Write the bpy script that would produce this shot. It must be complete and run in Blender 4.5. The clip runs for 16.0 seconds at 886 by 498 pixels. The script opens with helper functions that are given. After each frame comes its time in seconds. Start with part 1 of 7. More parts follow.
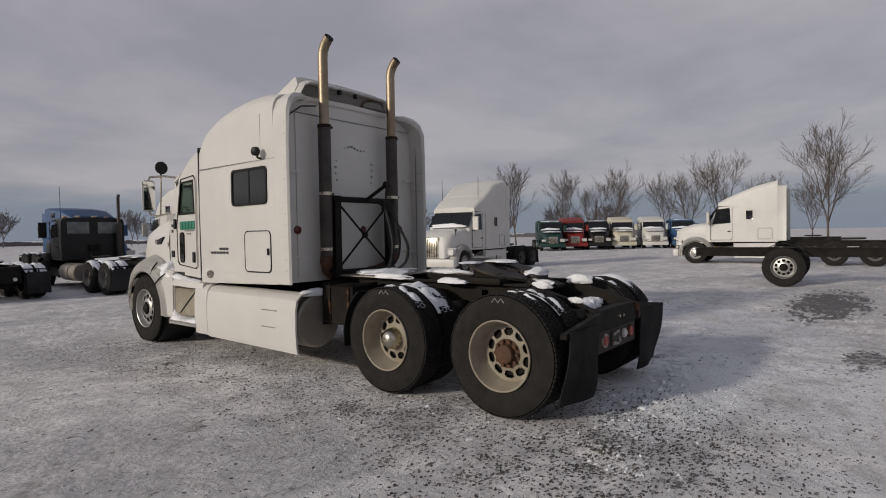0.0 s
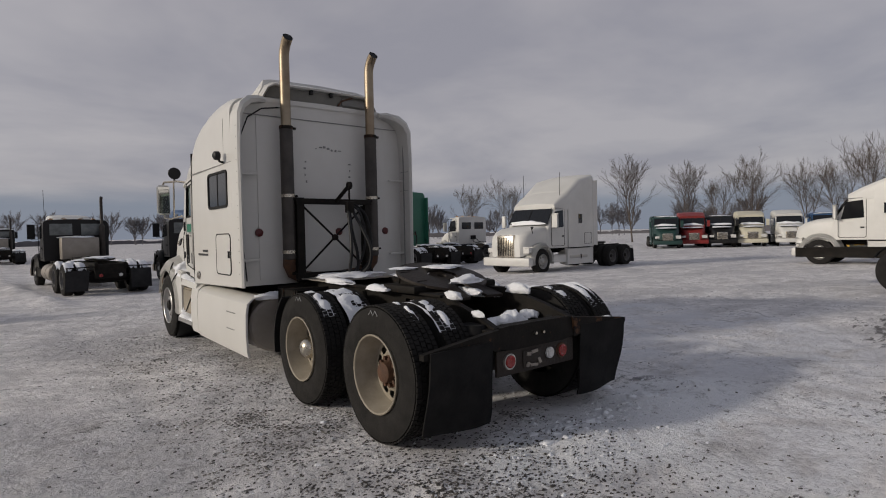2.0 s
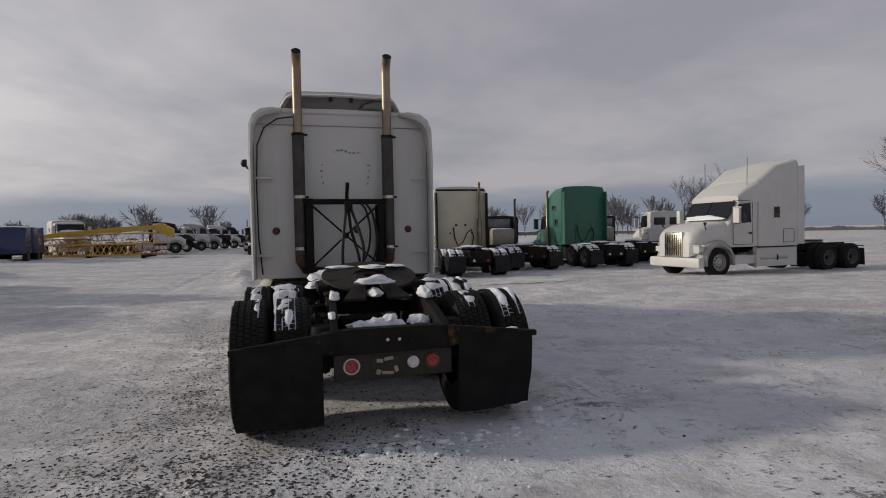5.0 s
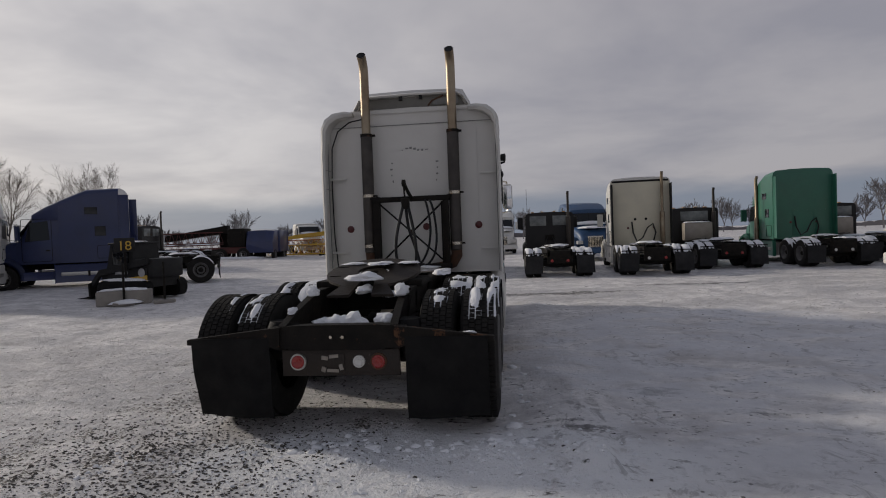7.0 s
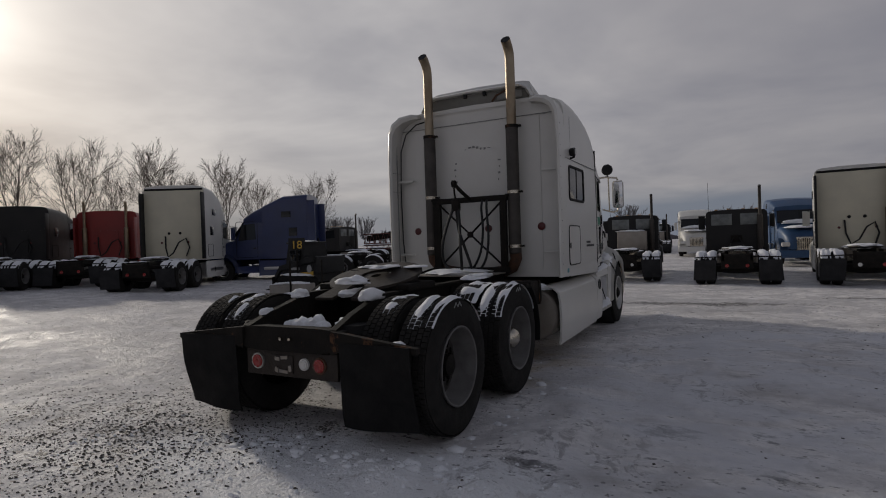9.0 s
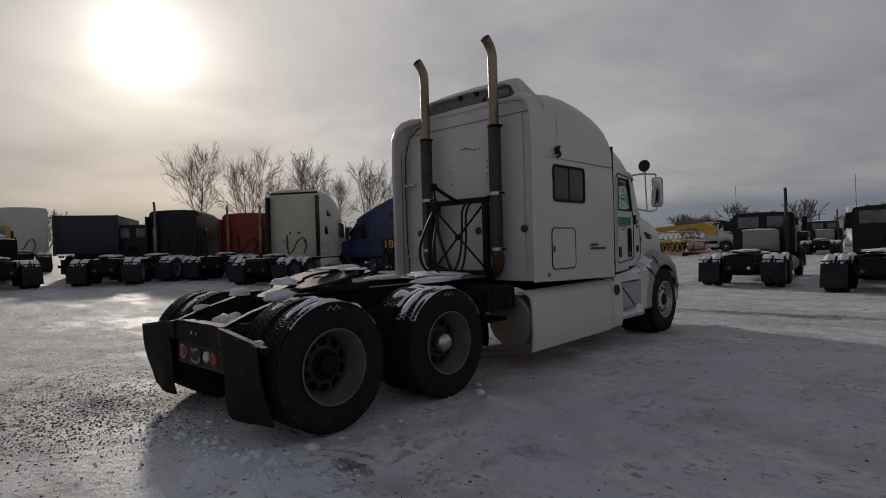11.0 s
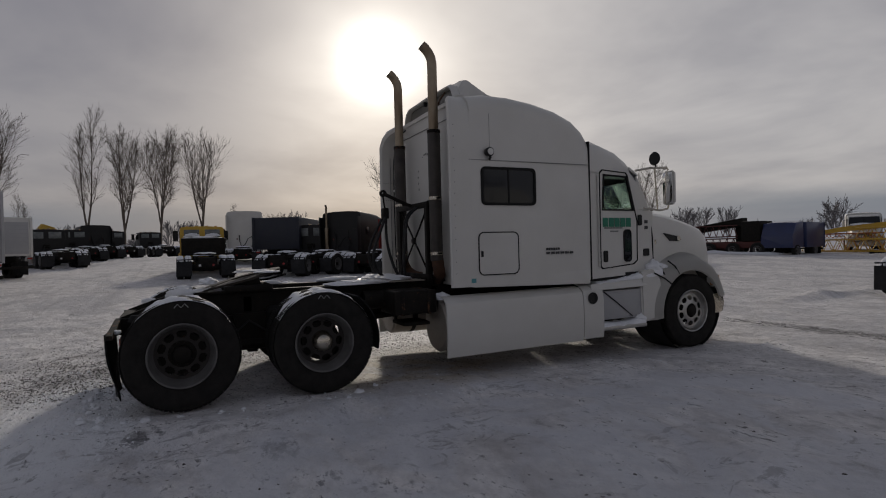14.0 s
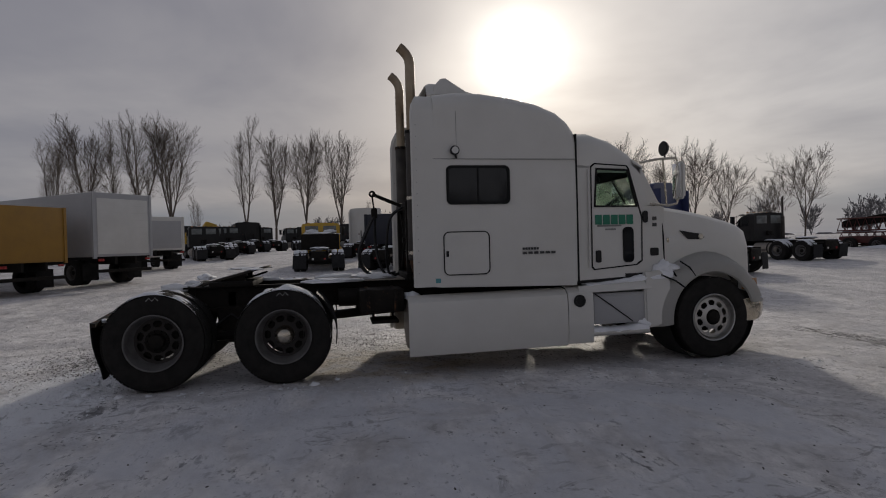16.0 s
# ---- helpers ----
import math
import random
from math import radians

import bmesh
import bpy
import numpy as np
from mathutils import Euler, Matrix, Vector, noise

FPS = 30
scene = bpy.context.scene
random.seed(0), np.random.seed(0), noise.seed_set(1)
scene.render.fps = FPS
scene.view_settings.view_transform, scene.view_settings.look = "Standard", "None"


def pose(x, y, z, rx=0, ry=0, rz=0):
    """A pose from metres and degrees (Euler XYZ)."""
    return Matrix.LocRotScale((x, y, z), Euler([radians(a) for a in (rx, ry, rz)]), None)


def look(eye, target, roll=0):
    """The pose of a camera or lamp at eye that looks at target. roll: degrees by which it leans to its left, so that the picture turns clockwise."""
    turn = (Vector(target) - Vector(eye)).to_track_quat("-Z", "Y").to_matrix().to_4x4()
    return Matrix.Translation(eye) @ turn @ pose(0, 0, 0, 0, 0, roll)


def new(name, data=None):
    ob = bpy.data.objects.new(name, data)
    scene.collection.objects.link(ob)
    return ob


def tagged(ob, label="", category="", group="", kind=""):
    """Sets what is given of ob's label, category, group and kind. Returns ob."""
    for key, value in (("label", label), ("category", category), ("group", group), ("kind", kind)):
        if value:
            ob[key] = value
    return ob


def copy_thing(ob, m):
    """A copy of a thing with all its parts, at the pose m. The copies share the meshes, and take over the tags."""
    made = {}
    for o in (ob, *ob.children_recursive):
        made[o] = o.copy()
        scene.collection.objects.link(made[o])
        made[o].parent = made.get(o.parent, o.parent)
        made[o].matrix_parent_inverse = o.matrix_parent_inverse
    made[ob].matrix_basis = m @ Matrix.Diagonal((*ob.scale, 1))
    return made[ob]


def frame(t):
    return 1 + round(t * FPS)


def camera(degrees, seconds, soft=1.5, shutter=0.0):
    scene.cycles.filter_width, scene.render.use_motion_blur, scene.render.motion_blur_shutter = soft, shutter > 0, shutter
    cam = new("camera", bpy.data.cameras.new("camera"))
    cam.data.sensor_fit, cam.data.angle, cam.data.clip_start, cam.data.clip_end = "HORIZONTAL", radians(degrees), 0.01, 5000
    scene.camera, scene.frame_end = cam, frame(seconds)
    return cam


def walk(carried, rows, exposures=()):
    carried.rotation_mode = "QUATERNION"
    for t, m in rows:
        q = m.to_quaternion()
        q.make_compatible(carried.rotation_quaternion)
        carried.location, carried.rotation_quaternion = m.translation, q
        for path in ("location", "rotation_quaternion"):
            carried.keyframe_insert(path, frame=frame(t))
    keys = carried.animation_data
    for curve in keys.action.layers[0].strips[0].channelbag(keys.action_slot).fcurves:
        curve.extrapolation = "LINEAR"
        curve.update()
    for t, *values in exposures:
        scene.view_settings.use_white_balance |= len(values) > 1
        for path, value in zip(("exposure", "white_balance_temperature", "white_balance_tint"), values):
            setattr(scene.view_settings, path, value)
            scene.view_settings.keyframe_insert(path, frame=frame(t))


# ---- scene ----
cam = camera(77.0, 16.0, soft=1.05)
PATH = [
    (0, (-5.055, -2.513, 1.539), (-3.491, -1.267, 1.486), -0.95),
    (0.5, (-4.651, -2.809, 1.545), (-3.139, -1.500, 1.488), -0.99),
    (1, (-4.231, -3.012, 1.552), (-2.810, -1.606, 1.493), -0.96),
    (1.5, (-3.788, -3.328, 1.567), (-2.447, -1.845, 1.508), -0.98),
    (2, (-3.369, -3.578, 1.573), (-2.118, -2.018, 1.515), -1.19),
    (2.5, (-2.890, -3.783, 1.558), (-1.743, -2.146, 1.503), -1.27),
    (3, (-2.495, -4.048, 1.559), (-1.496, -2.316, 1.510), -1.33),
    (5.5, (-0.190, -4.752, 1.548), (0.106, -2.775, 1.492), -1.57),
    (6, (0.376, -4.688, 1.527), (0.387, -2.689, 1.479), -2.16),
    (6.5, (0.875, -4.690, 1.516), (0.762, -2.694, 1.470), -2.10),
    (7, (1.309, -4.576, 1.479), (1.068, -2.591, 1.433), -2.10),
    (7.5, (1.799, -4.403, 1.465), (1.413, -2.441, 1.421), -2.10),
    (8, (2.212, -4.262, 1.463), (1.663, -2.340, 1.427), -2.00),
    (8.5, (2.597, -3.973, 1.464), (1.820, -2.130, 1.439), -1.94),
    (9, (3.052, -3.747, 1.450), (2.119, -1.978, 1.428), -1.86),
    (9.5, (3.436, -3.499, 1.459), (2.387, -1.796, 1.438), -1.79),
    (12, (5.598, -1.712, 1.437), (4.052, -0.443, 1.425), -1.56),
    (12.5, (5.919, -1.232, 1.475), (4.304, -0.052, 1.461), -1.56),
    (13, (6.288, -0.880, 1.527), (4.616, 0.218, 1.511), -1.50),
    (13.5, (6.521, -0.472, 1.494), (4.774, 0.501, 1.476), -1.51),
    (14, (6.846, 0.008, 1.470), (5.037, 0.861, 1.459), -1.51),
    (14.5, (7.131, 0.462, 1.529), (5.282, 1.223, 1.511), -1.51),
    (15, (7.261, 0.980, 1.522), (5.378, 1.653, 1.501), -1.55),
    (15.5, (7.442, 1.439, 1.531), (5.518, 1.987, 1.508), -1.56),
    (16, (7.481, 1.919, 1.490), (5.516, 2.293, 1.469), -1.56),
]
walk(cam, [(t, look(eye, target, roll)) for t, eye, target, roll in PATH],
     [(0, 0.0), (3, 0.0), (6, 0.02), (7.5, -0.14), (9, -0.46), (12, -0.6), (16, -0.46)])

# ---- light: low winter sun behind thin cloud ----
SUN = Vector((-0.898, 0.309, 0.312)).normalized()
world = bpy.data.worlds.new("winter_sky")
scene.world = world
world.use_nodes = True


def sky_nodes(tree):
    n, l = tree.nodes, tree.links
    back = n["Background"]
    sky = n.new("ShaderNodeTexSky")
    sky.sky_type, sky.sun_disc = "NISHITA", False
    sky.sun_elevation, sky.sun_rotation = radians(18.2), radians(-71.0)
    sky.air_density, sky.dust_density = 1.0, 2.0
    co = n.new("ShaderNodeTexCoord")

    def math_node(op, a, b):
        m = n.new("ShaderNodeMath")
        m.operation = op
        for i, v in enumerate((a, b)):
            if isinstance(v, (int, float)):
                m.inputs[i].default_value = v
            else:
                l.new(v, m.inputs[i])
        return m.outputs[0]

    def colour_mix(kind, fac, a, b):
        m = n.new("ShaderNodeMix")
        m.data_type, m.blend_type, m.clamp_factor = "RGBA", kind, True
        for i, v in ((0, fac), (6, a), (7, b)):
            if isinstance(v, (int, float)):
                m.inputs[i].default_value = v
            elif isinstance(v, tuple):
                m.inputs[i].default_value = (*v, 1)
            else:
                l.new(v, m.inputs[i])
        return m.outputs[2]

    sep = n.new("ShaderNodeSeparateXYZ")
    l.new(co.outputs["Generated"], sep.inputs[0])
    # cloud sheet: the direction flattened onto a high plane, so that streaks close up towards the horizon
    up = math_node("ADD", math_node("MAXIMUM", sep.outputs[2], 0.0), 0.16)
    flat = n.new("ShaderNodeCombineXYZ")
    l.new(math_node("DIVIDE", sep.outputs[0], up), flat.inputs[0])
    l.new(math_node("DIVIDE", sep.outputs[1], up), flat.inputs[1])
    puff = n.new("ShaderNodeTexNoise")
    puff.inputs["Scale"].default_value, puff.inputs["Detail"].default_value, puff.inputs["Roughness"].default_value = 0.9, 5, 0.55
    puff.inputs["Distortion"].default_value = 0.25
    l.new(flat.outputs[0], puff.inputs["Vector"])
    ramp = n.new("ShaderNodeValToRGB")
    e = ramp.color_ramp.elements
    e[0].position, e[0].color = 0.36, (0.305, 0.298, 0.34, 1)
    e[1].position, e[1].color = 0.6, (0.415, 0.397, 0.422, 1)
    l.new(puff.outputs["Fac"], ramp.inputs[0])
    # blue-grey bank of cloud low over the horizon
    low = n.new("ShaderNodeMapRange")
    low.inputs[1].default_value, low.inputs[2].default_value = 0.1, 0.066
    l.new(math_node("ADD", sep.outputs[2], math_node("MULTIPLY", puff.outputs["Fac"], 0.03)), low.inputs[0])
    bank = colour_mix("MIX", math_node("MULTIPLY", low.outputs[0], 0.9), ramp.outputs[0], (0.2, 0.235, 0.305))
    # the sun's glow through the cloud
    dot = n.new("ShaderNodeVectorMath")
    dot.operation = "DOT_PRODUCT"
    dot.inputs[1].default_value = SUN
    l.new(co.outputs["Generated"], dot.inputs[0])
    d = math_node("MAXIMUM", dot.outputs["Value"], 0.0)
    # the cloud is thinner to the north of the sun
    veil = n.new("ShaderNodeVectorMath")
    veil.operation = "DOT_PRODUCT"
    veil.inputs[1].default_value = Vector((-0.66, 0.68, 0.3)).normalized()
    l.new(co.outputs["Generated"], veil.inputs[0])
    wide = math_node("MULTIPLY", math_node("POWER", math_node("MAXIMUM", veil.outputs["Value"], 0.0), 7.0), 0.32)
    mid = math_node("MULTIPLY", math_node("POWER", d, 44.0), 0.34)
    core = math_node("ADD", math_node("MULTIPLY", math_node("POWER", d, 1000.0), 2.6), math_node("MULTIPLY", math_node("POWER", d, 190.0), 0.5))
    glow = math_node("ADD", math_node("ADD", wide, mid), core)
    soft = math_node("MULTIPLY", glow, math_node("ADD", math_node("MULTIPLY", puff.outputs["Fac"], 1.9), 0.03))
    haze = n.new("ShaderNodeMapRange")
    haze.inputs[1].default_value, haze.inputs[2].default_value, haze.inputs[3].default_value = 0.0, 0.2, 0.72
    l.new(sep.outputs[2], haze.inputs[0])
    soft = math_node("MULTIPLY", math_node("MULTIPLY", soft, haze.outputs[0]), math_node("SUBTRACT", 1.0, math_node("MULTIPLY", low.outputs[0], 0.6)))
    tint = n.new("ShaderNodeVectorMath")
    tint.operation = "SCALE"
    tint.inputs[0].default_value = (1.0, 0.958, 0.87)
    l.new(soft, tint.inputs["Scale"])
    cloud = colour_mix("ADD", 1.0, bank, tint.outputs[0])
    thin = n.new("ShaderNodeVectorMath")
    thin.operation = "SCALE"
    thin.inputs["Scale"].default_value = 0.08
    l.new(sky.outputs[0], thin.inputs[0])
    # the cloud sheet opens to blue sky overhead
    cover = n.new("ShaderNodeMapRange")
    cover.interpolation_type = "SMOOTHSTEP"
    cover.inputs[1].default_value, cover.inputs[2].default_value = 0.35, 0.85
    cover.inputs[3].default_value, cover.inputs[4].default_value = 0.9, 0.36
    l.new(sep.outputs[2], cover.inputs[0])
    l.new(colour_mix("MIX", cover.outputs[0], thin.outputs[0], cloud), back.inputs[0])
    back.inputs[1].default_value = SKY_POWER


SKY_POWER = 1.0
sky_nodes(world.node_tree)
sun_data = bpy.data.lights.new("sun", "SUN")
sun_data.energy, sun_data.angle, sun_data.color = 2.05, radians(3.5), (1.0, 0.91, 0.79)
sun = new("sun", sun_data)
sun.matrix_world = look(SUN * 100, (0, 0, 0))

# ---- materials ----
def mat(name, col, rough=0.6, metal=0.0, col2=None, scale=4.0, spread=0.25, bump=0.1, bscale=60.0, wear=None, wear_at=0.62, clear=0.0, coords="Object", vary=0.0, spec=0.5):
    """A plain surface: two tones broken up by coarse noise, fine relief, and worn or dirty spots."""
    m = bpy.data.materials.new(name)
    m.use_nodes = True
    n, l = m.node_tree.nodes, m.node_tree.links
    b = n["Principled BSDF"]
    co = n.new("ShaderNodeTexCoord").outputs[coords]
    big = n.new("ShaderNodeTexNoise")
    big.inputs["Scale"].default_value, big.inputs["Detail"].default_value, big.inputs["Roughness"].default_value = scale, 7, 0.62
    l.new(co, big.inputs["Vector"])
    ramp = n.new("ShaderNodeValToRGB")
    e = ramp.color_ramp.elements
    col2 = col2 or tuple(c * 0.72 for c in col)
    e[0].position, e[0].color = 0.5 - spread, (*col2, 1)
    e[1].position, e[1].color = 0.5 + spread, (*col, 1)
    l.new(big.outputs["Fac"], ramp.inputs[0])
    out = ramp.outputs[0]
    fine = n.new("ShaderNodeTexNoise")
    fine.inputs["Scale"].default_value, fine.inputs["Detail"].default_value = bscale, 4
    l.new(co, fine.inputs["Vector"])
    if wear:
        spot = n.new("ShaderNodeTexNoise")
        spot.inputs["Scale"].default_value, spot.inputs["Detail"].default_value, spot.inputs["Roughness"].default_value = scale * 3.3, 8, 0.7
        l.new(co, spot.inputs["Vector"])
        cut = n.new("ShaderNodeMapRange")
        cut.inputs[1].default_value, cut.inputs[2].default_value = wear_at, wear_at + 0.07
        l.new(spot.outputs["Fac"], cut.inputs[0])
        mix = n.new("ShaderNodeMix")
        mix.data_type = "RGBA"
        l.new(cut.outputs[0], mix.inputs[0])
        l.new(out, mix.inputs[6])
        mix.inputs[7].default_value = (*wear, 1)
        out = mix.outputs[2]
    if vary:
        info = n.new("ShaderNodeObjectInfo")
        hsv = n.new("ShaderNodeHueSaturation")
        val = n.new("ShaderNodeMapRange")
        val.inputs[3].default_value, val.inputs[4].default_value = 1 - vary, 1 + vary
        l.new(info.outputs["Random"], val.inputs[0])
        l.new(val.outputs[0], hsv.inputs["Value"])
        l.new(out, hsv.inputs["Color"])
        out = hsv.outputs[0]
    l.new(out, b.inputs["Base Color"])
    rr = n.new("ShaderNodeMapRange")
    rr.inputs[3].default_value, rr.inputs[4].default_value = max(0.02, rough - 0.1), min(1.0, rough + 0.12)
    l.new(big.outputs["Fac"], rr.inputs[0])
    l.new(rr.outputs[0], b.inputs["Roughness"])
    b.inputs["Metallic"].default_value = metal
    b.inputs["Specular IOR Level"].default_value = spec
    b.inputs["Coat Weight"].default_value = clear
    if bump:
        bp = n.new("ShaderNodeBump")
        bp.inputs["Strength"].default_value, bp.inputs["Distance"].default_value = bump, 0.02
        l.new(fine.outputs["Fac"], bp.inputs["Height"])
        l.new(bp.outputs[0], b.inputs["Normal"])
    return m


def glass(name, tint, clear=True):
    m = bpy.data.materials.new(name)
    m.use_nodes = True
    b = m.node_tree.nodes["Principled BSDF"]
    b.inputs["Base Color"].default_value = (*tint, 1)
    b.inputs["Roughness"].default_value = 0.04
    b.inputs["IOR"].default_value = 1.1 if clear else 1.45
    if clear:
        b.inputs["Transmission Weight"].default_value = 1.0
    return m


WHITE = mat("white_truck_paint", (0.65, 0.638, 0.605), 0.38, col2=(0.56, 0.545, 0.51), scale=1.3, spread=0.3, bump=0.02, bscale=25, wear=(0.5, 0.47, 0.41), wear_at=0.7, clear=0.15)
WHITE_FAR = mat("white_paint_frosted", (0.66, 0.65, 0.62), 0.45, col2=(0.55, 0.54, 0.51), scale=1.1, bump=0.02)
CREAM = mat("cream_panel", (0.62, 0.58, 0.45), 0.5, col2=(0.5, 0.47, 0.37), scale=1.2, bump=0.03)
DULLRED = mat("dull_red_machine_paint", (0.1, 0.02, 0.016), 0.6, col2=(0.06, 0.015, 0.013), scale=1.5, bump=0.05)
DARKGREEN = mat("dark_green_paint", (0.015, 0.05, 0.045), 0.5, col2=(0.012, 0.035, 0.03), scale=1.4, bump=0.03)
GREEN = mat("green_truck_paint", (0.025, 0.15, 0.095), 0.4, col2=(0.02, 0.11, 0.075), scale=1.0, bump=0.02, clear=0.2)
BLUE = mat("dark_blue_truck_paint", (0.018, 0.03, 0.11), 0.35, col2=(0.014, 0.022, 0.07), scale=1.2, bump=0.02, clear=0.3)
MIDBLUE = mat("mid_blue_truck_paint", (0.03, 0.085, 0.2), 0.45, col2=(0.022, 0.06, 0.13), scale=1.2, bump=0.02)
BLACK = mat("black_truck_paint", (0.009, 0.009, 0.01), 0.42, col2=(0.016, 0.015, 0.015), scale=2, bump=0.04, spec=0.3)
RED = mat("red_truck_paint", (0.26, 0.022, 0.018), 0.45, col2=(0.18, 0.02, 0.018), scale=1.5, bump=0.02)
YELLOW = mat("yellow_machine_paint", (0.62, 0.4, 0.045), 0.5, col2=(0.5, 0.3, 0.04), scale=1.5, bump=0.05, wear=(0.2, 0.11, 0.06), wear_at=0.66)
ORANGE = mat("orange_machine_paint", (0.5, 0.16, 0.03), 0.55, col2=(0.36, 0.11, 0.03), scale=2, bump=0.05)
MUSTARD = mat("mustard_truck_body", (0.33, 0.18, 0.025), 0.5, col2=(0.24, 0.125, 0.02), scale=1.5, bump=0.03)
GREYBODY = mat("pale_grey_box_body", (0.42, 0.42, 0.425), 0.45, col2=(0.34, 0.34, 0.35), scale=0.9, bump=0.03)
RUBBER = mat("tyre_rubber", (0.014, 0.0135, 0.013), 0.85, col2=(0.028, 0.026, 0.024), scale=9, bump=0.25, bscale=90, spec=0.15)
FLAP = mat("mudflap_rubber", (0.006, 0.006, 0.0065), 0.7, col2=(0.015, 0.0145, 0.014), scale=5, spread=0.18, bump=0.15, bscale=40, spec=0.15)
DUSTFLAP = mat("dusty_mudflap_rubber", (0.04, 0.04, 0.042), 0.8, col2=(0.018, 0.018, 0.019), scale=4, bump=0.1, spec=0.15)
RUSTSTEEL = mat("rust_streaked_steel", (0.008, 0.0075, 0.007), 0.65, col2=(0.018, 0.015, 0.012), scale=3, bump=0.25, bscale=50, wear=(0.1, 0.05, 0.027), wear_at=0.53, spec=0.15)
# dirty white of the spoiler slot, darkened to stand for shade inside it
SLOT = mat("dirty_duct_with_shade", (0.2, 0.195, 0.175), 0.7, col2=(0.12, 0.115, 0.1), scale=3, bump=0.03)
STEEL = mat("black_chassis_steel", (0.007, 0.0065, 0.006), 0.65, col2=(0.018, 0.015, 0.012), scale=6, bump=0.25, bscale=50, wear=(0.11, 0.05, 0.025), wear_at=0.63, spec=0.15)
GREASY = mat("greasy_rusty_plate", (0.034, 0.024, 0.018), 0.6, metal=0.2, col2=(0.02, 0.016, 0.013), scale=7, bump=0.3, bscale=45, wear=(0.22, 0.19, 0.16), wear_at=0.64)
RUST = mat("rusty_iron", (0.12, 0.055, 0.027), 0.8, col2=(0.05, 0.028, 0.018), scale=14, bump=0.4, bscale=80)
NAVY = mat("dark_navy_dump_body", (0.012, 0.016, 0.032), 0.55, col2=(0.02, 0.022, 0.03), scale=2, bump=0.05)
# opaque pane; its pale tone paints the daylight seen through a cab
PALEGLASS = mat("pale_see_through_light_pane", (0.2, 0.215, 0.21), 0.2, col2=(0.11, 0.12, 0.12), scale=3, spread=0.15, bump=0.0)
# rim grey darkened for the tractor's shaded right side; far wheels share it
DULL_SHADED = mat("dull_shaded_grey_rim", (0.17, 0.165, 0.16), 0.6, col2=(0.075, 0.07, 0.068), scale=7, bump=0.12, bscale=40)
# dirty disc brown, with the shade inside the wheel put into it
GRIMY_SHADED = mat("grimy_shaded_wheel_disc", (0.05, 0.045, 0.042), 0.75, col2=(0.026, 0.022, 0.02), scale=6, bump=0.15, bscale=40)
RIM = mat("dusty_painted_rim", (0.35, 0.31, 0.245), 0.6, col2=(0.21, 0.178, 0.13), scale=7, bump=0.12, bscale=40, wear=(0.24, 0.18, 0.12), wear_at=0.66)
ALLOY = mat("polished_alloy", (0.5, 0.49, 0.47), 0.36, metal=0.85, col2=(0.45, 0.44, 0.42), scale=10, bump=0.08)
CHROME = mat("worn_chrome", (0.6, 0.57, 0.5), 0.25, metal=1.0, col2=(0.5, 0.43, 0.33), scale=5, spread=0.3, bump=0.04)
STACKMETAL = mat("tarnished_stack_chrome", (0.4, 0.345, 0.26), 0.46, metal=1.0, col2=(0.2, 0.14, 0.09), scale=2.5, spread=0.25, bump=0.03)
MUFFLER = mat("sooty_brown_muffler", (0.036, 0.032, 0.03), 0.6, metal=0.35, col2=(0.085, 0.074, 0.064), scale=4, bump=0.1)
TANK = mat("dull_aluminium_tank", (0.36, 0.33, 0.29), 0.5, metal=0.6, col2=(0.27, 0.24, 0.21), scale=4, bump=0.05)
DARK = mat("black_trim", (0.012, 0.012, 0.013), 0.5, col2=(0.02, 0.02, 0.02), bump=0.05, spec=0.25)
GASKET = mat("black_gasket", (0.01, 0.01, 0.01), 0.7, bump=0.02, spec=0.25)
MIRROR = mat("mirror_glass", (0.8, 0.81, 0.82), 0.04, metal=1.0, col2=(0.76, 0.77, 0.78), bump=0.0)
TINT = glass("dark_tinted_glass", (0.012, 0.013, 0.015), clear=False)
CLEAR = glass("green_clear_glass", (0.72, 0.86, 0.76))
LAMPRED = mat("red_lamp_lens", (0.34, 0.018, 0.015), 0.25, col2=(0.22, 0.014, 0.012), scale=30, bump=0.2, bscale=200, clear=0.4)
LAMPWHITE = mat("white_lamp_lens", (0.72, 0.71, 0.68), 0.25, bump=0.1, bscale=200, clear=0.4)
LAMPAMBER = mat("amber_lamp_lens", (0.5, 0.26, 0.1), 0.3, bump=0.1, bscale=200, clear=0.4)
DARKRED = mat("dark_red_reflector", (0.12, 0.012, 0.012), 0.3, col2=(0.05, 0.01, 0.01), scale=25, bump=0.1)
DECALGREEN = mat("green_decal", (0.02, 0.2, 0.12), 0.5, bump=0.02)
DECALGREY = mat("grey_decal", (0.25, 0.25, 0.24), 0.6, bump=0.02)
DECALBLACK = mat("black_decal", (0.06, 0.06, 0.06), 0.6, bump=0.02)
TEAL = mat("teal_sticker", (0.1, 0.33, 0.36), 0.5, bump=0.02)
CHALK = mat("chalk_mark", (0.4, 0.4, 0.39), 0.9, bump=0.2)
SNOW = mat("fresh_snow", (0.86, 0.87, 0.89), 0.75, col2=(0.78, 0.79, 0.82), scale=5, bump=0.6, bscale=35)
CONCRETE = mat("weathered_concrete", (0.3, 0.28, 0.25), 0.9, col2=(0.22, 0.2, 0.18), scale=4, bump=0.4, bscale=50)
BARK = mat("grey_brown_bark", (0.13, 0.105, 0.085), 0.9, col2=(0.08, 0.065, 0.055), scale=3, bump=0.4, bscale=20)
TWIG = mat("grey_brown_twigs", (0.11, 0.088, 0.072), 0.9, col2=(0.075, 0.06, 0.052), scale=0.6, bump=0.0)
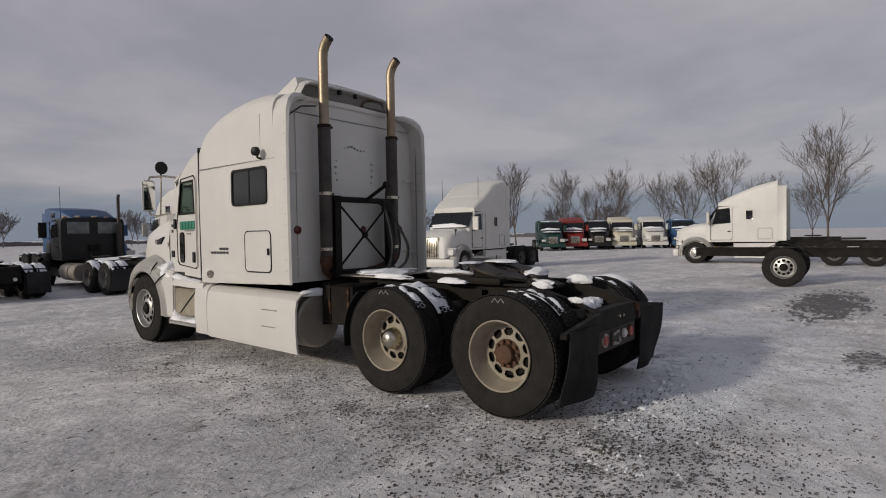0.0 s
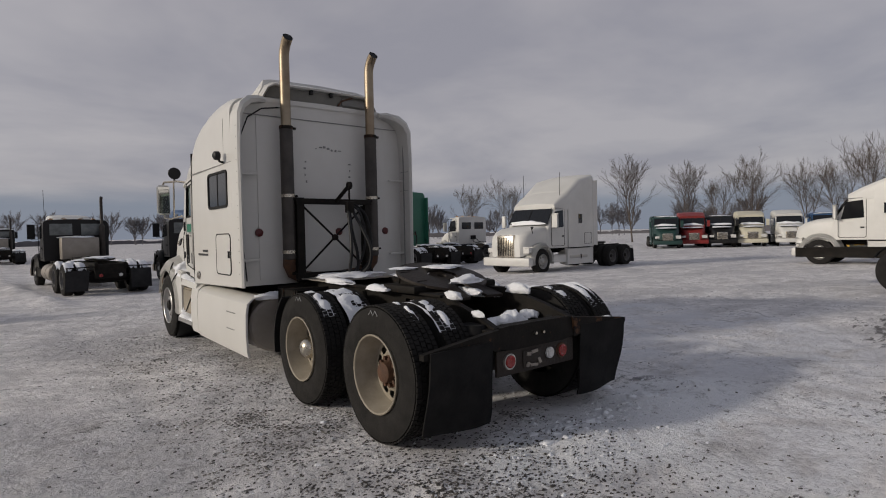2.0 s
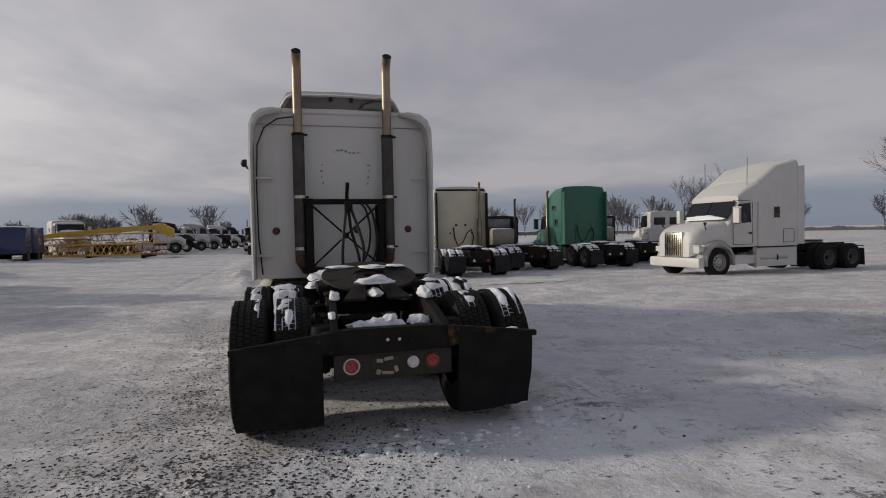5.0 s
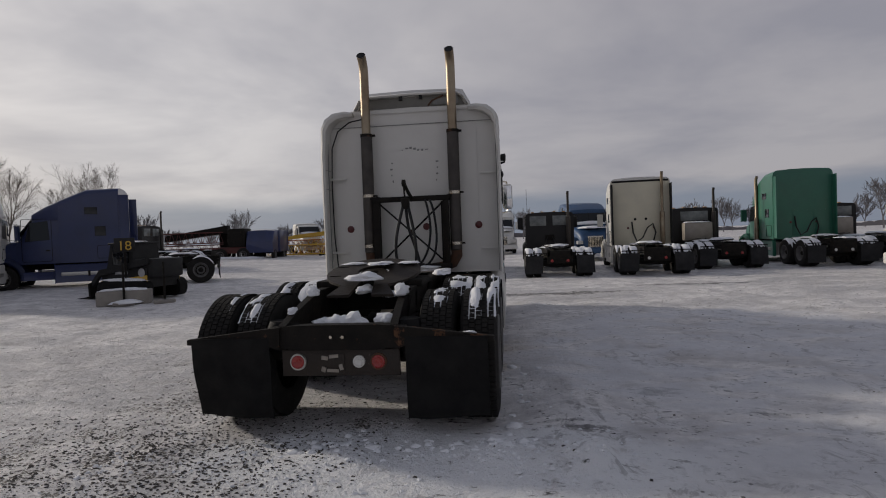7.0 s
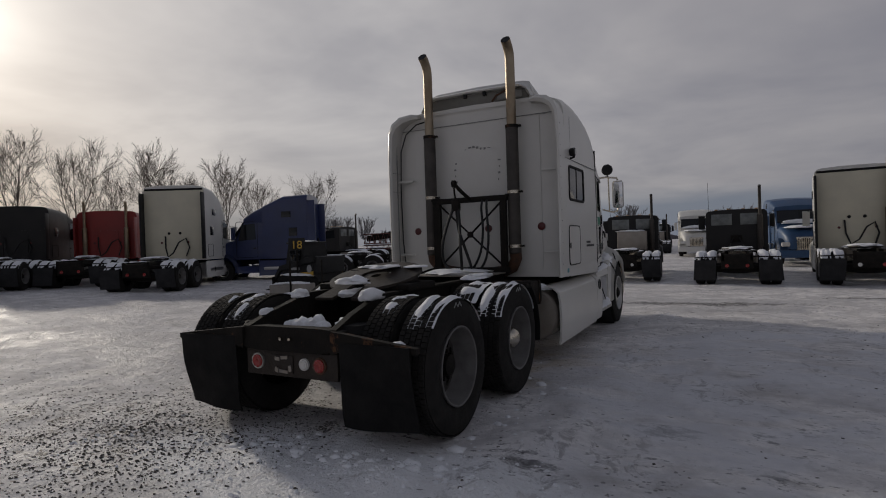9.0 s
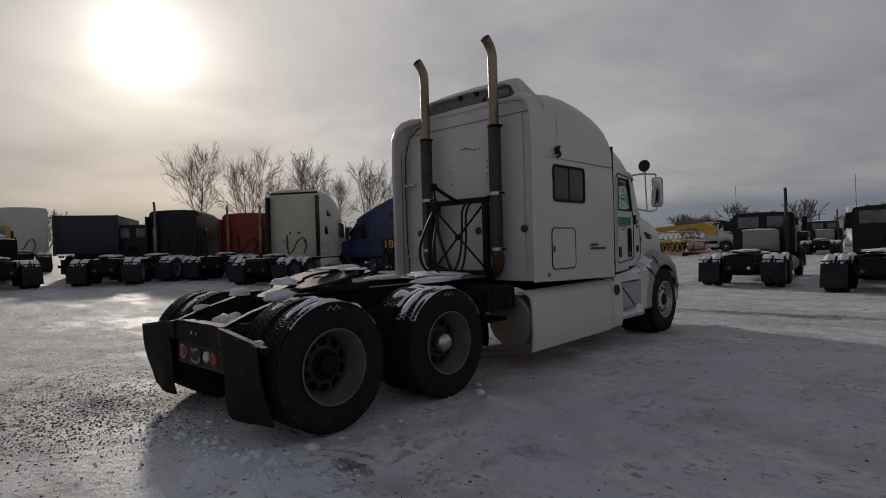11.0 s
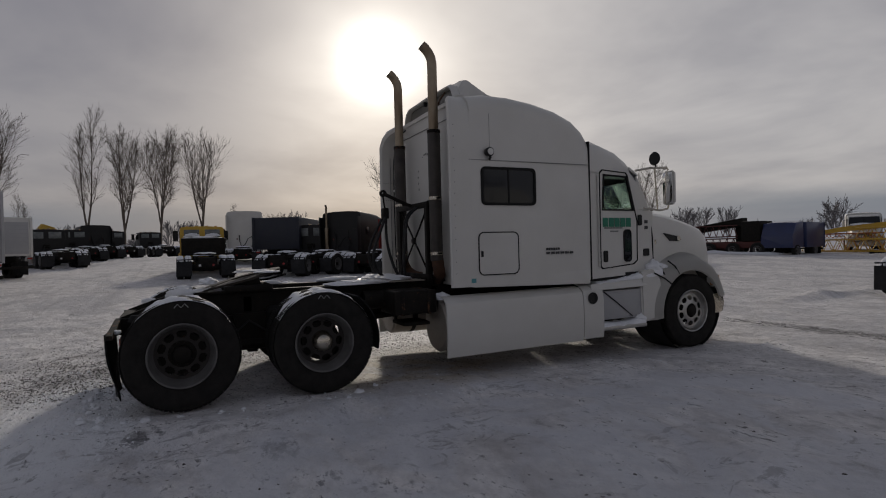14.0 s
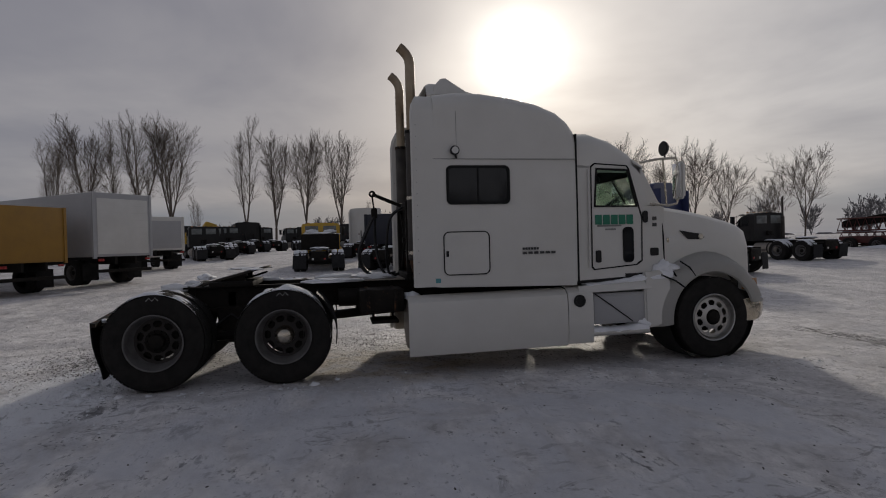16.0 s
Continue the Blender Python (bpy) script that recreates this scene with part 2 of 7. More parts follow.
STONE = mat("dark_gravel", (0.1, 0.09, 0.08), 0.9, col2=(0.045, 0.042, 0.04), scale=2.0, spread=0.15, bump=0.3, bscale=80)
# woods and scrub on the horizon, distance haze mixed into the grey
TREELINE = mat("far_woods", (0.15, 0.145, 0.155), 0.95, col2=(0.1, 0.095, 0.105), scale=0.3, bump=0.0)


# ---- mesh helpers ----
def finish(name, bm, material, smooth=True, angle=35):
    me = bpy.data.meshes.new(name)
    bmesh.ops.recalc_face_normals(bm, faces=bm.faces)
    if smooth:
        lim = radians(angle)
        for f in bm.faces:
            f.smooth = True
        for e in bm.edges:
            if len(e.link_faces) != 2 or e.calc_face_angle(0) > lim:
                e.smooth = False
    bm.to_mesh(me)
    bm.free()
    me.materials.append(material)
    return me


def part(name, bm, material, parent, label="", smooth=True):
    ob = new(name, finish(name, bm, material, smooth))
    ob.parent = parent
    if label:
        ob["label"] = label
    return ob


def shared(name, me, parent, m=None, label=""):
    ob = new(name, me)
    ob.parent = parent
    if m is not None:
        ob.matrix_local = m
    if label:
        ob["label"] = label
    return ob


def thing(name, label, category, group="", kind="", m=None):
    ob = tagged(new(name), label, category, group, kind)
    if m is not None:
        ob.matrix_basis = m
    return ob


def single(name, bm, material, label, category, group="", kind="", smooth=True):
    return tagged(new(name, finish(name, bm, material, smooth, 75 if material is SNOW else 35)), label, category, group, kind)


def add_box(bm, x0, x1, y0, y1, z0, z1, bevel=0.0, m=None, seg=2):
    r = bmesh.ops.create_cube(bm, size=1)
    vs = r["verts"]
    for v in vs:
        v.co = ((v.co.x + 0.5) * (x1 - x0) + x0, (v.co.y + 0.5) * (y1 - y0) + y0, (v.co.z + 0.5) * (z1 - z0) + z0)
    if m is not None:
        for v in vs:
            v.co = m @ v.co
    if bevel:
        es = {e for v in vs for e in v.link_edges}
        bmesh.ops.bevel(bm, geom=list(es), offset=bevel, segments=seg, profile=0.5, affect="EDGES")


def Box(*a, **k):
    bm = bmesh.new()
    add_box(bm, *a, **k)
    return bm


def add_loft(bm, loops, cap=True, closed=True):
    rows = [[bm.verts.new(p) for p in loop] for loop in loops]
    n = len(rows[0])
    for a, b in zip(rows, rows[1:]):
        for i in range(n if closed else n - 1):
            j = (i + 1) % n
            try:
                bm.faces.new((a[i], a[j], b[j], b[i]))
            except ValueError:
                pass
    if cap and closed:
        bm.faces.new(rows[0][::-1])
        bm.faces.new(rows[-1])


def Loft(loops, **k):
    bm = bmesh.new()
    add_loft(bm, loops, **k)
    return bm


def add_tube(bm, pts, r, seg=10, cap=True):
    """A round bar along a line of points; r is one radius or one for each point."""
    pts = [Vector(p) for p in pts]
    rs = r if isinstance(r, (list, tuple)) else [r] * len(pts)
    loops, side = [], None
    for i, p in enumerate(pts):
        t = (pts[min(i + 1, len(pts) - 1)] - pts[max(i - 1, 0)]).normalized()
        if side is None:
            side = t.orthogonal().normalized()
        side = (side - t * side.dot(t)).normalized()
        up = t.cross(side)
        loops.append([p + rs[i] * (math.cos(a) * side + math.sin(a) * up) for a in (2 * math.pi * k / seg for k in range(seg))])
    add_loft(bm, loops, cap)


def Tube(pts, r, seg=10, cap=True):
    bm = bmesh.new()
    add_tube(bm, pts, r, seg, cap)
    return bm


def add_lathe(bm, prof, centre, seg=40, axis="x", cap=False):
    """A profile of (along the axis, radius) turned round the axis through centre."""
    c = Vector(centre)
    loops = []
    for k in range(seg):
        a = 2 * math.pi * k / seg
        u, w = math.cos(a), math.sin(a)
        loops.append([c + (Vector((s, r * u, r * w)) if axis == "x" else Vector((r * u, s, r * w)) if axis == "y" else Vector((r * u, r * w, s))) for s, r in prof])
    loops.append(loops[0])
    rows = [[bm.verts.new(p) for p in loop] for loop in loops[:-1]]
    for k in range(seg):
        a, b = rows[k], rows[(k + 1) % seg]
        for i in range(len(prof) - 1):
            if prof[i][1] < 1e-6 and prof[i + 1][1] < 1e-6:
                continue
            try:
                bm.faces.new((a[i], a[i + 1], b[i + 1], b[i]))
            except ValueError:
                pass
    bmesh.ops.remove_doubles(bm, verts=[v for row in rows for v in row], dist=1e-5)


def Lathe(prof, centre=(0, 0, 0), seg=40, axis="x"):
    bm = bmesh.new()
    add_lathe(bm, prof, centre, seg, axis)
    return bm


def rounded(y0, y1, z0, z1, r, n=5):
    """The outline of a rectangle with round corners, as (y, z)."""
    pts = []
    for cy, cz, a0 in ((y1 - r, z1 - r, 0), (y0 + r, z1 - r, 90), (y0 + r, z0 + r, 180), (y1 - r, z0 + r, 270)):
        for k in range(n + 1):
            a = radians(a0 + 90 * k / n)
            pts.append((cy + r * math.cos(a), cz + r * math.sin(a)))
    return pts


def Plate(outline, x0, x1, bevel=0.0):
    """A flat plate between x0 and x1 with an outline in (y, z)."""
    bm = Loft([[(x0, y, z) for y, z in outline], [(x1, y, z) for y, z in outline]])
    return bm


def Ring(outer, inner, x0, x1):
    """A frame between two outlines of as many points."""
    bm = bmesh.new()
    o0, o1, i0, i1 = ([bm.verts.new((x, y, z)) for y, z in o] for x, o in ((x0, outer), (x1, outer), (x0, inner), (x1, inner)))
    n = len(outer)
    for k in range(n):
        j = (k + 1) % n
        for a, b in ((o0, o1), (o1, i1), (i1, i0), (i0, o0)):
            bm.faces.new((a[k], a[j], b[j], b[k]))
    return bm


def lump(bm, centre, size, seed, rough=0.35, sub=2, flat=0.0):
    """An uneven lump (of snow, say) round a place."""
    r = bmesh.ops.create_icosphere(bm, subdivisions=sub, radius=1)
    c, s = Vector(centre), Vector(size)
    off = Vector((seed * 3.7, seed * 1.3, seed * 2.1))
    rough *= 0.75
    for v in r["verts"]:
        d = v.co.normalized()
        k = 1 + rough * noise.noise(d * 1.6 + off) + 0.55 * rough * noise.noise(d * 3.7 + off) + 0.4 * rough * noise.noise(d * 8 + off)
        p = d * k
        if flat and p.z < -flat:
            p.z = -flat
        v.co = c + Vector((p.x * s.x, p.y * s.y, p.z * s.z))


# ---- ground: packed snow, ice and gravel ----
def terrain(x, y):
    """The broad fall of the yard: it rises to the west and dips under the row to the north."""
    west = max(0.0, -x - 9.0)
    rise = 0.034 * west * west / (west + 4.0) if west else 0.0
    dip = 0.0 if y < 9 else 0.15 * min(1.0, (y - 9) / 5) * max(0.0, min(1.0, (40 - y) / 14)) * max(0.0, min(1.0, (x + 10) / 6))
    return min(rise, 1.15) - dip


def bumpiness(x, y):
    """The height of the snow over the plan."""
    z = 0.05 * noise.noise(Vector((x * 0.25, y * 0.25, 0.3))) + 0.026 * noise.noise(Vector((x * 0.9, y * 0.9, 3.1)))
    z += 0.022 * noise.noise(Vector((x * 3.1, y * 3.1, 7.7))) + 0.03 * (0.3 - abs(noise.noise(Vector((x * 1.3, y * 1.7, 4.4))))) + 0.009 * abs(noise.noise(Vector((x * 6.5, y * 6.5, 2.7))))
    near = math.exp(-((x / 2.6) ** 4)) * math.exp(-(((y - 3.2) / 5.5) ** 6))
    z = z * (1 - 0.8 * near) - 0.075 * near * min(1, max(0, (y - 1) / 5))
    # ridge of churned snow beside and behind the wheels
    ridge = math.exp(-(((x - 1.75) / 0.35) ** 2)) * (1 if -1.2 < y < 8 else 0) + (1.5 if x > -0.4 else 0.8) * math.exp(-(((y + 0.95) / 0.24) ** 2)) * (1 if -1.4 < x < 1.9 else 0)
    z += ridge * (0.035 + 0.05 * noise.noise(Vector((x * 2.2, y * 2.2, 1.7))))
    # tread print of one tyre beside the truck
    if 0.8 < y < 4.6 and -1.95 < x < -1.35:
        z -= 0.012 * math.exp(-(((x + 1.62 + 0.05 * (y - 2.5)) / 0.12) ** 4)) * (0.6 + 0.4 * math.sin(y * 40))
    # wheel ruts down the left side
    for rx in (-2.35, -4.4):
        z -= 0.018 * math.exp(-(((x - rx - 0.12 * math.sin(y * 0.3)) / 0.22) ** 2))
    # bank of ploughed snow beside the parked row
    if 13 < y < 30:
        z += 0.16 * math.exp(-(((x + 2.35 + 0.1 * (y - 16)) / 0.45) ** 2)) * min(1, y - 13) * (0.8 + noise.noise(Vector((x * 1.5, y * 1.5, 0.9))))
    return z - 0.012 + terrain(x, y)


def spaced(lo, hi, step, far):
    inner = np.arange(lo, hi + step / 2, step)
    out, d, p = [], step, 0.0
    while p < far:
        d *= 1.22
        p += d
        out.append(p)
    out = np.array(out)
    return np.concatenate([lo - out[::-1], inner, hi + out])


gx, gy = spaced(-9.0, 10.5, 0.085, 2500), spaced(-8.0, 13.0, 0.085, 2500)
ground_points = [(x, y, bumpiness(x, y) if abs(x) < 90 and abs(y) < 90 else terrain(x, y) - 0.03) for y in gy for x in gx]
wide = len(gx)
ground_faces = [(j * wide + i, j * wide + i + 1, (j + 1) * wide + i + 1, (j + 1) * wide + i) for j in range(len(gy) - 1) for i in range(wide - 1)]
gme = bpy.data.meshes.new("ground")
gme.from_pydata(ground_points, [], ground_faces)
gme.polygons.foreach_set("use_smooth", [True] * len(gme.polygons))


def snow_ground():
    m = bpy.data.materials.new("packed_snow_and_gravel")
    m.use_nodes = True
    n, l = m.node_tree.nodes, m.node_tree.links
    b = n["Principled BSDF"]
    co = n.new("ShaderNodeTexCoord").outputs["Object"]
    sep = n.new("ShaderNodeSeparateXYZ")
    l.new(co, sep.inputs[0])

    def m2(op, a, c=0.0, clamp=False):
        k = n.new("ShaderNodeMath")
        k.operation, k.use_clamp = op, clamp
        for i, v in enumerate((a, c)):
            if isinstance(v, (int, float)):
                k.inputs[i].default_value = v
            else:
                l.new(v, k.inputs[i])
        return k.outputs[0]

    def tex(scale, detail=6, rough=0.6, stretch=None, dist=0.0):
        k = n.new("ShaderNodeTexNoise")
        k.inputs["Scale"].default_value, k.inputs["Detail"].default_value, k.inputs["Roughness"].default_value = scale, detail, rough
        k.inputs["Distortion"].default_value = dist
        if stretch:
            mp = n.new("ShaderNodeMapping")
            mp.inputs["Scale"].default_value = stretch
            mp.inputs["Rotation"].default_value = (0, 0, 0.3)
            l.new(co, mp.inputs[0])
            l.new(mp.outputs[0], k.inputs["Vector"])
        else:
            l.new(co, k.inputs["Vector"])
        return k.outputs["Fac"]

    def step(v, lo, hi):
        k = n.new("ShaderNodeMapRange")
        k.interpolation_type = "SMOOTHSTEP"
        k.inputs[1].default_value, k.inputs[2].default_value = lo, hi
        l.new(v, k.inputs[0])
        return k.outputs[0]

    def blob(cx, cy, rx, ry, power=2.0):
        """1 in the middle of an oval on the plan, 0 outside."""
        a = m2("DIVIDE", m2("SUBTRACT", sep.outputs[0], cx), rx)
        c = m2("DIVIDE", m2("SUBTRACT", sep.outputs[1], cy), ry)
        return m2("SUBTRACT", 1.0, m2("POWER", m2("ADD", m2("MULTIPLY", a, a), m2("MULTIPLY", c, c)), power * 0.5), True)

    def mix(fac, a, c):
        k = n.new("ShaderNodeMix")
        k.data_type = "RGBA"
        for i, v in ((0, fac), (6, a), (7, c)):
            if isinstance(v, tuple):
                k.inputs[i].default_value = (*v, 1)
            elif isinstance(v, (int, float)):
                k.inputs[i].default_value = v
            else:
                l.new(v, k.inputs[i])
        return k.outputs[2]

    drift, mid, grain = tex(0.28, 5, 0.6, (1, 2.2, 1), 0.8), tex(1.7, 7, 0.62, None, 0.5), tex(16, 6, 0.65)
    snow = mix(step(mid, 0.36, 0.62), (0.63, 0.61, 0.61), (0.885, 0.86, 0.855))
    ice = mix(step(grain, 0.35, 0.65), (0.42, 0.41, 0.422), (0.62, 0.607, 0.62))
    col = mix(m2("MULTIPLY", step(drift, 0.46, 0.62), 0.7), snow, ice)
    # crusted grain, light on dark
    crust = step(tex(7, 9, 0.72, (1, 1.5, 1), 0.3), 0.36, 0.6)
    col = mix(m2("MULTIPLY", m2("SUBTRACT", 1.0, crust), 0.24), col, (0.26, 0.25, 0.255))
    mottle = m2("MULTIPLY", step(tex(2.3, 9, 0.7, (1, 1.8, 1), 0.6), 0.53, 0.66), step(tex(0.4, 3, 0.5), 0.42, 0.6))
    col = mix(m2("MULTIPLY", mottle, 0.5), col, (0.2, 0.188, 0.186))
    # brown-grey traffic dirt in streaks
    dirt = m2("MULTIPLY", step(tex(0.8, 8, 0.66, (0.8, 1.5, 1), 1.0), 0.54, 0.72), 0.34)
    col = mix(dirt, col, (0.36, 0.33, 0.31))
    # cleaner wind-packed snow behind the truck
    fresh = m2("MULTIPLY", blob(1.6, -2.1, 3.6, 1.7), step(tex(1.1, 7, 0.65, None, 0.6), 0.4, 0.58))
    col = mix(m2("MULTIPLY", fresh, 0.75), col, (0.84, 0.845, 0.87))
    # gravel showing through: many small stones, thick beside the truck
    near = m2("MAXIMUM", m2("MAXIMUM", blob(-1.5, 2.4, 1.25, 5.6, 3), blob(-1.5, -1.0, 2.2, 1.7, 3)), m2("MULTIPLY", blob(0.2, 2.6, 1.3, 5.2, 4), 0.9))
    near = m2("ADD", near, m2("MULTIPLY", blob(-3.6, -1.0, 2.6, 1.7, 3), 0.4))
    cover = m2("ADD", m2("MULTIPLY", near, 0.38), m2("MULTIPLY", step(tex(0.55, 6, 0.6), 0.5, 0.7), 0.3))
    patch = step(m2("ADD", tex(2.6, 6, 0.65, None, 0.4), m2("MULTIPLY", m2("SUBTRACT", cover, 0.5), 0.55)), 0.4, 0.66)
    cells = n.new("ShaderNodeTexVoronoi")
    cells.inputs["Scale"].default_value, cells.inputs["Randomness"].default_value = 38, 1.0
    l.new(co, cells.inputs["Vector"])
    shade = n.new("ShaderNodeSeparateColor")
    l.new(cells.outputs["Color"], shade.inputs[0])
    speck = m2("MULTIPLY", m2("GREATER_THAN", m2("ADD", m2("MULTIPLY", patch, 0.72), m2("ADD", m2("MULTIPLY", cover, 0.12), 0.006)), shade.outputs[0]), step(cells.outputs["Distance"], 0.62, 0.42))
    stone = mix(shade.outputs[1], (0.05, 0.046, 0.042), (0.24, 0.215, 0.185))
    col = mix(m2("MULTIPLY", speck, 0.92), col, stone)
    # flecks of stone and crumbled snow, dark on white
    fleck = m2("MULTIPLY", step(tex(34, 3, 0.6, (1.0, 1.9, 1), 1.2), 0.52, 0.57), m2("MULTIPLY", patch, step(near, 0.15, 0.75)))
    col = mix(m2("MULTIPLY", fleck, 0.75), col, (0.085, 0.077, 0.068))
    clean = m2("MULTIPLY", step(blob(0.8, -0.95, 2.0, 0.75), 0.0, 0.5), step(tex(3.1, 7, 0.65, None, 0.5), 0.34, 0.46))
    col = mix(m2("MULTIPLY", clean, 0.9), col, (0.85, 0.855, 0.875))
    # bare wet asphalt and thawed spots
    bare = m2("MAXIMUM", blob(3.1, -2.35, 0.8, 0.3), m2("MAXIMUM", blob(2.6, 0.65, 0.34, 0.17), blob(1.85, -0.35, 0.24, 0.12)))
    bare = m2("MAXIMUM", bare, m2("MAXIMUM", blob(2.2, 9.2, 3.0, 0.45), blob(6.3, 11.3, 2.2, 0.3)))
    bare = step(m2("ADD", bare, m2("ADD", m2("MULTIPLY", m2("SUBTRACT", mid, 0.5), 2.0), m2("MULTIPLY", m2("SUBTRACT", tex(7, 8, 0.75, (1, 2, 1)), 0.5), 4.5))), 0.35, 0.8)
    col = mix(m2("MULTIPLY", bare, m2("ADD", 0.45, m2("MULTIPLY", step(grain, 0.35, 0.6), 0.5))), col, (0.06, 0.055, 0.052))
    # snow on the truck's shadow side, shade's blue painted in, with dark scuffs through it
    toned = m2("MULTIPLY", step(blob(4.4, 2.2, 3.4, 4.6, 3), 0.0, 0.6), step(tex(0.9, 7, 0.62, (1, 1.6, 1), 0.7), 0.34, 0.6))
    col = mix(m2("MULTIPLY", toned, 0.7), col, (0.7, 0.71, 0.755))
    lane = step(blob(4.2, 2.4, 4.0, 5.6, 3), 0.0, 0.5)
    scuff = m2("MULTIPLY", step(tex(3.4, 9, 0.76, (1.5, 1.0, 1), 1.1), 0.53, 0.62), m2("MULTIPLY", step(tex(0.75, 4, 0.55), 0.42, 0.6), lane))
    col = mix(m2("MULTIPLY", scuff, 0.55), col, (0.19, 0.18, 0.185))
    # one wide patch of bare asphalt
    wet = step(m2("ADD", blob(8.9, -1.6, 3.2, 0.85), m2("ADD", m2("MULTIPLY", m2("SUBTRACT", mid, 0.5), 2.6), m2("MULTIPLY", m2("SUBTRACT", tex(5, 8, 0.75, (0.6, 2.2, 1)), 0.5), 3.6))), 0.3, 0.62)
    wet = m2("MULTIPLY", wet, step(blob(8.9, -1.6, 3.6, 1.1), 0.0, 0.2))
    col = mix(m2("MULTIPLY", wet, m2("ADD", 0.78, m2("MULTIPLY", grain, 0.2))), col, (0.075, 0.07, 0.068))
    # yellow-brown thawed patches under the truck
    thaw = m2("MULTIPLY", blob(0.5, 2.5, 1.3, 1.7), step(mid, 0.42, 0.58))
    col = mix(m2("MULTIPLY", thaw, 0.6), col, (0.4, 0.31, 0.18))
    l.new(col, b.inputs["Base Color"])
    gloss = mix(m2("MULTIPLY", step(drift, 0.46, 0.62), 1.0), (0.7, 0.7, 0.7), (0.5, 0.5, 0.5))
    l.new(gloss, b.inputs["Roughness"])
    b.inputs["Specular IOR Level"].default_value = 0.22
    bp = n.new("ShaderNodeBump")
    bp.inputs["Strength"].default_value, bp.inputs["Distance"].default_value = 0.9, 0.055
    hgt = m2("ADD", m2("ADD", m2("MULTIPLY", grain, 0.5), m2("MULTIPLY", tex(4.5, 8, 0.68), 1.3)), m2("MULTIPLY", speck, 0.35))
    l.new(hgt, bp.inputs["Height"])
    l.new(bp.outputs[0], b.inputs["Normal"])
    return m


gme.materials.append(snow_ground())
tagged(new("ground", gme), "packed snow and ice over gravel with bare stony patches", "ground", kind="structure")

# loose stones and clods of snow lying on the ground
rng = random.Random(5)


def stones(name, count, size, where, material, label, flat=0.5):
    pts, faces = [], []
    for _ in range(count):
        x, y = where()
        s = size * (0.4 + rng.random() ** 2 * 1.3)
        z = bumpiness(x, y)
        base = len(pts)
        turn = rng.uniform(-0.7, 0.7)
        ring = [(math.cos(a) * s * rng.uniform(0.9, 1.7), math.sin(a) * s * rng.uniform(0.5, 0.9)) for a in (rng.random() + k * 2 * math.pi / 5 for k in range(5))]
        ring = [(u * math.cos(turn) - v * math.sin(turn), u * math.sin(turn) + v * math.cos(turn)) for u, v in ring]
        pts += [(x + u, y + v, z - 0.004) for u, v in ring] + [(x + u * 0.6, y + v * 0.6, z + s * flat * rng.uniform(0.5, 1.2)) for u, v in ring]
        faces += [(base + k, base + (k + 1) % 5, base + 5 + (k + 1) % 5, base + 5 + k) for k in range(5)] + [tuple(base + 5 + k for k in range(5))]
    me = bpy.data.meshes.new(name)
    me.from_pydata(pts, [], faces)
    me.materials.append(material)
    return tagged(new(name, me), label, name.replace("_", " "), kind="stuff")


def beside():
    r = rng.random()
    if r < 0.42:
        return rng.gauss(-1.45, 0.6), rng.uniform(-1.8, 7.0)
    if r < 0.9:
        return -0.1 - abs(rng.gauss(0, 1.7)) + rng.gauss(0, 0.35), rng.gauss(-1.15, 0.65)
    return rng.uniform(-7, 9), rng.uniform(-5.5, 7)


stones("gravel", 10000, 0.0092, beside, STONE, "dark loose gravel showing through the trodden snow")


def churned():
    r = rng.random()
    if r < 0.5:
        return rng.uniform(-1.6, 2.1), rng.gauss(-1.0, 0.25)
    if r < 0.75:
        return rng.gauss(1.75, 0.3), rng.uniform(-1, 7.5)
    return rng.gauss(-1.6, 0.6), rng.uniform(-1.5, 7)


stones("snow_crumbs", 900, 0.011, churned, SNOW, "small broken crumbs of snow round the wheels", 0.7)


def clods():
    """Broken lumps of snow thrown up behind the flaps and beside the wheels."""
    bm = bmesh.new()
    for k in range(70):
        r = rng.random()
        if r < 0.85:
            x, y = rng.uniform(-0.3, 1.5), rng.gauss(-0.82, 0.14)
        elif r < 0.99:
            x, y = rng.gauss(1.3, 0.1), rng.uniform(-0.7, 1.9)
        else:
            x, y = -1.26, 0.72
        z = rng.uniform(0.008, 0.022) * (1.7 if rng.random() < 0.15 else 1)
        lump(bm, (x, y, bumpiness(x, y)), (z * rng.uniform(1.1, 2.4), z * rng.uniform(1.0, 1.8), z), k, 0.8, 2, 0.15)
    tagged(new("snow_clods", finish("snow_clods", bm, SNOW, True, 75)), "rough broken clods of snow round the rear wheels", "snow", kind="stuff")


clods()


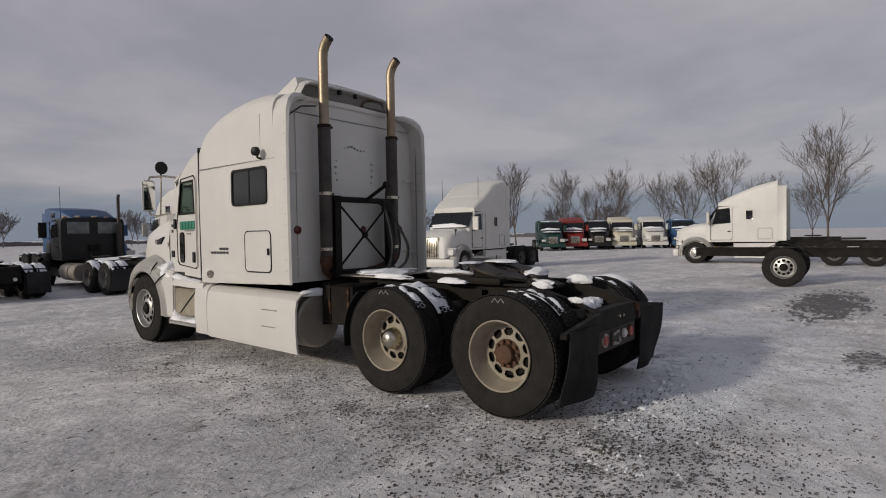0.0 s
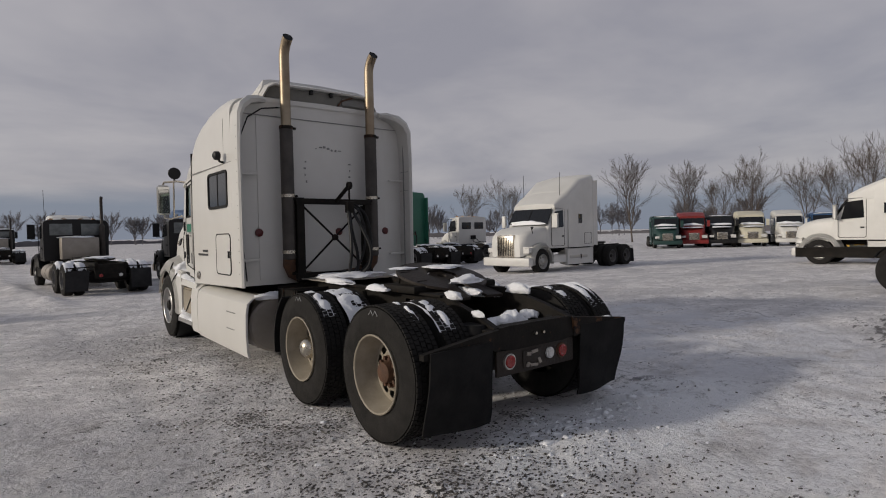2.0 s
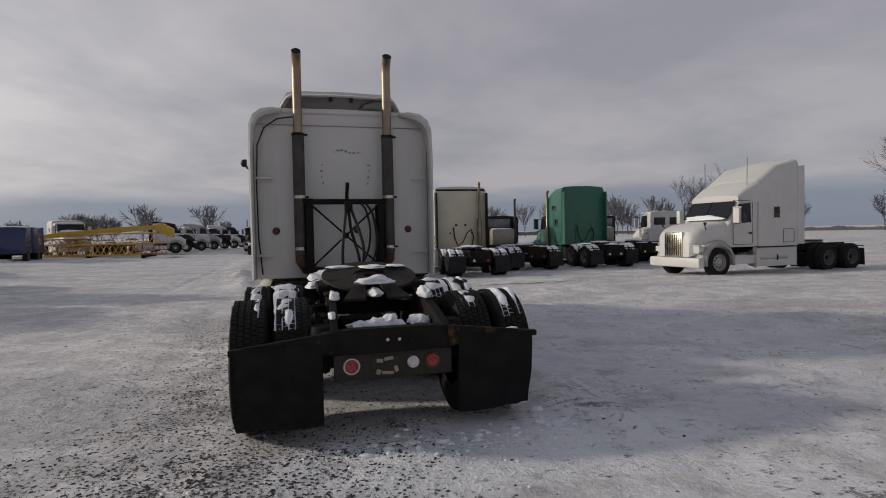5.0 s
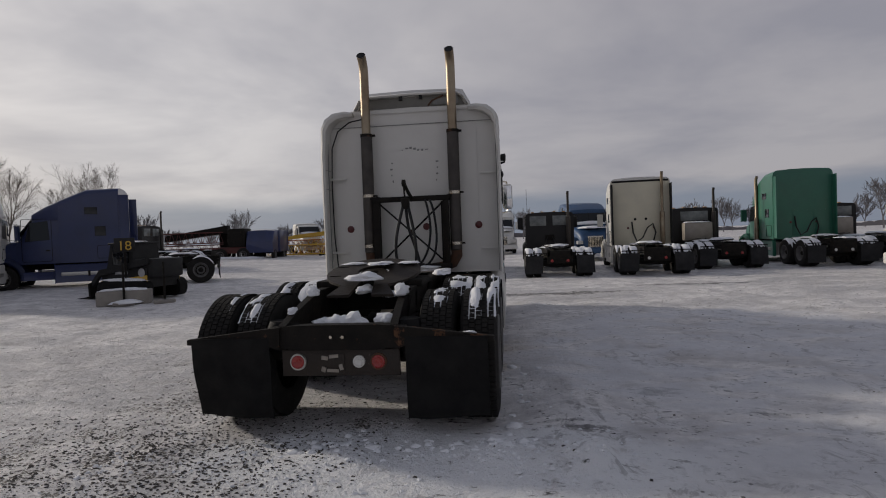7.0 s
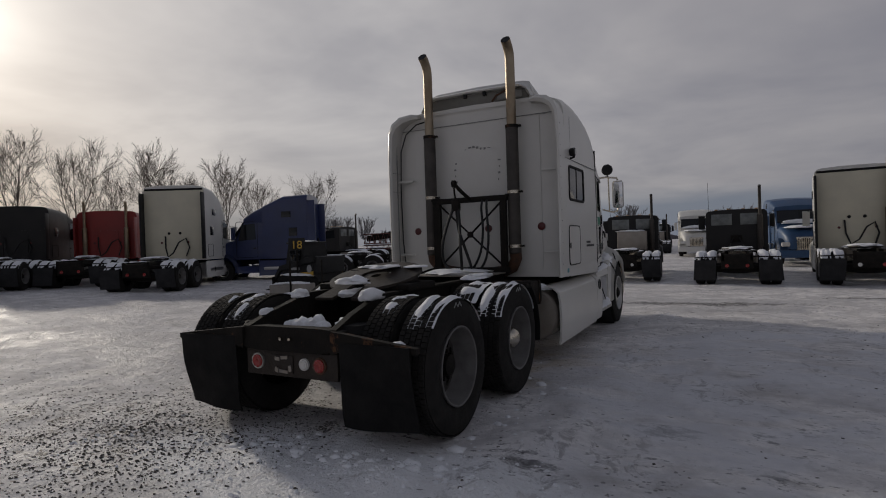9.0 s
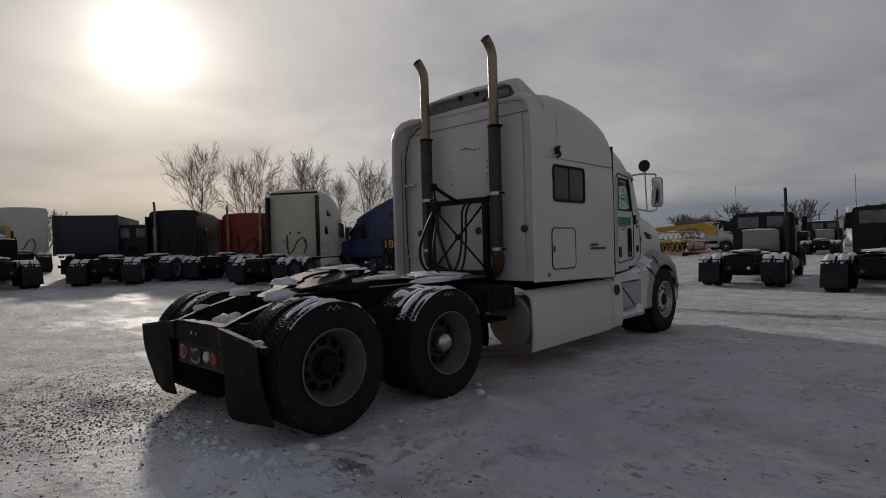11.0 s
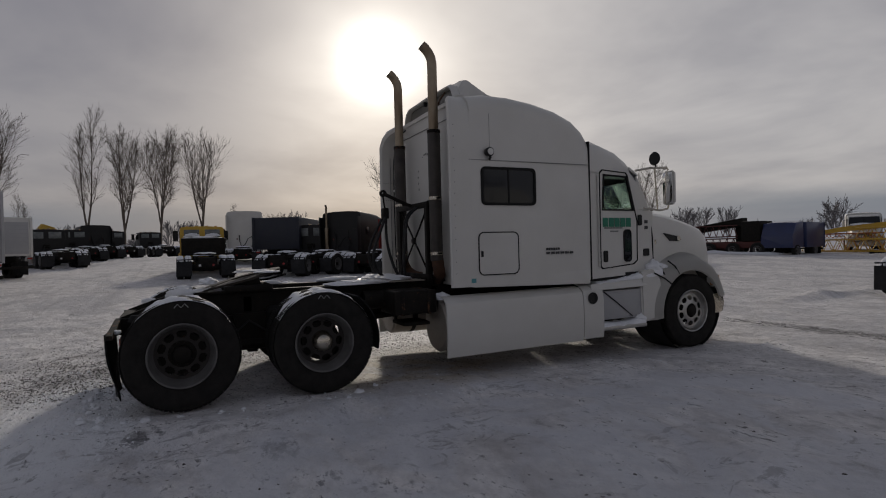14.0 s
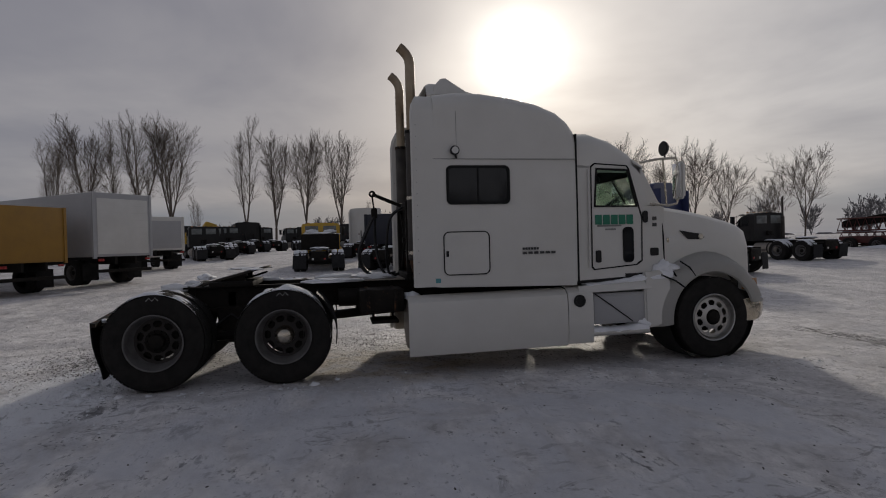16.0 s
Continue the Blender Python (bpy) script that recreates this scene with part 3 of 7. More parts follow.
# ---- wheels ----
def tyre_mesh(r=0.52, w=0.28, seg=64, lugs=76):
    """A truck tyre round the x axis, its outer wall at x = 0 and the rest towards -x."""
    bm = bmesh.new()
    prof = [(-0.02, 0.29), (0.0, 0.33), (0.004, 0.39), (-0.002, 0.46), (-0.016, r - 0.018), (-0.03, r - 0.02)]
    if lugs:
        prof += [(-0.05, r - 0.021), (-w + 0.05, r - 0.021), (-w + 0.035, r - 0.02)]
    else:
        prof += [(-0.05, r), (-w + 0.05, r), (-w + 0.035, r - 0.006)]
    prof += [(-w + 0.018, r - 0.018), (-w + 0.002, 0.46), (-w - 0.004, 0.39), (-w, 0.33), (-w + 0.02, 0.29)]
    add_lathe(bm, prof, (0, 0, 0), seg)
    # block tread: one moulded band of staggered blocks with grooves between them
    grid, wide = [], (w - 0.04) / 5
    for c in range(5 if lugs else 0):
        x1 = -0.02 - wide * c
        for x, top in ((x1 + 0.001, False), (x1, True), (x1 - wide + 0.01, True), (x1 - wide + 0.009, False)):
            col = []
            for k in range(lugs):
                for off, on in ((0.0, True), (0.8, True), (0.83, False), (0.97, False)):
                    a = 2 * math.pi * (k + off + 0.5 * (c % 2)) / lugs
                    rr = r if top and on else r - 0.011
                    col.append(bm.verts.new((x, rr * math.cos(a), rr * math.sin(a))))
            grid.append(col)
    for a, b in zip(grid, grid[1:]):
        for k in range(len(a)):
            j = (k + 1) % len(a)
            bm.faces.new((a[k], a[j], b[j], b[k]))
    return finish("tyre", bm, RUBBER, angle=28)


def rim_mesh(material, dish=0.17, holes=10, name="rim", seg=80):
    """A disc wheel with hand holes; dish: how far the disc lies behind the flange."""
    bm = bmesh.new()
    add_lathe(bm, [(-0.03, 0.292), (0.006, 0.302), (0.012, 0.295), (0.006, 0.286), (-0.05, 0.272), (-dish + 0.03, 0.258), (-dish, 0.245)], (0, 0, 0), seg)
    # disc, with its oval hand holes left open
    rad = [0.245, 0.216, 0.205, 0.184, 0.163, 0.152, 0.13, 0.1]
    xs = [-dish, -dish + 0.002, -dish + 0.004, -dish + 0.008, -dish + 0.013, -dish + 0.016, -dish + 0.03, -dish + 0.032]
    rows = [[bm.verts.new((x, r * math.cos(2 * math.pi * k / seg), r * math.sin(2 * math.pi * k / seg))) for k in range(seg)] for r, x in zip(rad, xs)]
    per = seg // holes
    gap = {1: per // 4, 2: per // 4 + 1, 3: per // 4 + 1, 4: per // 4}
    for i in range(len(rows) - 1):
        for k in range(seg):
            if i in gap and abs(k % per - per / 2 + 0.5) < gap[i]:
                continue
            j = (k + 1) % seg
            bm.faces.new((rows[i][k], rows[i][j], rows[i + 1][j], rows[i + 1][k]))
    add_lathe(bm, [(-0.26, 0.27), (-dish - 0.02, 0.262)], (0, 0, 0), seg)
    return finish(name, bm, material, angle=30)


def hub_mesh(kind):
    bm = bmesh.new()
    if kind == "cap":
        add_lathe(bm, [(-0.14, 0.11), (-0.1, 0.105), (-0.06, 0.095), (-0.03, 0.07), (-0.012, 0.04), (-0.006, 0.0)], (0, 0, 0), 24)
        return finish("hub", bm, CHROME)
    depth = -0.135 if kind in ("rusty", "dark") else -0.06
    add_lathe(bm, [(depth - 0.05, 0.128), (depth, 0.125), (depth + 0.005, 0.085), (depth + 0.06, 0.078), (depth + 0.075, 0.05), (depth + 0.07, 0.0)], (0, 0, 0), 24)
    for k in range(10):
        a = 2 * math.pi * k / 10
        add_lathe(bm, [(depth, 0.016), (depth + 0.028, 0.016), (depth + 0.03, 0.0)], (0, 0.106 * math.cos(a), 0.106 * math.sin(a)), 6)
    return finish("hub", bm, RUST if kind == "rusty" else STEEL if kind in ("dark", "steer") else ALLOY)


TYRE, TYRE_FAR = tyre_mesh(), tyre_mesh(seg=36, lugs=0)
RIM_DEEP, RIM_ALLOY = rim_mesh(RIM), rim_mesh(ALLOY, 0.05, 10)
# right-hand drive rims: a shaded copy of the cream rim, disc darker still
RIM_SHADED = rim_mesh(DULL_SHADED)
RIM_SHADED.materials.append(GRIMY_SHADED)
for face in RIM_SHADED.polygons:
    if math.hypot(face.center.y, face.center.z) < 0.25:
        face.material_index = 1
RIM_FAR = rim_mesh(DULL_SHADED, 0.12, 10, seg=40)
HUB = {k: hub_mesh(k) for k in ("cap", "rusty", "dark", "alloy", "steer")}
BACK_DISC = finish("brake_drum", Lathe([(-0.3, 0.0), (-0.3, 0.2), (-0.19, 0.2), (-0.185, 0.13)], seg=24), STEEL)


def wheel(parent, x, y, z, hub="dark", dual=True, rim=None, tyre=None, r=0.52, label=""):
    """One wheel end: a tyre, or two side by side, with rim and hub; x is the outer wall."""
    s = 1 if x > 0 else -1
    w = new("wheel")
    w.parent = parent
    k = r / 0.52
    w.matrix_local = pose(x, y, z) @ Matrix.Diagonal((s * k, k, k, 1))
    if label:
        w["label"] = label
    for i in range(2 if dual else 1):
        shared("tyre", tyre or TYRE, w, pose(-0.32 * i, 0, 0, 7 * i + 13 * y))
    shared("rim", rim or RIM_DEEP, w, pose(0, 0, 0, 11 * y))
    if HUB.get(hub):
        shared("hub", HUB[hub], w, pose(0, 0, 0, 5 * y))
    shared("brake_drum", BACK_DISC, w)
    return w


# ---- the white highway tractor ----
truck = thing("tractor_unit", "white sleeper tractor with twin exhaust stacks, parked on packed snow", "truck")
wheel(truck, -1.185, 0.0, 0.52, "rusty", label="dual wheel with dusty cream rim and rusty hub")
wheel(truck, -1.185, 1.32, 0.515, "cap", label="dual wheel with dusty cream rim and chrome hub cap")
wheel(truck, 1.185, 0.0, 0.52, "dark", rim=RIM_SHADED, label="dual wheel with a rim darkened for the shaded side")
wheel(truck, 1.185, 1.32, 0.515, "cap", rim=RIM_SHADED, label="dual wheel with a rim darkened for the shaded side, and a hub cap")
for s in (-1, 1):
    wheel(truck, s * 1.14, 6.63, 0.45, "steer", False, RIM_ALLOY, label="steer wheel with an alloy rim")

# chassis
for s in (-1, 1):
    bm = Loft([[(s * x, y, z) for x, z in ((0.36, 0.76), (0.45, 0.76), (0.45, 0.78), (0.4, 0.785), (0.4, 1.02), (0.45, 1.025), (0.45, 1.045), (0.36, 1.045))] for y in (0.12, 6.9)])
    part("frame_rail", bm, STEEL, truck)
for y in (-0.3, 0.66, 2.1, 2.9):
    part("crossmember", Box(-0.4, 0.4, y - 0.05, y + 0.05, 0.66 if y < 0 else 0.8, 0.8 if y < 0 else 0.98, bevel=0.01), STEEL, truck)
for y, z in ((0.0, 0.52), (1.32, 0.515)):
    part("axle", Tube([(-1.0, y, z), (-0.3, y, z), (-0.22, y, z), (0.22, y, z), (0.3, y, z), (1.0, y, z)], [0.075, 0.08, 0.17, 0.17, 0.08, 0.075], 14), STEEL, truck)
    for s in (-1, 1):
        part("air_spring", Lathe([(0.62, 0.0), (0.62, 0.1), (0.68, 0.13), (0.74, 0.12), (0.8, 0.13), (0.86, 0.1), (0.86, 0.0)], (s * 0.5, y - 0.36, 0), 18, "z"), FLAP, truck)
        part("leaf_spring", Tube([(s * 0.52, y - 0.45, 0.6), (s * 0.52, y, 0.66), (s * 0.52, y + 0.4, 0.82)], 0.045, 6), STEEL, truck)
        part("shock_absorber", Tube([(s * 0.36, y - 0.12, 0.5), (s * 0.42, y + 0.12, 0.98)], 0.035, 8), STEEL, truck)
# hangers, trailing beams and brake chambers between the drive axles
for s in (-1, 1):
    part("suspension_hanger", Plate([(0.5, 0.8), (0.88, 0.8), (0.82, 0.52), (0.74, 0.38), (0.64, 0.38), (0.56, 0.52)], s * 0.42, s * 0.5), STEEL, truck)
    part("trailing_beam", Tube([(s * 0.47, 0.05, 0.43), (s * 0.47, 0.36, 0.45), (s * 0.47, 0.68, 0.47), (s * 0.47, 1.0, 0.45), (s * 0.47, 1.3, 0.43)], [0.05, 0.055, 0.07, 0.055, 0.05], 8), STEEL, truck)
    for y in (0.24, 1.08):
        part("brake_chamber", Lathe([(y - 0.09, 0.0), (y - 0.09, 0.07), (y - 0.02, 0.085), (y, 0.095), (y + 0.02, 0.085), (y + 0.1, 0.075), (y + 0.12, 0.0)], (s * 0.6, 0, 0.66), 16, "y"), STEEL, truck)
    part("brake_hose", Tube([(s * 0.6, 0.36, 0.68), (s * 0.56, 0.5, 0.6), (s * 0.5, 0.66, 0.72), (s * 0.56, 0.84, 0.6), (s * 0.6, 0.96, 0.68)], 0.012, 6), DARK, truck)
part("drive_shaft", Tube([(0, 1.3, 0.55), (0, 3.6, 0.7)], 0.06, 10), STEEL, truck)
part("steer_axle", Tube([(-0.95, 6.63, 0.45), (-0.5, 6.63, 0.42), (0.5, 6.63, 0.42), (0.95, 6.63, 0.45)], 0.06, 8), STEEL, truck)
part("engine_underside", Box(-0.4, 0.4, 5.2, 6.9, 0.42, 0.95, bevel=0.08), STEEL, truck)
# tapering tail of the frame, rising to the fifth wheel
for s in (-1, 1):
    bm = Loft([[(s * (0.47 - 0.06 * (y + 0.66)), y, z0), (s * (0.41 - 0.06 * (y + 0.66)), y, z0), (s * (0.41 - 0.06 * (y + 0.66)), y, z1), (s * (0.47 - 0.06 * (y + 0.66)), y, z1)] for y, z0, z1 in ((-0.55, 0.66, 0.84), (-0.3, 0.7, 0.93), (0.1, 0.78, 1.035), (0.25, 0.78, 1.045))])
    part("tail_plate", bm, STEEL, truck)

# fifth wheel: a greasy horseshoe plate tipped up at its front
fifth = new("fifth_wheel")
fifth.parent = truck
fifth["label"] = "greasy rusty fifth wheel coupling plate"
fifth.matrix_local = pose(0, 0.66, 1.13, 14)
bm = bmesh.new()
outer, inner = [], []
for k in range(33):
    a = radians(-62 + 304 * k / 32)
    outer.append((0.45 * math.cos(a), 0.43 * math.sin(a)))
    a2 = radians(-70 + 320 * k / 32)
    inner.append((0.15 * math.cos(a2), 0.15 * math.sin(a2)))
outer = [(0.3, -0.56)] + outer + [(-0.3, -0.56)]
inner = [(0.1, -0.56)] + inner + [(-0.1, -0.56)]
add_loft(bm, [[(*o, 0.02), (*o, 0.045), (*i, 0.045), (*i, 0.02)] for o, i in zip(outer, inner)])
for v in bm.verts:
    d = math.hypot(v.co.x, v.co.y)
    v.co.z -= 0.05 * max(0, d - 0.3) + (0.12 * max(0, -0.35 - v.co.y))
part("top_plate", bm, GREASY, fifth)
part("jaw", Lathe([(-0.02, 0.05), (0.03, 0.05), (0.03, 0.13), (-0.02, 0.13)], (0, 0, 0), 20, "z"), GREASY, fifth)
for s in (-1, 1):
    part("side_bracket", Box(s * 0.3, s * 0.38, -0.14, 0.14, -0.12, 0.03, bevel=0.015), STEEL, fifth)
part("release_handle", Tube([(0.1, 0.1, -0.03), (0.3, 0.25, -0.04), (0.42, 0.42, -0.03)], 0.012, 6), STEEL, fifth)
part("fifth_wheel_mount", Box(-0.5, 0.5, 0.42, 0.92, 1.03, 1.1, bevel=0.015), STEEL, truck)

rear_start = set(truck.children)
# rear crossbar, arms, mud flaps and lamps
part("rear_crossbar", Loft([[(x, -0.72, z0), (x, -0.64, z0), (x, -0.6, z1), (x, -0.7, z1)] for x, z0, z1 in ((-0.52, 0.69, 0.83), (-0.3, 0.66, 0.845), (0.3, 0.66, 0.845), (0.52, 0.69, 0.83))]), STEEL, truck)
for s in (-1, 1):
    part("flap_hanger", Loft([[(s * x, y, z0), (s * x, y + 0.05, z0), (s * x, y + 0.05, z1), (s * x, y, z1)] for x, y, z0, z1 in ((0.44, -0.73, 0.665, 0.835), (0.56, -0.735, 0.7, 0.825), (1.17, -0.745, 0.715, 0.755))]), RUSTSTEEL if s > 0 else STEEL, truck, "rust-streaked flap hanger")
    cols = []
    for k in range(9):
        x = 0.52 + 0.605 * k / 8
        curl = 0.03 * math.sin(x * 7) * 1.0
        cols.append([(s * x, -0.735 - 0.03 * (k / 8) + (curl + 0.11 * (0.78 - z) + 0.02 * math.sin(z * 9 + x * 5)) * (0.78 - z) * 1.6, z) for z in np.linspace(0.145 + 0.015 * k / 8, 0.76, 8)])
    bm = bmesh.new()
    front = [[bm.verts.new(p) for p in c] for c in cols]
    back = [[bm.verts.new((p[0], p[1] + 0.012, p[2])) for p in c] for c in cols]
    for grid in (front, back):
        for a, b in zip(grid, grid[1:]):
            for i in range(7):
                bm.faces.new((a[i], a[i + 1], b[i + 1], b[i]))
    for i in range(7):
        bm.faces.new((front[0][i], front[0][i + 1], back[0][i + 1], back[0][i]))
        bm.faces.new((front[-1][i], front[-1][i + 1], back[-1][i + 1], back[-1][i]))
    for a, b, c, d in zip(front, front[1:], back, back[1:]):
        bm.faces.new((a[0], b[0], d[0], c[0]))
        bm.faces.new((a[-1], b[-1], d[-1], c[-1]))
    part("mud_flap", bm, FLAP, truck, "scuffed black rubber mud flap")
part("lamp_bracket", Box(-0.44, 0.47, -0.69, -0.66, 0.46, 0.66, bevel=0.008), GREASY, truck, "rusty tail lamp bracket")
for x, m, r in ((-0.31, LAMPRED, 0.062), (0.31, LAMPRED, 0.062), (0.16, LAMPWHITE, 0.045)):
    lamp = part("tail_lamp", Lathe([(0.0, 0.0), (-0.018, r * 0.6), (-0.012, r * 0.8), (0.0, r * 0.82)], (x, -0.7, 0.57), 24, "y"), m, truck)
    part("lamp_ring", Lathe([(0.01, r * 0.8), (-0.006, r * 0.82), (-0.006, r), (0.012, r * 1.04)], (x, -0.7, 0.57), 24, "y"), LAMPWHITE if m is LAMPWHITE else ALLOY if x < 0 else RUST, lamp)
part("number_plate_holder", Box(-0.16, 0.05, -0.7, -0.692, 0.49, 0.63, bevel=0.003), GREASY, truck, "bent and rusty empty plate holder")
for x, z, w, h, turn in ((-0.1, 0.6, 0.05, 0.03, 8), (-0.03, 0.612, 0.07, 0.026, -6), (-0.11, 0.515, 0.035, 0.04, 20), (-0.04, 0.505, 0.09, 0.024, 4), (0.025, 0.53, 0.03, 0.045, -18)):
    ob = part("torn_scrap", Box(-w / 2, w / 2, -0.006, 0.004, -h / 2, h / 2, bevel=0.002), TANK, truck, "torn scrap of a bright metal plate")
    ob.matrix_local = pose(x, -0.704, z, turn * 0.6, turn, 0)
for x in (-0.04, 0.05):
    part("bolt", Lathe([(-0.015, 0.0), (-0.012, 0.013), (0.01, 0.013)], (x, -0.725, 0.76), 8, "y"), CHROME, truck)

for ob in set(truck.children) - rear_start:
    ob.location.y += 0.14

# quarter fenders ahead of the drive wheels
for s in (-1, 1):
    arc = [(1.32 + 0.57 * math.cos(a), 0.515 + 0.57 * math.sin(a)) for a in np.linspace(radians(-12), radians(52), 9)]
    bm = Loft([[(s * 0.62, y, z), (s * 1.2, y, z), (s * 1.2, y + 0.01, z + 0.012), (s * 0.62, y + 0.01, z + 0.012)] for y, z in arc])
    part("quarter_fender", bm, FLAP, truck)

# ---- sleeper ----
ROOF = ((3.04, 3.27), (3.3, 3.31), (3.63, 3.31), (3.97, 3.275), (4.32, 3.205), (4.57, 3.11), (4.7, 3.01), (4.765, 2.92), (4.79, 2.82))


def body_section(y, top, half, bottom, r, crown=0.05, n=7):
    """A cab's cross-section: flat sides, round shoulders and a slightly crowned roof."""
    right = [(half, bottom), (half + 0.008, (bottom + top) / 2)]
    for k in range(n + 1):
        a = radians(90 * k / n)
        right.append((half - r + r * math.cos(a), top - crown - r + r * math.sin(a)))
    right.append((half * 0.4, top - crown * 0.2))
    left = [(-x, z) for x, z in right[::-1]]
    return [(x, y, z) for x, z in right + [(0, top)] + left]


sleeper = part("sleeper", Loft([body_section(y, z, 1.205 - 0.012 * (y - 3), 0.985, 0.2 + 0.02 * (y - 3)) for y, z in ROOF]), WHITE, truck, "white sleeper box with dirty smooth panels")
part("rear_skirt", Loft([body_section(y, 1.12, 1.19, z, 0.02, 0.0) for y, z in ((3.08, 0.98), (4.75, 0.94))]), WHITE, truck)
# wings standing back from the rear edge of the sleeper, rolled in at the top
for s in (-1, 1):
    rows = []
    edge = [(1.205, 0.99), (1.21, 1.8), (1.212, 2.62), (1.2, 2.99), (1.15, 3.12), (1.05, 3.205), (0.9, 3.24), (0.8, 3.23)]
    inner = [(1.16, 0.99), (1.165, 1.8), (1.165, 2.6), (1.14, 2.96), (1.09, 3.06), (1.0, 3.13), (0.88, 3.17), (0.8, 3.18)]
    for (x, z), (xi, zi) in zip(edge, inner):
        d = 0.25 if z < 3.0 else 0.25 - 0.16 * (1.205 - x) / 0.4
        rows.append([(s * x, 3.1, z), (s * x, 3.04 - d, z), (s * (x + xi) / 2, 3.02 - d, (z + zi) / 2), (s * xi, 3.05 - d, zi), (s * xi, 3.1, zi)])
    part("rear_wing", Loft(rows), WHITE, sleeper)
    for k in range(14):
        part("rivet", Lathe([(0.0, 0.006), (s * 0.004, 0.005), (s * 0.006, 0.0)], (s * 1.21, 2.83, 1.15 + 0.13 * k), 6), DECALGREY, sleeper)
    part("wing_seam", Box(s * 1.15, s * 1.168, 2.925, 2.932, 1.0, 2.9), DECALGREY, sleeper)
    for z in (2.18, 2.44):
        for k in range(7):
            part("rivet", Lathe([(0.0, 0.007), (-s * 0.004, 0.006), (-s * 0.006, 0.0)], (s * 1.164, 2.83 + 0.03 * k, z), 6), DECALGREY, sleeper)
    for z in (1.3, 2.32):
        part("wing_brace", Box(s * 0.93, s * 1.17, 2.96, 2.99, z - 0.012, z + 0.012, bevel=0.004), WHITE, sleeper)
# rear panel seams, dents and lettering left by old stickers
part("rear_panel", Plate([(-0.9, 1.05), (0.9, 1.05), (0.9, 3.02), (-0.9, 3.02)], 0, 1), WHITE, sleeper).matrix_local = Matrix(((0, 1, 0, 0), (0.012, 0, 0, 3.026), (0, 0, 1, 0), (0, 0, 0, 1)))
part("panel_seam", Box(-1.1, 1.1, 3.016, 3.03, 3.03, 3.036), DECALGREY, sleeper)
rs = random.Random(3)
for cx, cz, k in ((-0.28, 2.5, 4), (0.32, 2.5, 4), (0.02, 2.68, 7)):
    for i in range(k):
        w, h = rs.uniform(0.012, 0.045), rs.uniform(0.008, 0.03)
        x, z = (cx + rs.uniform(-0.03, 0.03), cz - i * 0.085) if k == 4 else (cx - 0.16 + i * 0.055, cz + 0.02 * math.sin(i))
        part("sticker_residue", Box(x, x + w, 3.018, 3.025, z, z + h, bevel=0.002), DECALGREY, sleeper)
for x in (-0.9, 0.17, 0.89):
    part("reflector", Lathe([(-0.02, 0.0), (-0.018, 0.03), (-0.006, 0.048), (0.01, 0.05)], (x, 3.02, 1.62), 20, "y"), DARKRED, sleeper, "dark red round lamp")
part("cable", Tube([(-0.62, 2.98, 3.14), (-0.85, 2.97, 3.1), (-1.02, 2.97, 2.98), (-1.11, 2.97, 2.75), (-1.13, 2.97, 2.2), (-1.12, 2.97, 1.5), (-1.08, 2.97, 1.05)], 0.009, 6), DARK, sleeper)
# roof spoiler; its slot is a solid piece with the recess's shade in its colour
SP = ((3.02, 0.86, 3.2), (3.13, 0.83, 3.42), (3.24, 0.77, 3.54), (3.3, 0.75, 3.55), (3.4, 0.79, 3.47), (3.53, 0.84, 3.37), (3.75, 0.9, 3.29))
bm = Loft([[(-w, y, 3.1), (-w * 0.985, y, z - 0.1), (-w * 0.93, y, z - 0.02), (-w * 0.8, y, z), (0, y, z + 0.015), (w * 0.8, y, z), (w * 0.93, y, z - 0.02), (w * 0.985, y, z - 0.1), (w, y, 3.1)] for y, w, z in SP[1:]])
spoiler = part("roof_spoiler", bm, WHITE, sleeper)
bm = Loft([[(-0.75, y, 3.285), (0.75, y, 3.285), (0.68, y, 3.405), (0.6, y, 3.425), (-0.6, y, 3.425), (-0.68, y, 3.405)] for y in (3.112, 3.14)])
part("spoiler_slot", bm, SLOT, spoiler, "slot under the roof spoiler, its shade put into the colour")
# the thick rim that overhangs the slot, down both ends
rim_line = [(-0.8, 3.27), (-0.73, 3.39), (-0.64, 3.44), (0.0, 3.452), (0.64, 3.44), (0.73, 3.39), (0.8, 3.27)]
bm = Loft([[(x, 3.05, z - 0.012), (x, 3.04, z + 0.006), (x * 1.02, 3.09, z + 0.03), (x * 1.02, 3.2, z + 0.03), (x, 3.2, z - 0.016)] for x, z in rim_line])
part("slot_rim", bm, WHITE, spoiler)
for x in (-0.14, 0.14):
    part("slot_clip", Box(x - 0.022, x + 0.022, 3.07, 3.12, 3.385, 3.44, bevel=0.004), DARK, spoiler)
part("slot_brace", Tube([(0.24, 3.09, 3.29), (0.3, 3.1, 3.36), (0.46, 3.1, 3.42)], 0.012, 6), RUST, spoiler)
part("slot_patch", Box(0.3, 0.66, 3.106, 3.12, 3.3, 3.4, bevel=0.02), DECALGREY, spoiler)
part("spoiler_sill", Loft([[(-0.84, y, z), (0.84, y, z), (0.84, y, z + 0.05), (-0.84, y, z + 0.05)] for y, z in ((3.02, 3.2), (3.14, 3.24))]), WHITE, spoiler)


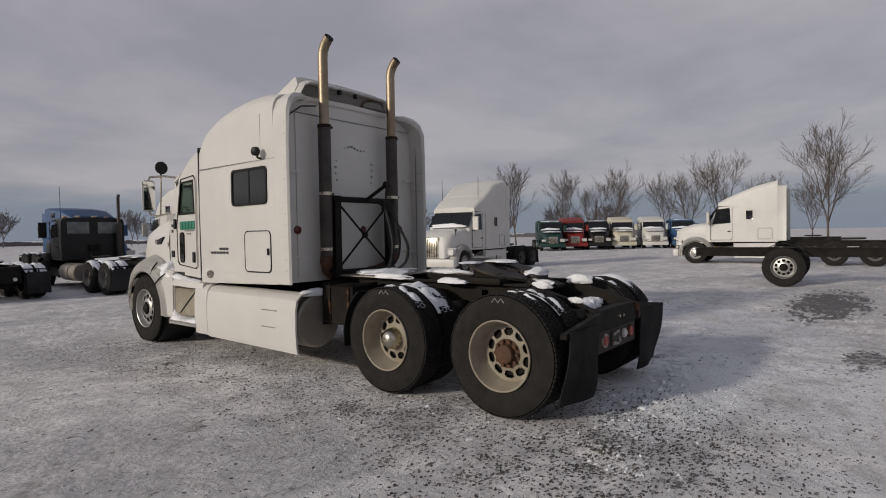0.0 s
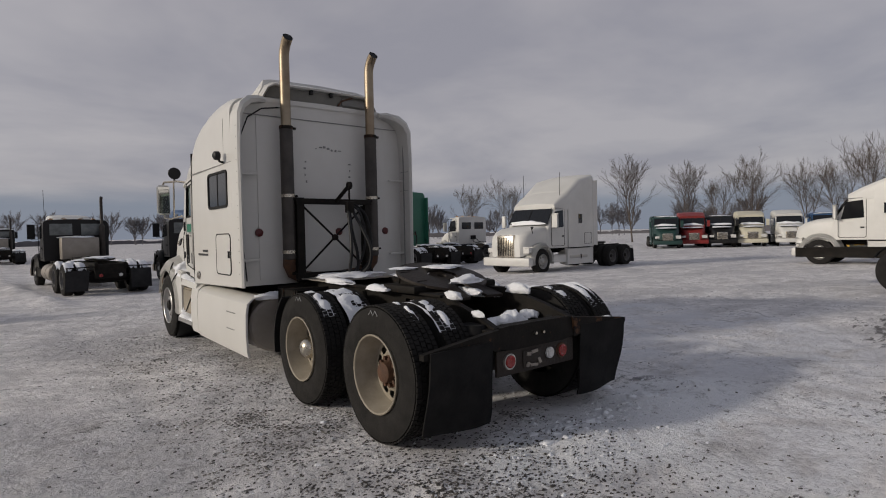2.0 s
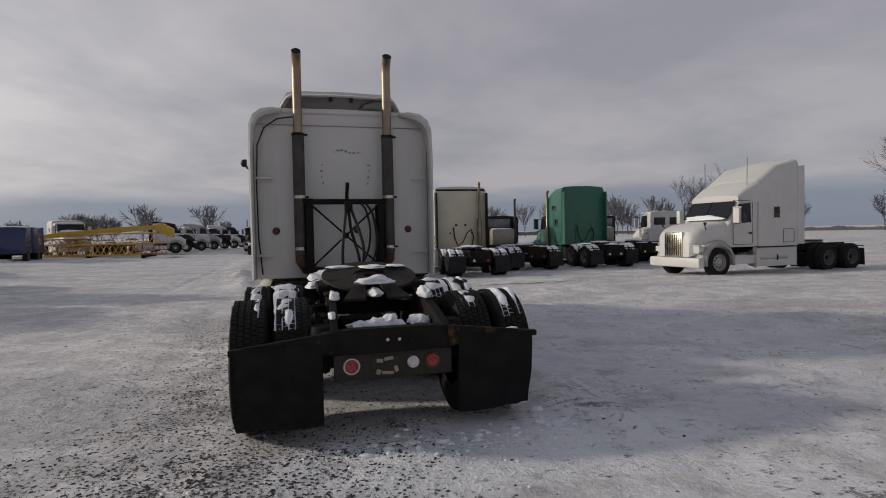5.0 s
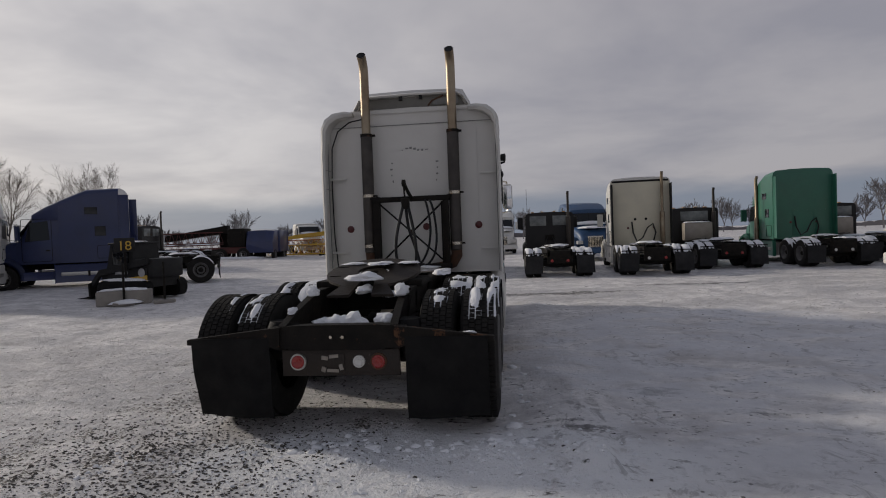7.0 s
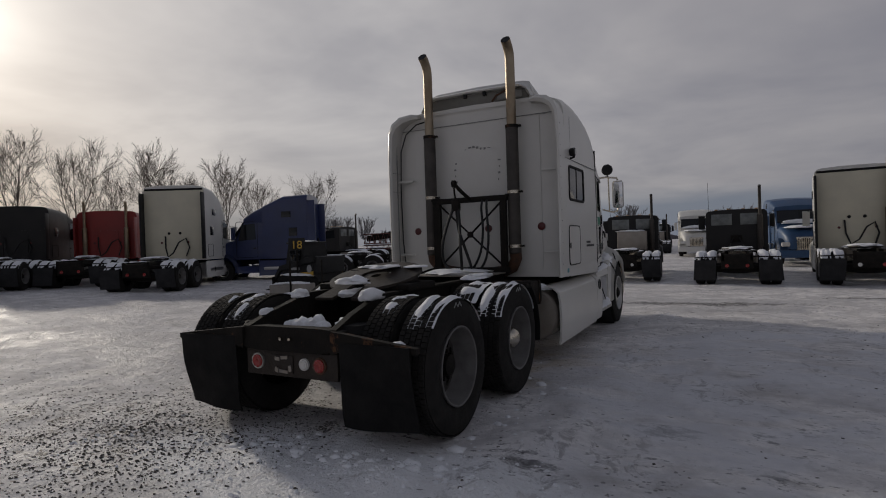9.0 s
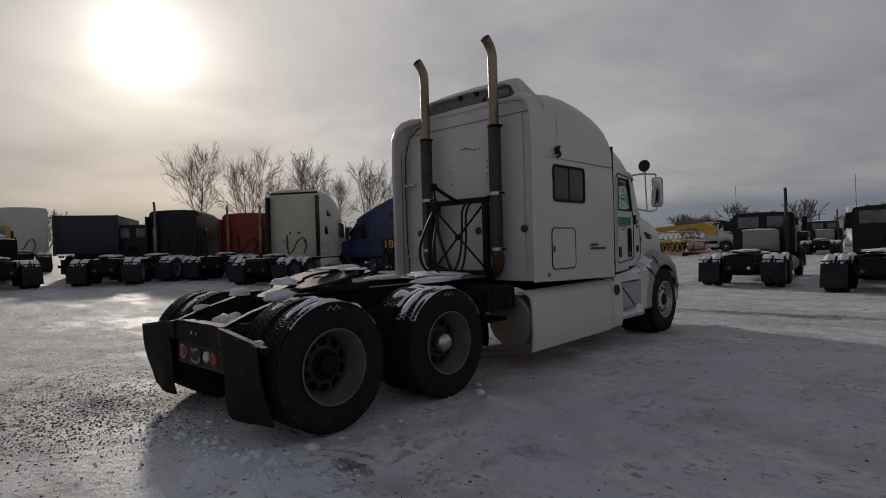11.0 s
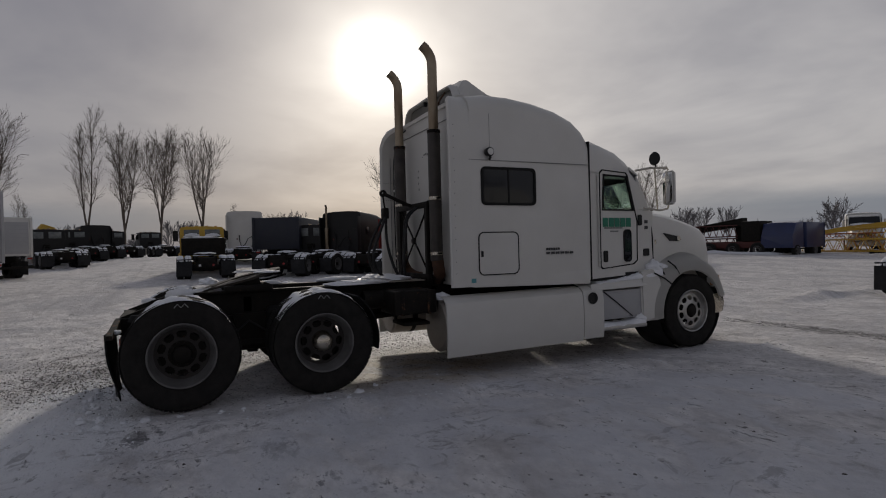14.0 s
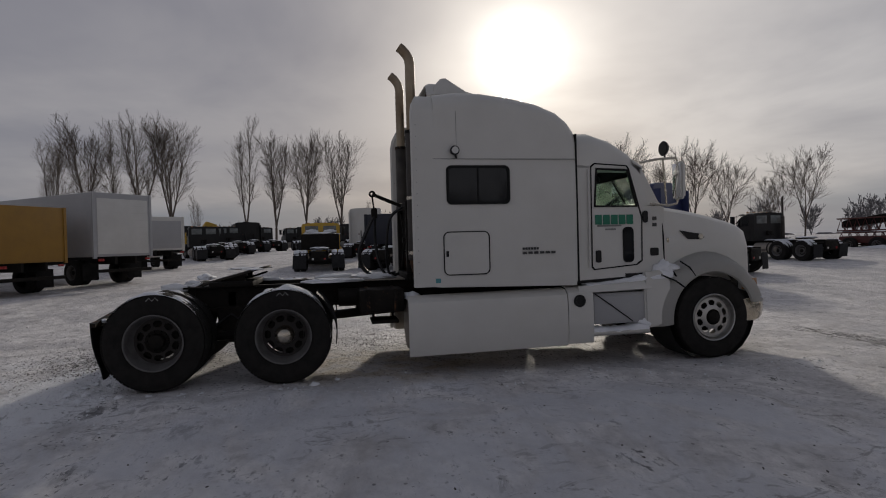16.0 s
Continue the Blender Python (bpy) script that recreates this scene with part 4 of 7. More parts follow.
def side_parts(s):
    """Windows, hatch, seams, lamp and lettering on one side of the sleeper."""
    x = s * 1.2
    out, inn = rounded(3.17, 3.93, 1.93, 2.38, 0.06), rounded(3.2, 3.9, 1.96, 2.35, 0.045)
    win = part("sleeper_window", Plate(inn, x - s * 0.02, x + s * 0.012), TINT, sleeper, "dark tinted sleeper window")
    part("window_frame", Ring(out, inn, x - s * 0.01, x + s * 0.022), GASKET, win)
    part("window_bar", Box(x + s * 0.004, x + s * 0.017, 3.535, 3.555, 1.96, 2.35), GASKET, win)
    o, i = rounded(3.12, 3.67, 1.115, 1.62, 0.07), rounded(3.13, 3.66, 1.125, 1.61, 0.06)
    hatch = part("luggage_hatch", Plate(rounded(3.134, 3.656, 1.129, 1.606, 0.057), x - s * 0.01, x + s * 0.014), WHITE, sleeper)
    part("hatch_seal", Ring(o, i, x - s * 0.01, x + s * 0.016), GASKET, hatch)
    part("hatch_latch", Box(x, x + s * 0.024, 3.15, 3.18, 1.33, 1.4, bevel=0.006), DARK, hatch)
    part("body_seam", Box(x, x + s * 0.012, 3.02, 4.77, 2.452, 2.459), DECALGREY, sleeper)
    part("body_seam", Box(x - s * 0.006, x + s * 0.006, 3.3, 3.304, 2.46, 3.0), DECALGREY, sleeper)
    part("cab_gap", Box(s * 1.15, s * 1.192, 4.765, 4.787, 0.96, 2.76), GASKET, sleeper)
    # company lettering shown as plain bars
    for k, (y0, y1, z) in enumerate(((4.07, 4.28, 1.385), (4.07, 4.5, 1.335))):
        for j in range(6):
            a = y0 + (y1 - y0) * j / 6
            part("lettering_bar", Box(x, x + s * 0.009, a, a + (y1 - y0) / 6 * 0.7, z, z + 0.028), DECALBLACK, sleeper)
    lamp = part("work_lamp", Lathe([(0.0, 0.0), (0.012, 0.045), (0.0, 0.055), (-0.05, 0.05), (-0.07, 0.02), (-0.07, 0.0)], (s * 1.27, 3.27, 2.545), 20), DARK, sleeper)
    part("lamp_glass", Lathe([(0.012, 0.0), (0.014, 0.04)], (s * 1.272, 3.27, 2.545), 20), LAMPWHITE, lamp)
    part("lamp_bracket", Tube([(s * 1.2, 3.3, 2.47), (s * 1.26, 3.28, 2.48), (s * 1.265, 3.27, 2.5)], 0.014, 8), DARK, lamp)


side_parts(1)
side_parts(-1)
part("sticker", Box(1.2, 1.212, 3.02, 3.08, 1.035, 1.085), TEAL, sleeper, "small teal sticker")
bm = bmesh.new()
add_lathe(bm, [(0.0, 0.0), (0.012, 0.03), (0.012, 0.05), (0.0, 0.055)], (0, 0, 0), 24)
for v in bm.verts:
    v.co = Vector((-1.198 - v.co.x, 4.52 + v.co.y * 1.5, 1.06 + v.co.z))
part("marker_lamp", bm, CHROME, sleeper)

# ---- cab, with open interior behind clear glass ----
cab = new("cab")
cab.parent = truck
cab["label"] = "white truck cab with green door lettering"
CAB = ((4.79, 2.82), (5.03, 2.83), (5.33, 2.75), (5.55, 2.63), (5.7, 2.49))
shell = []
for y, z in CAB:
    w = 1.16 - 0.11 * (y - 4.79) / 0.9
    o = [(w, 2.36), (w, z - 0.2), (w - 0.06, z - 0.09), (w - 0.2, z - 0.02), (0, z + 0.03)]
    sec = [(x, y, zz) for x, zz in o] + [(-x, y, zz) for x, zz in o[-2::-1]]
    shell.append(sec)
bm = bmesh.new()
add_loft(bm, [[*sec, *[(x * 0.96, y, z - 0.05) for x, y, z in sec[::-1]]] for sec in shell])
part("roof", bm, WHITE, cab)
part("back_wall", Box(-1.14, 1.14, 4.79, 4.83, 0.98, 2.6), DARK, cab)
part("floor", Box(-1.08, 1.08, 4.8, 6.0, 0.95, 1.05), DARK, cab)


def width_at(y):
    return 1.16 - 0.11 * (y - 4.79) / 0.9


def side_panel(name, outline, s, thick=0.04, out=0.0, material=None, parent=None, label=""):
    """A panel lying on the cab's tapering side, with an outline in (y, z)."""
    bm = Loft([[(s * (width_at(y) + out), y, z) for y, z in outline], [(s * (width_at(y) + out - thick), y, z) for y, z in outline]])
    return part(name, bm, material or WHITE, parent or cab, label)


def side_ring(name, outer, inner, s, thick, out, material, parent):
    bm = bmesh.new()
    loops = [[bm.verts.new((s * (width_at(y) + o), y, z)) for y, z in pts] for o, pts in ((out, outer), (out, inner), (out - thick, inner), (out - thick, outer))]
    n = len(outer)
    for k in range(n):
        j = (k + 1) % n
        for a, b in zip(loops, loops[1:] + loops[:1]):
            bm.faces.new((a[k], a[j], b[j], b[k]))
    return part(name, bm, material, parent)


for s in (-1, 1):
    # wall round the door window
    side_panel("lower_wall", [(4.79, 0.99), (5.72, 1.02), (6.02, 1.1), (6.04, 1.88), (5.73, 1.9), (4.79, 1.9)], s)
    side_panel("rear_post", [(4.79, 1.9), (5.03, 1.9), (5.05, 2.36), (4.79, 2.4)], s)
    side_panel("front_post", [(5.64, 1.9), (5.98, 1.9), (5.72, 2.36), (5.5, 2.36)], s)
    win = [(5.04, 1.9), (5.62, 1.9), (5.5, 2.33), (5.07, 2.34)]
    door = [(4.97, 1.14), (5.0, 1.11), (5.62, 1.15), (5.7, 1.2), (5.71, 1.75), (5.53, 2.36), (5.5, 2.4), (5.03, 2.42), (4.98, 2.38)]
    doori = [(y + (0.014 if y < 5.3 else -0.014), z + (0.014 if z < 1.6 else -0.014)) for y, z in door]
    d = side_ring("door", door, doori, s, 0.02, 0.008, GASKET, cab)
    d["label"] = "door outline with black seal"
    pane = side_panel("door_glass", win, s, 0.008, -0.012, CLEAR, cab)
    pane.visible_shadow = False
    wo = [(5.02, 1.88), (5.645, 1.88), (5.515, 2.35), (5.05, 2.36)]
    side_ring("window_frame", wo, win, s, 0.03, 0.01, GASKET, d)
    # narrow lower window, handle, hinge covers
    peep = rounded(5.43, 5.56, 1.2, 1.62, 0.05)
    side_panel("lower_window", peep, s, 0.02, 0.014, TINT, d)
    side_ring("lower_window_frame", rounded(5.42, 5.57, 1.19, 1.63, 0.055), peep, s, 0.02, 0.018, GASKET, d)
    side_panel("door_handle", rounded(5.03, 5.1, 1.2, 1.35, 0.02), s, 0.02, 0.02, DARK, d)
    side_panel("grab_bar", [(4.93, 1.14), (4.945, 1.14), (4.945, 2.34), (4.93, 2.34)], s, 0.02, 0.028, WHITE, cab)
    side_panel("mirror_mount", rounded(5.71, 5.78, 1.68, 1.83, 0.03), s, 0.02, 0.03, DARK, cab)
    side_panel("vent", rounded(5.82, 5.94, 1.26, 1.36, 0.02), s, 0.02, 0.012, DARK, cab)
    # five green blocks in place of the painted company name, and grey bars below it
    for k in range(5):
        a = 5.03 + k * 0.112
        side_panel("name_block", [(a, 1.665), (a + 0.095, 1.665), (a + 0.095, 1.785), (a, 1.785)], s, 0.01, 0.008, DECALGREEN, d, "plain green block on the door")
    for k in range(2):
        side_panel("name_bar", [(5.06 + 0.11 * k, 1.64 - 0.045 * k), (5.4 - 0.08 * k, 1.64 - 0.045 * k), (5.4 - 0.08 * k, 1.66 - 0.045 * k), (5.06 + 0.11 * k, 1.66 - 0.045 * k)], s, 0.01, 0.008, DECALGREY, d)
    for z in (1.71, 1.63):
        side_panel("number_bar", [(5.86, z), (5.92, z), (5.92, z + 0.045), (5.86, z + 0.045)], s, 0.01, 0.01, DECALBLACK, cab)
    # mirror: arms, tall head and a round mirror on top
    mir = new("mirror")
    mir.parent = cab
    part("mirror_arm", Tube([(s * 1.02, 5.72, 2.44), (s * 1.12, 5.9, 2.47), (s * 1.27, 6.05, 2.46), (s * 1.28, 6.06, 2.42)], 0.016, 8), CHROME, mir)
    part("mirror_arm", Tube([(s * 1.08, 5.8, 1.92), (s * 1.2, 5.98, 1.88), (s * 1.27, 6.05, 1.9), (s * 1.28, 6.06, 1.95)], 0.014, 8), CHROME, mir)
    part("mirror_arm", Tube([(s * 1.15, 5.95, 2.47), (s * 1.15, 5.99, 1.89)], 0.012, 8), CHROME, mir)
    head = Loft([[(s * (1.18 + (0.2 if u > 0 else 0)), 6.05 + 0.0 * u, z) for u, z in ((0, 1.94), (1, 1.94), (1, 2.42), (0, 2.42))], [(s * (1.2 + (0.16 if u > 0 else 0)), 6.13, z) for u, z in ((0, 1.97), (1, 1.97), (1, 2.4), (0, 2.4))]])
    bmesh.ops.bevel(head, geom=list(head.edges), offset=0.025, segments=2, affect="EDGES")
    h = part("mirror_head", head, WHITE, mir)
    part("mirror_glass", Box(s * 1.2, s * 1.36, 6.043, 6.051, 1.97, 2.39, bevel=0.003), MIRROR, h)
    part("round_mirror", Lathe([(-0.012, 0.0), (-0.012, 0.085), (0.0, 0.095), (0.03, 0.08), (0.045, 0.0)], (s * 1.13, 5.97, 2.6), 24, "y"), DARK, mir)
    part("round_mirror_stem", Tube([(s * 1.13, 5.99, 2.6), (s * 1.13, 5.99, 2.47)], 0.012, 8), DARK, mir)
    part("sun_visor", Loft([[(s * 0.2, 5.7, 2.45), (s * 1.06, 5.58, 2.44), (s * 1.06, 5.58, 2.48), (s * 0.2, 5.7, 2.5)], [(s * 0.2, 5.86, 2.36), (s * 1.07, 5.72, 2.36), (s * 1.07, 5.72, 2.38), (s * 0.2, 5.86, 2.385)]]), WHITE, cab)
ws = Loft([[(-0.93, 5.66, 2.42), (-0.4, 5.76, 2.46), (0.4, 5.76, 2.46), (0.93, 5.66, 2.42)], [(-0.98, 6.0, 1.86), (-0.4, 6.12, 1.9), (0.4, 6.12, 1.9), (0.98, 6.0, 1.86)]], closed=False, cap=False)
bmesh.ops.solidify(ws, geom=list(ws.faces), thickness=0.008)
part("windshield", ws, CLEAR, cab).visible_shadow = False
for x0, y0, z0, x1, y1, z1 in ((-0.93, 5.66, 2.42, -0.98, 6.0, 1.86), (0.93, 5.66, 2.42, 0.98, 6.0, 1.86), (0, 5.77, 2.46, 0, 6.13, 1.9)):
    part("windshield_post", Tube([(x0, y0, z0), (x1, y1, z1)], 0.03 if x0 else 0.012, 8), WHITE if x0 else GASKET, cab)
part("dashboard", Loft([[(-0.95, y, z0), (0.95, y, z0), (0.95, y, z1), (-0.95, y, z1)] for y, z0, z1 in ((5.55, 1.5, 1.86), (5.75, 1.4, 1.94), (6.05, 1.3, 1.88))]), DARK, cab)
for x in (-0.55, 0.55):
    seat = part("seat", Box(x - 0.26, x + 0.26, 4.95, 5.42, 1.3, 1.48, bevel=0.06), DARK, cab)
    part("seat_back", Box(x - 0.24, x + 0.24, 4.86, 5.0, 1.42, 2.12, bevel=0.06), DARK, seat)
part("steering_wheel", Lathe([(0.0, 0.2), (0.02, 0.215), (0.0, 0.23), (-0.02, 0.215)], (-0.55, 5.45, 1.8), 24, "y"), DARK, cab)
part("hanging_ornament", Box(0.93, 0.94, 5.16, 5.2, 2.2, 2.28, bevel=0.004), DARK, cab)

# ---- hood and front fenders ----
HOOD = ((5.98, 0.99, 1.93, 1.0), (6.5, 0.955, 1.86, 1.0), (6.85, 0.92, 1.8, 0.98), (7.2, 0.88, 1.725, 0.92), (7.48, 0.83, 1.655, 0.84), (7.66, 0.77, 1.57, 0.76), (7.75, 0.72, 1.42, 0.7), (7.79, 0.68, 1.05, 0.68))
loops = []
for y, w, top, low in HOOD:
    sweep = 0.27 * (y - 5.98) / 1.76
    right = [(w, low), (w + 0.02, low + (top - low) * 0.4), (w - 0.01, low + (top - low) * 0.72), (w - 0.05, top - 0.08), (w - 0.13, top - 0.028), (w - 0.3, top - 0.006), (w * 0.3, top - 0.002)]
    loops.append([(x, y - sweep * (x / w) ** 2, z) for x, z in right] + [(0, y, top)] + [(-x, y - sweep * (x / w) ** 2, z) for x, z in right[::-1]])
hood = part("hood", Loft(loops), WHITE, truck, "white sloping hood dusted with snow")
part("grille", Loft([[(-0.44, 7.64, z0), (-0.3, 7.78, z0), (0, 7.85, z0), (0.3, 7.78, z0), (0.44, 7.64, z0)] for z0 in (0.7, 1.3)]), CHROME, hood)
for k in range(9):
    part("grille_bar", Tube([(-0.4 + 0.1 * k, 7.855 - 1.08 * (0.4 - 0.1 * k) ** 2, 0.72), (-0.4 + 0.1 * k, 7.855 - 1.08 * (0.4 - 0.1 * k) ** 2, 1.28)], 0.012, 6), STEEL, hood)
for s in (-1, 1):
    rings = ((0.575, 1.15, 0.0), (0.59, 1.17, 0.0), (0.66, 1.165, 0.02), (0.74, 1.1, 0.05), (0.8, 0.95, 0.08), (0.82, 0.5, 0.1))
    bm = bmesh.new()
    grid = []
    for k in range(25):
        a = radians(-14 + 200 * k / 24)
        row = []
        for r, x, up in rings:
            rr = r * (1 + 0.1 * max(0, -math.cos(a)) ** 2) if r > 0.6 else r
            y, z = 6.63 + rr * math.cos(a) * (0.97 if math.cos(a) > 0 else 1), 0.45 + rr * math.sin(a) + up * 0.5 * max(0, math.sin(a))
            if math.cos(a) > 0.0 and r > 0.6:
                y += 0.12 * math.cos(a) ** 2
                x -= 0.2 * max(0, math.cos(a) - 0.6)
            row.append(bm.verts.new((s * x, min(y, 7.46), max(z, 0.62) if y > 7.1 else z)))
        grid.append(row)
    for a, b in zip(grid, grid[1:]):
        for i in range(len(rings) - 1):
            bm.faces.new((a[i], a[i + 1], b[i + 1], b[i]))
    bmesh.ops.solidify(bm, geom=list(bm.faces), thickness=0.02)
    part("front_fender", bm, WHITE, hood)
    part("wheel_well", Lathe([(s * -0.0, 0.62), (s * 0.55, 0.62)], (s * 0.55, 6.63, 0.5), 24), DARK, hood)
    lens = ((1.11, 7.13), (1.085, 7.25), (1.0, 7.38), (0.9, 7.47))
    bm = Loft([[(s * x, y, z0), (s * (x - 0.09), y - 0.05, z0 + 0.01), (s * (x - 0.09), y - 0.05, z1), (s * (x - 0.012), y - 0.012, z1)] for (x, y), z0, z1 in zip(lens, (0.78, 0.74, 0.73, 0.74), (0.9, 0.93, 0.93, 0.91))])
    lamp = part("headlamp", bm, LAMPWHITE, hood)
    part("turn_signal", Loft([[(s * (x + 0.006), y + 0.004, z0), (s * (x - 0.05), y - 0.03, z0), (s * (x - 0.05), y - 0.03, z1), (s * (x - 0.004), y, z1)] for (x, y), z0, z1 in zip(lens[:3], (0.785, 0.75, 0.745), (0.895, 0.92, 0.92))]), LAMPAMBER, lamp)
    intake = [(6.28, 1.57), (6.6, 1.52), (6.66, 1.48), (6.62, 1.45), (6.4, 1.455)]
    wi = lambda y: 0.985 - 0.13 * (y - 6.24)  # noqa: E731
    bm = Loft([[(s * (wi(y) + 0.012), y, z) for y, z in intake], [(s * (wi(y) - 0.06), y, z) for y, z in intake]])
    part("air_intake", bm, DARK, hood)
    part("intake_badge", Lathe([(0.0, 0.0), (s * 0.012, 0.03), (0.0, 0.042)], (s * (wi(6.6) + 0.012), 6.6, 1.49), 16), CHROME, hood)
    part("side_marker", Box(s * 0.985, s * 1.0, 6.08, 6.11, 1.42, 1.48, bevel=0.004), CHROME, hood)
    part("hood_seam", Tube([(s * 0.99, 6.0, 1.84), (s * 1.01, 6.02, 1.5), (s * 1.0, 6.03, 1.12)], 0.012, 6), GASKET, hood)
    part("hood_strap", Tube([(s * 1.06, 6.02, 1.12), (s * 1.1, 6.08, 1.06), (s * 1.14, 6.16, 0.92)], 0.014, 6), GASKET, hood)
    for line in (((6.16, 1.18), (6.29, 1.1), (6.36, 0.99)), ((5.89, 1.02), (6.08, 0.94), (6.22, 0.84))):
        part("fender_seam", Tube([(s * (1.155 + 0.06 * (1.1 - z)), y, z) for y, z in line], 0.011, 6), GASKET, hood)
    # lower skirt behind the front wheel, step and tool box
    bm = Loft([[(s * x, y, z) for y, z in ((5.68, 0.36), (6.03, 0.4), (6.07, 0.62), (6.02, 0.95), (5.9, 1.08), (5.66, 1.05))] for x in (1.06, 1.15)])
    bmesh.ops.bevel(bm, geom=list(bm.edges), offset=0.02, segments=2, affect="EDGES")
    part("fender_skirt", bm, WHITE, truck)
    part("tool_box", Box(s * 0.6, s * 1.12, 4.96, 5.68, 0.44, 0.82, bevel=0.012), RIM if s < 0 else GREYBODY, truck, "plain tool box in the step recess")
    part("box_lid", Box(s * 1.1, s * 1.135, 4.99, 5.64, 0.47, 0.79, bevel=0.006), RIM if s < 0 else GREYBODY, truck)
    part("box_strap", Tube([(s * 1.14, 5.0, 0.82), (s * 1.145, 5.2, 0.68), (s * 1.14, 5.5, 0.46)], 0.008, 6), DARK, truck)
    part("step", Box(s * 0.95, s * 1.2, 4.93, 5.7, 0.31, 0.36, bevel=0.012), ALLOY, truck)
    part("sill", Loft([[(s * 1.0, 4.78, 0.92), (s * 1.16, 4.78, 0.92), (s * 1.18, 4.78, 0.84), (s * 1.0, 4.78, 0.82)], [(s * 1.0, 5.8, 0.98), (s * 1.12, 5.8, 0.98), (s * 1.16, 5.75, 0.86), (s * 1.0, 5.75, 0.82)]]), WHITE, truck)
    # long side fairing over the fuel tank
    sec = [(1.02, 0.885), (1.12, 0.87), (1.185, 0.81), (1.205, 0.7), (1.21, 0.45), (1.2, 0.26), (1.185, 0.2)]
    bm = bmesh.new()
    ys = (2.7, 3.6, 4.62)
    add_loft(bm, [[(s * x, y, z + 0.02 * (y - 2.7) / 2) for x, z in sec] + [(s * (x - 0.025), y, z + 0.02 * (y - 2.7) / 2) for x, z in sec[::-1]] for y in ys])
    fair = part("side_fairing", bm, WHITE, truck, "white fairing panel along the fuel tank")
    bm = bmesh.new()
    add_loft(bm, [[(s * x, y, z) for x, z in sec] + [(s * (x - 0.03), y, z) for x, z in sec[::-1]] for y in (4.63, 4.95)])
    for v in bm.verts:
        v.co.z += 0.035
    front = part("fairing_front", bm, WHITE, truck)
    if s > 0:
        part("filler_cap", Lathe([(0.0, 0.075), (s * 0.012, 0.075), (s * 0.012, 0.05), (s * 0.004, 0.045), (s * 0.004, 0.0)], (s * 1.205, 4.77, 0.75), 24), DARK, front)
    if s < 0:
        part("fairing_slot", Box(s * 1.203, s * 1.213, 3.05, 3.35, 0.67, 0.682), DECALGREY, fair)
        part("fairing_slot", Box(s * 1.203, s * 1.213, 3.08, 3.36, 0.47, 0.482), DECALGREY, fair)
    tank = part("fuel_tank", Lathe([(2.72, 0.0), (2.705, 0.2), (2.72, 0.29), (2.75, 0.315), (4.4, 0.315), (4.42, 0.0)], (s * 0.84, 0, 0.54), 36, "y"), TANK, truck)
    part("tank_strap", Lathe([(3.0, 0.32), (3.06, 0.32)], (s * 0.84, 0, 0.54), 36, "y"), STEEL, tank)
bm = Loft([[(x, y, 0.38), (x, y + 0.05, 0.4), (x, y + 0.08, 0.52), (x, y + 0.05, 0.65), (x, y, 0.67), (x, y - 0.1, 0.66), (x, y - 0.1, 0.39)] for x, y in ((-1.13, 7.16), (-1.1, 7.26), (-0.85, 7.52), (-0.45, 7.74), (0, 7.82), (0.45, 7.74), (0.85, 7.52), (1.1, 7.26), (1.13, 7.16))])
part("front_bumper", bm, CHROME, truck, "chromed front bumper with snow on it")
for s in (-1, 1):
    bm = bmesh.new()
    lump(bm, (s * 0.98, 7.36, 0.665), (0.1, 0.07, 0.025), 3 * s, 0.5, 3, 0.4)
    single("snow_patch", bm, SNOW, "thin snow lying on the front bumper", "snow", "snow on the tractor")

# ---- exhaust stacks, rack and hoses behind the sleeper ----
for s in (-1, 1):
    st = new("exhaust_stack")
    st.parent = truck
    st["label"] = "tall curved exhaust stack, tarnished chrome above a brown muffler"
    x, y = s * 0.59, 2.87
    curve = [(x, y, 2.9), (x, y, 3.55), (x, y, 3.72), (x, y - 0.012, 3.79), (x, y - 0.045, 3.85), (x, y - 0.09, 3.9), (x, y - 0.13, 3.93)]
    part("stack_pipe", Tube(curve, 0.06, 20, cap=False), STACKMETAL, st)
    part("stack_bore", Tube([(x, y - 0.03, 3.83), (x, y - 0.09, 3.9), (x, y - 0.128, 3.928)], 0.054, 18), DARK, st)
    part("muffler", Tube([(x, y, 1.28), (x, y, 1.3), (x, y, 2.86), (x, y, 2.9)], [0.06, 0.078, 0.078, 0.062], 20), MUFFLER, st)
    for z in (2.06, 2.88, 1.38):
        part("clamp", Lathe([(z - 0.02, 0.083), (z + 0.02, 0.083), (z + 0.02, 0.07), (z - 0.02, 0.07)], (x, y, 0), 20, "z"), RUSTSTEEL if z > 2.5 else CHROME, st)
        part("clamp_bolt", Box(x + 0.07, x + 0.12, y - 0.02, y + 0.02, z - 0.012, z + 0.012), STEEL, st)
    part("elbow", Tube([(x, y, 1.36), (x, y + 0.02, 1.22), (x - s * 0.06, y + 0.06, 1.12), (x - s * 0.2, y + 0.1, 1.06), (x - s * 0.35, y + 0.15, 1.04)], 0.075, 16), RUST, st, "rusty exhaust elbow")
rack = new("stack_rack")
rack.parent = truck
for s in (-1, 1):
    part("rack_post", Box(s * 0.43, s * 0.51, 2.78, 2.84, 1.02, 2.03, bevel=0.008), STEEL, rack)
    part("post_plate", Box(s * (0.4 if s > 0 else 0.47), s * (0.5 if s > 0 else 0.57), 2.845, 2.855, 1.1, 1.95, bevel=0.003), STEEL, rack)
    part("rack_tie", Box(s * 0.5, s * 0.62, 2.8, 2.84, 2.0, 2.04), STEEL, rack)
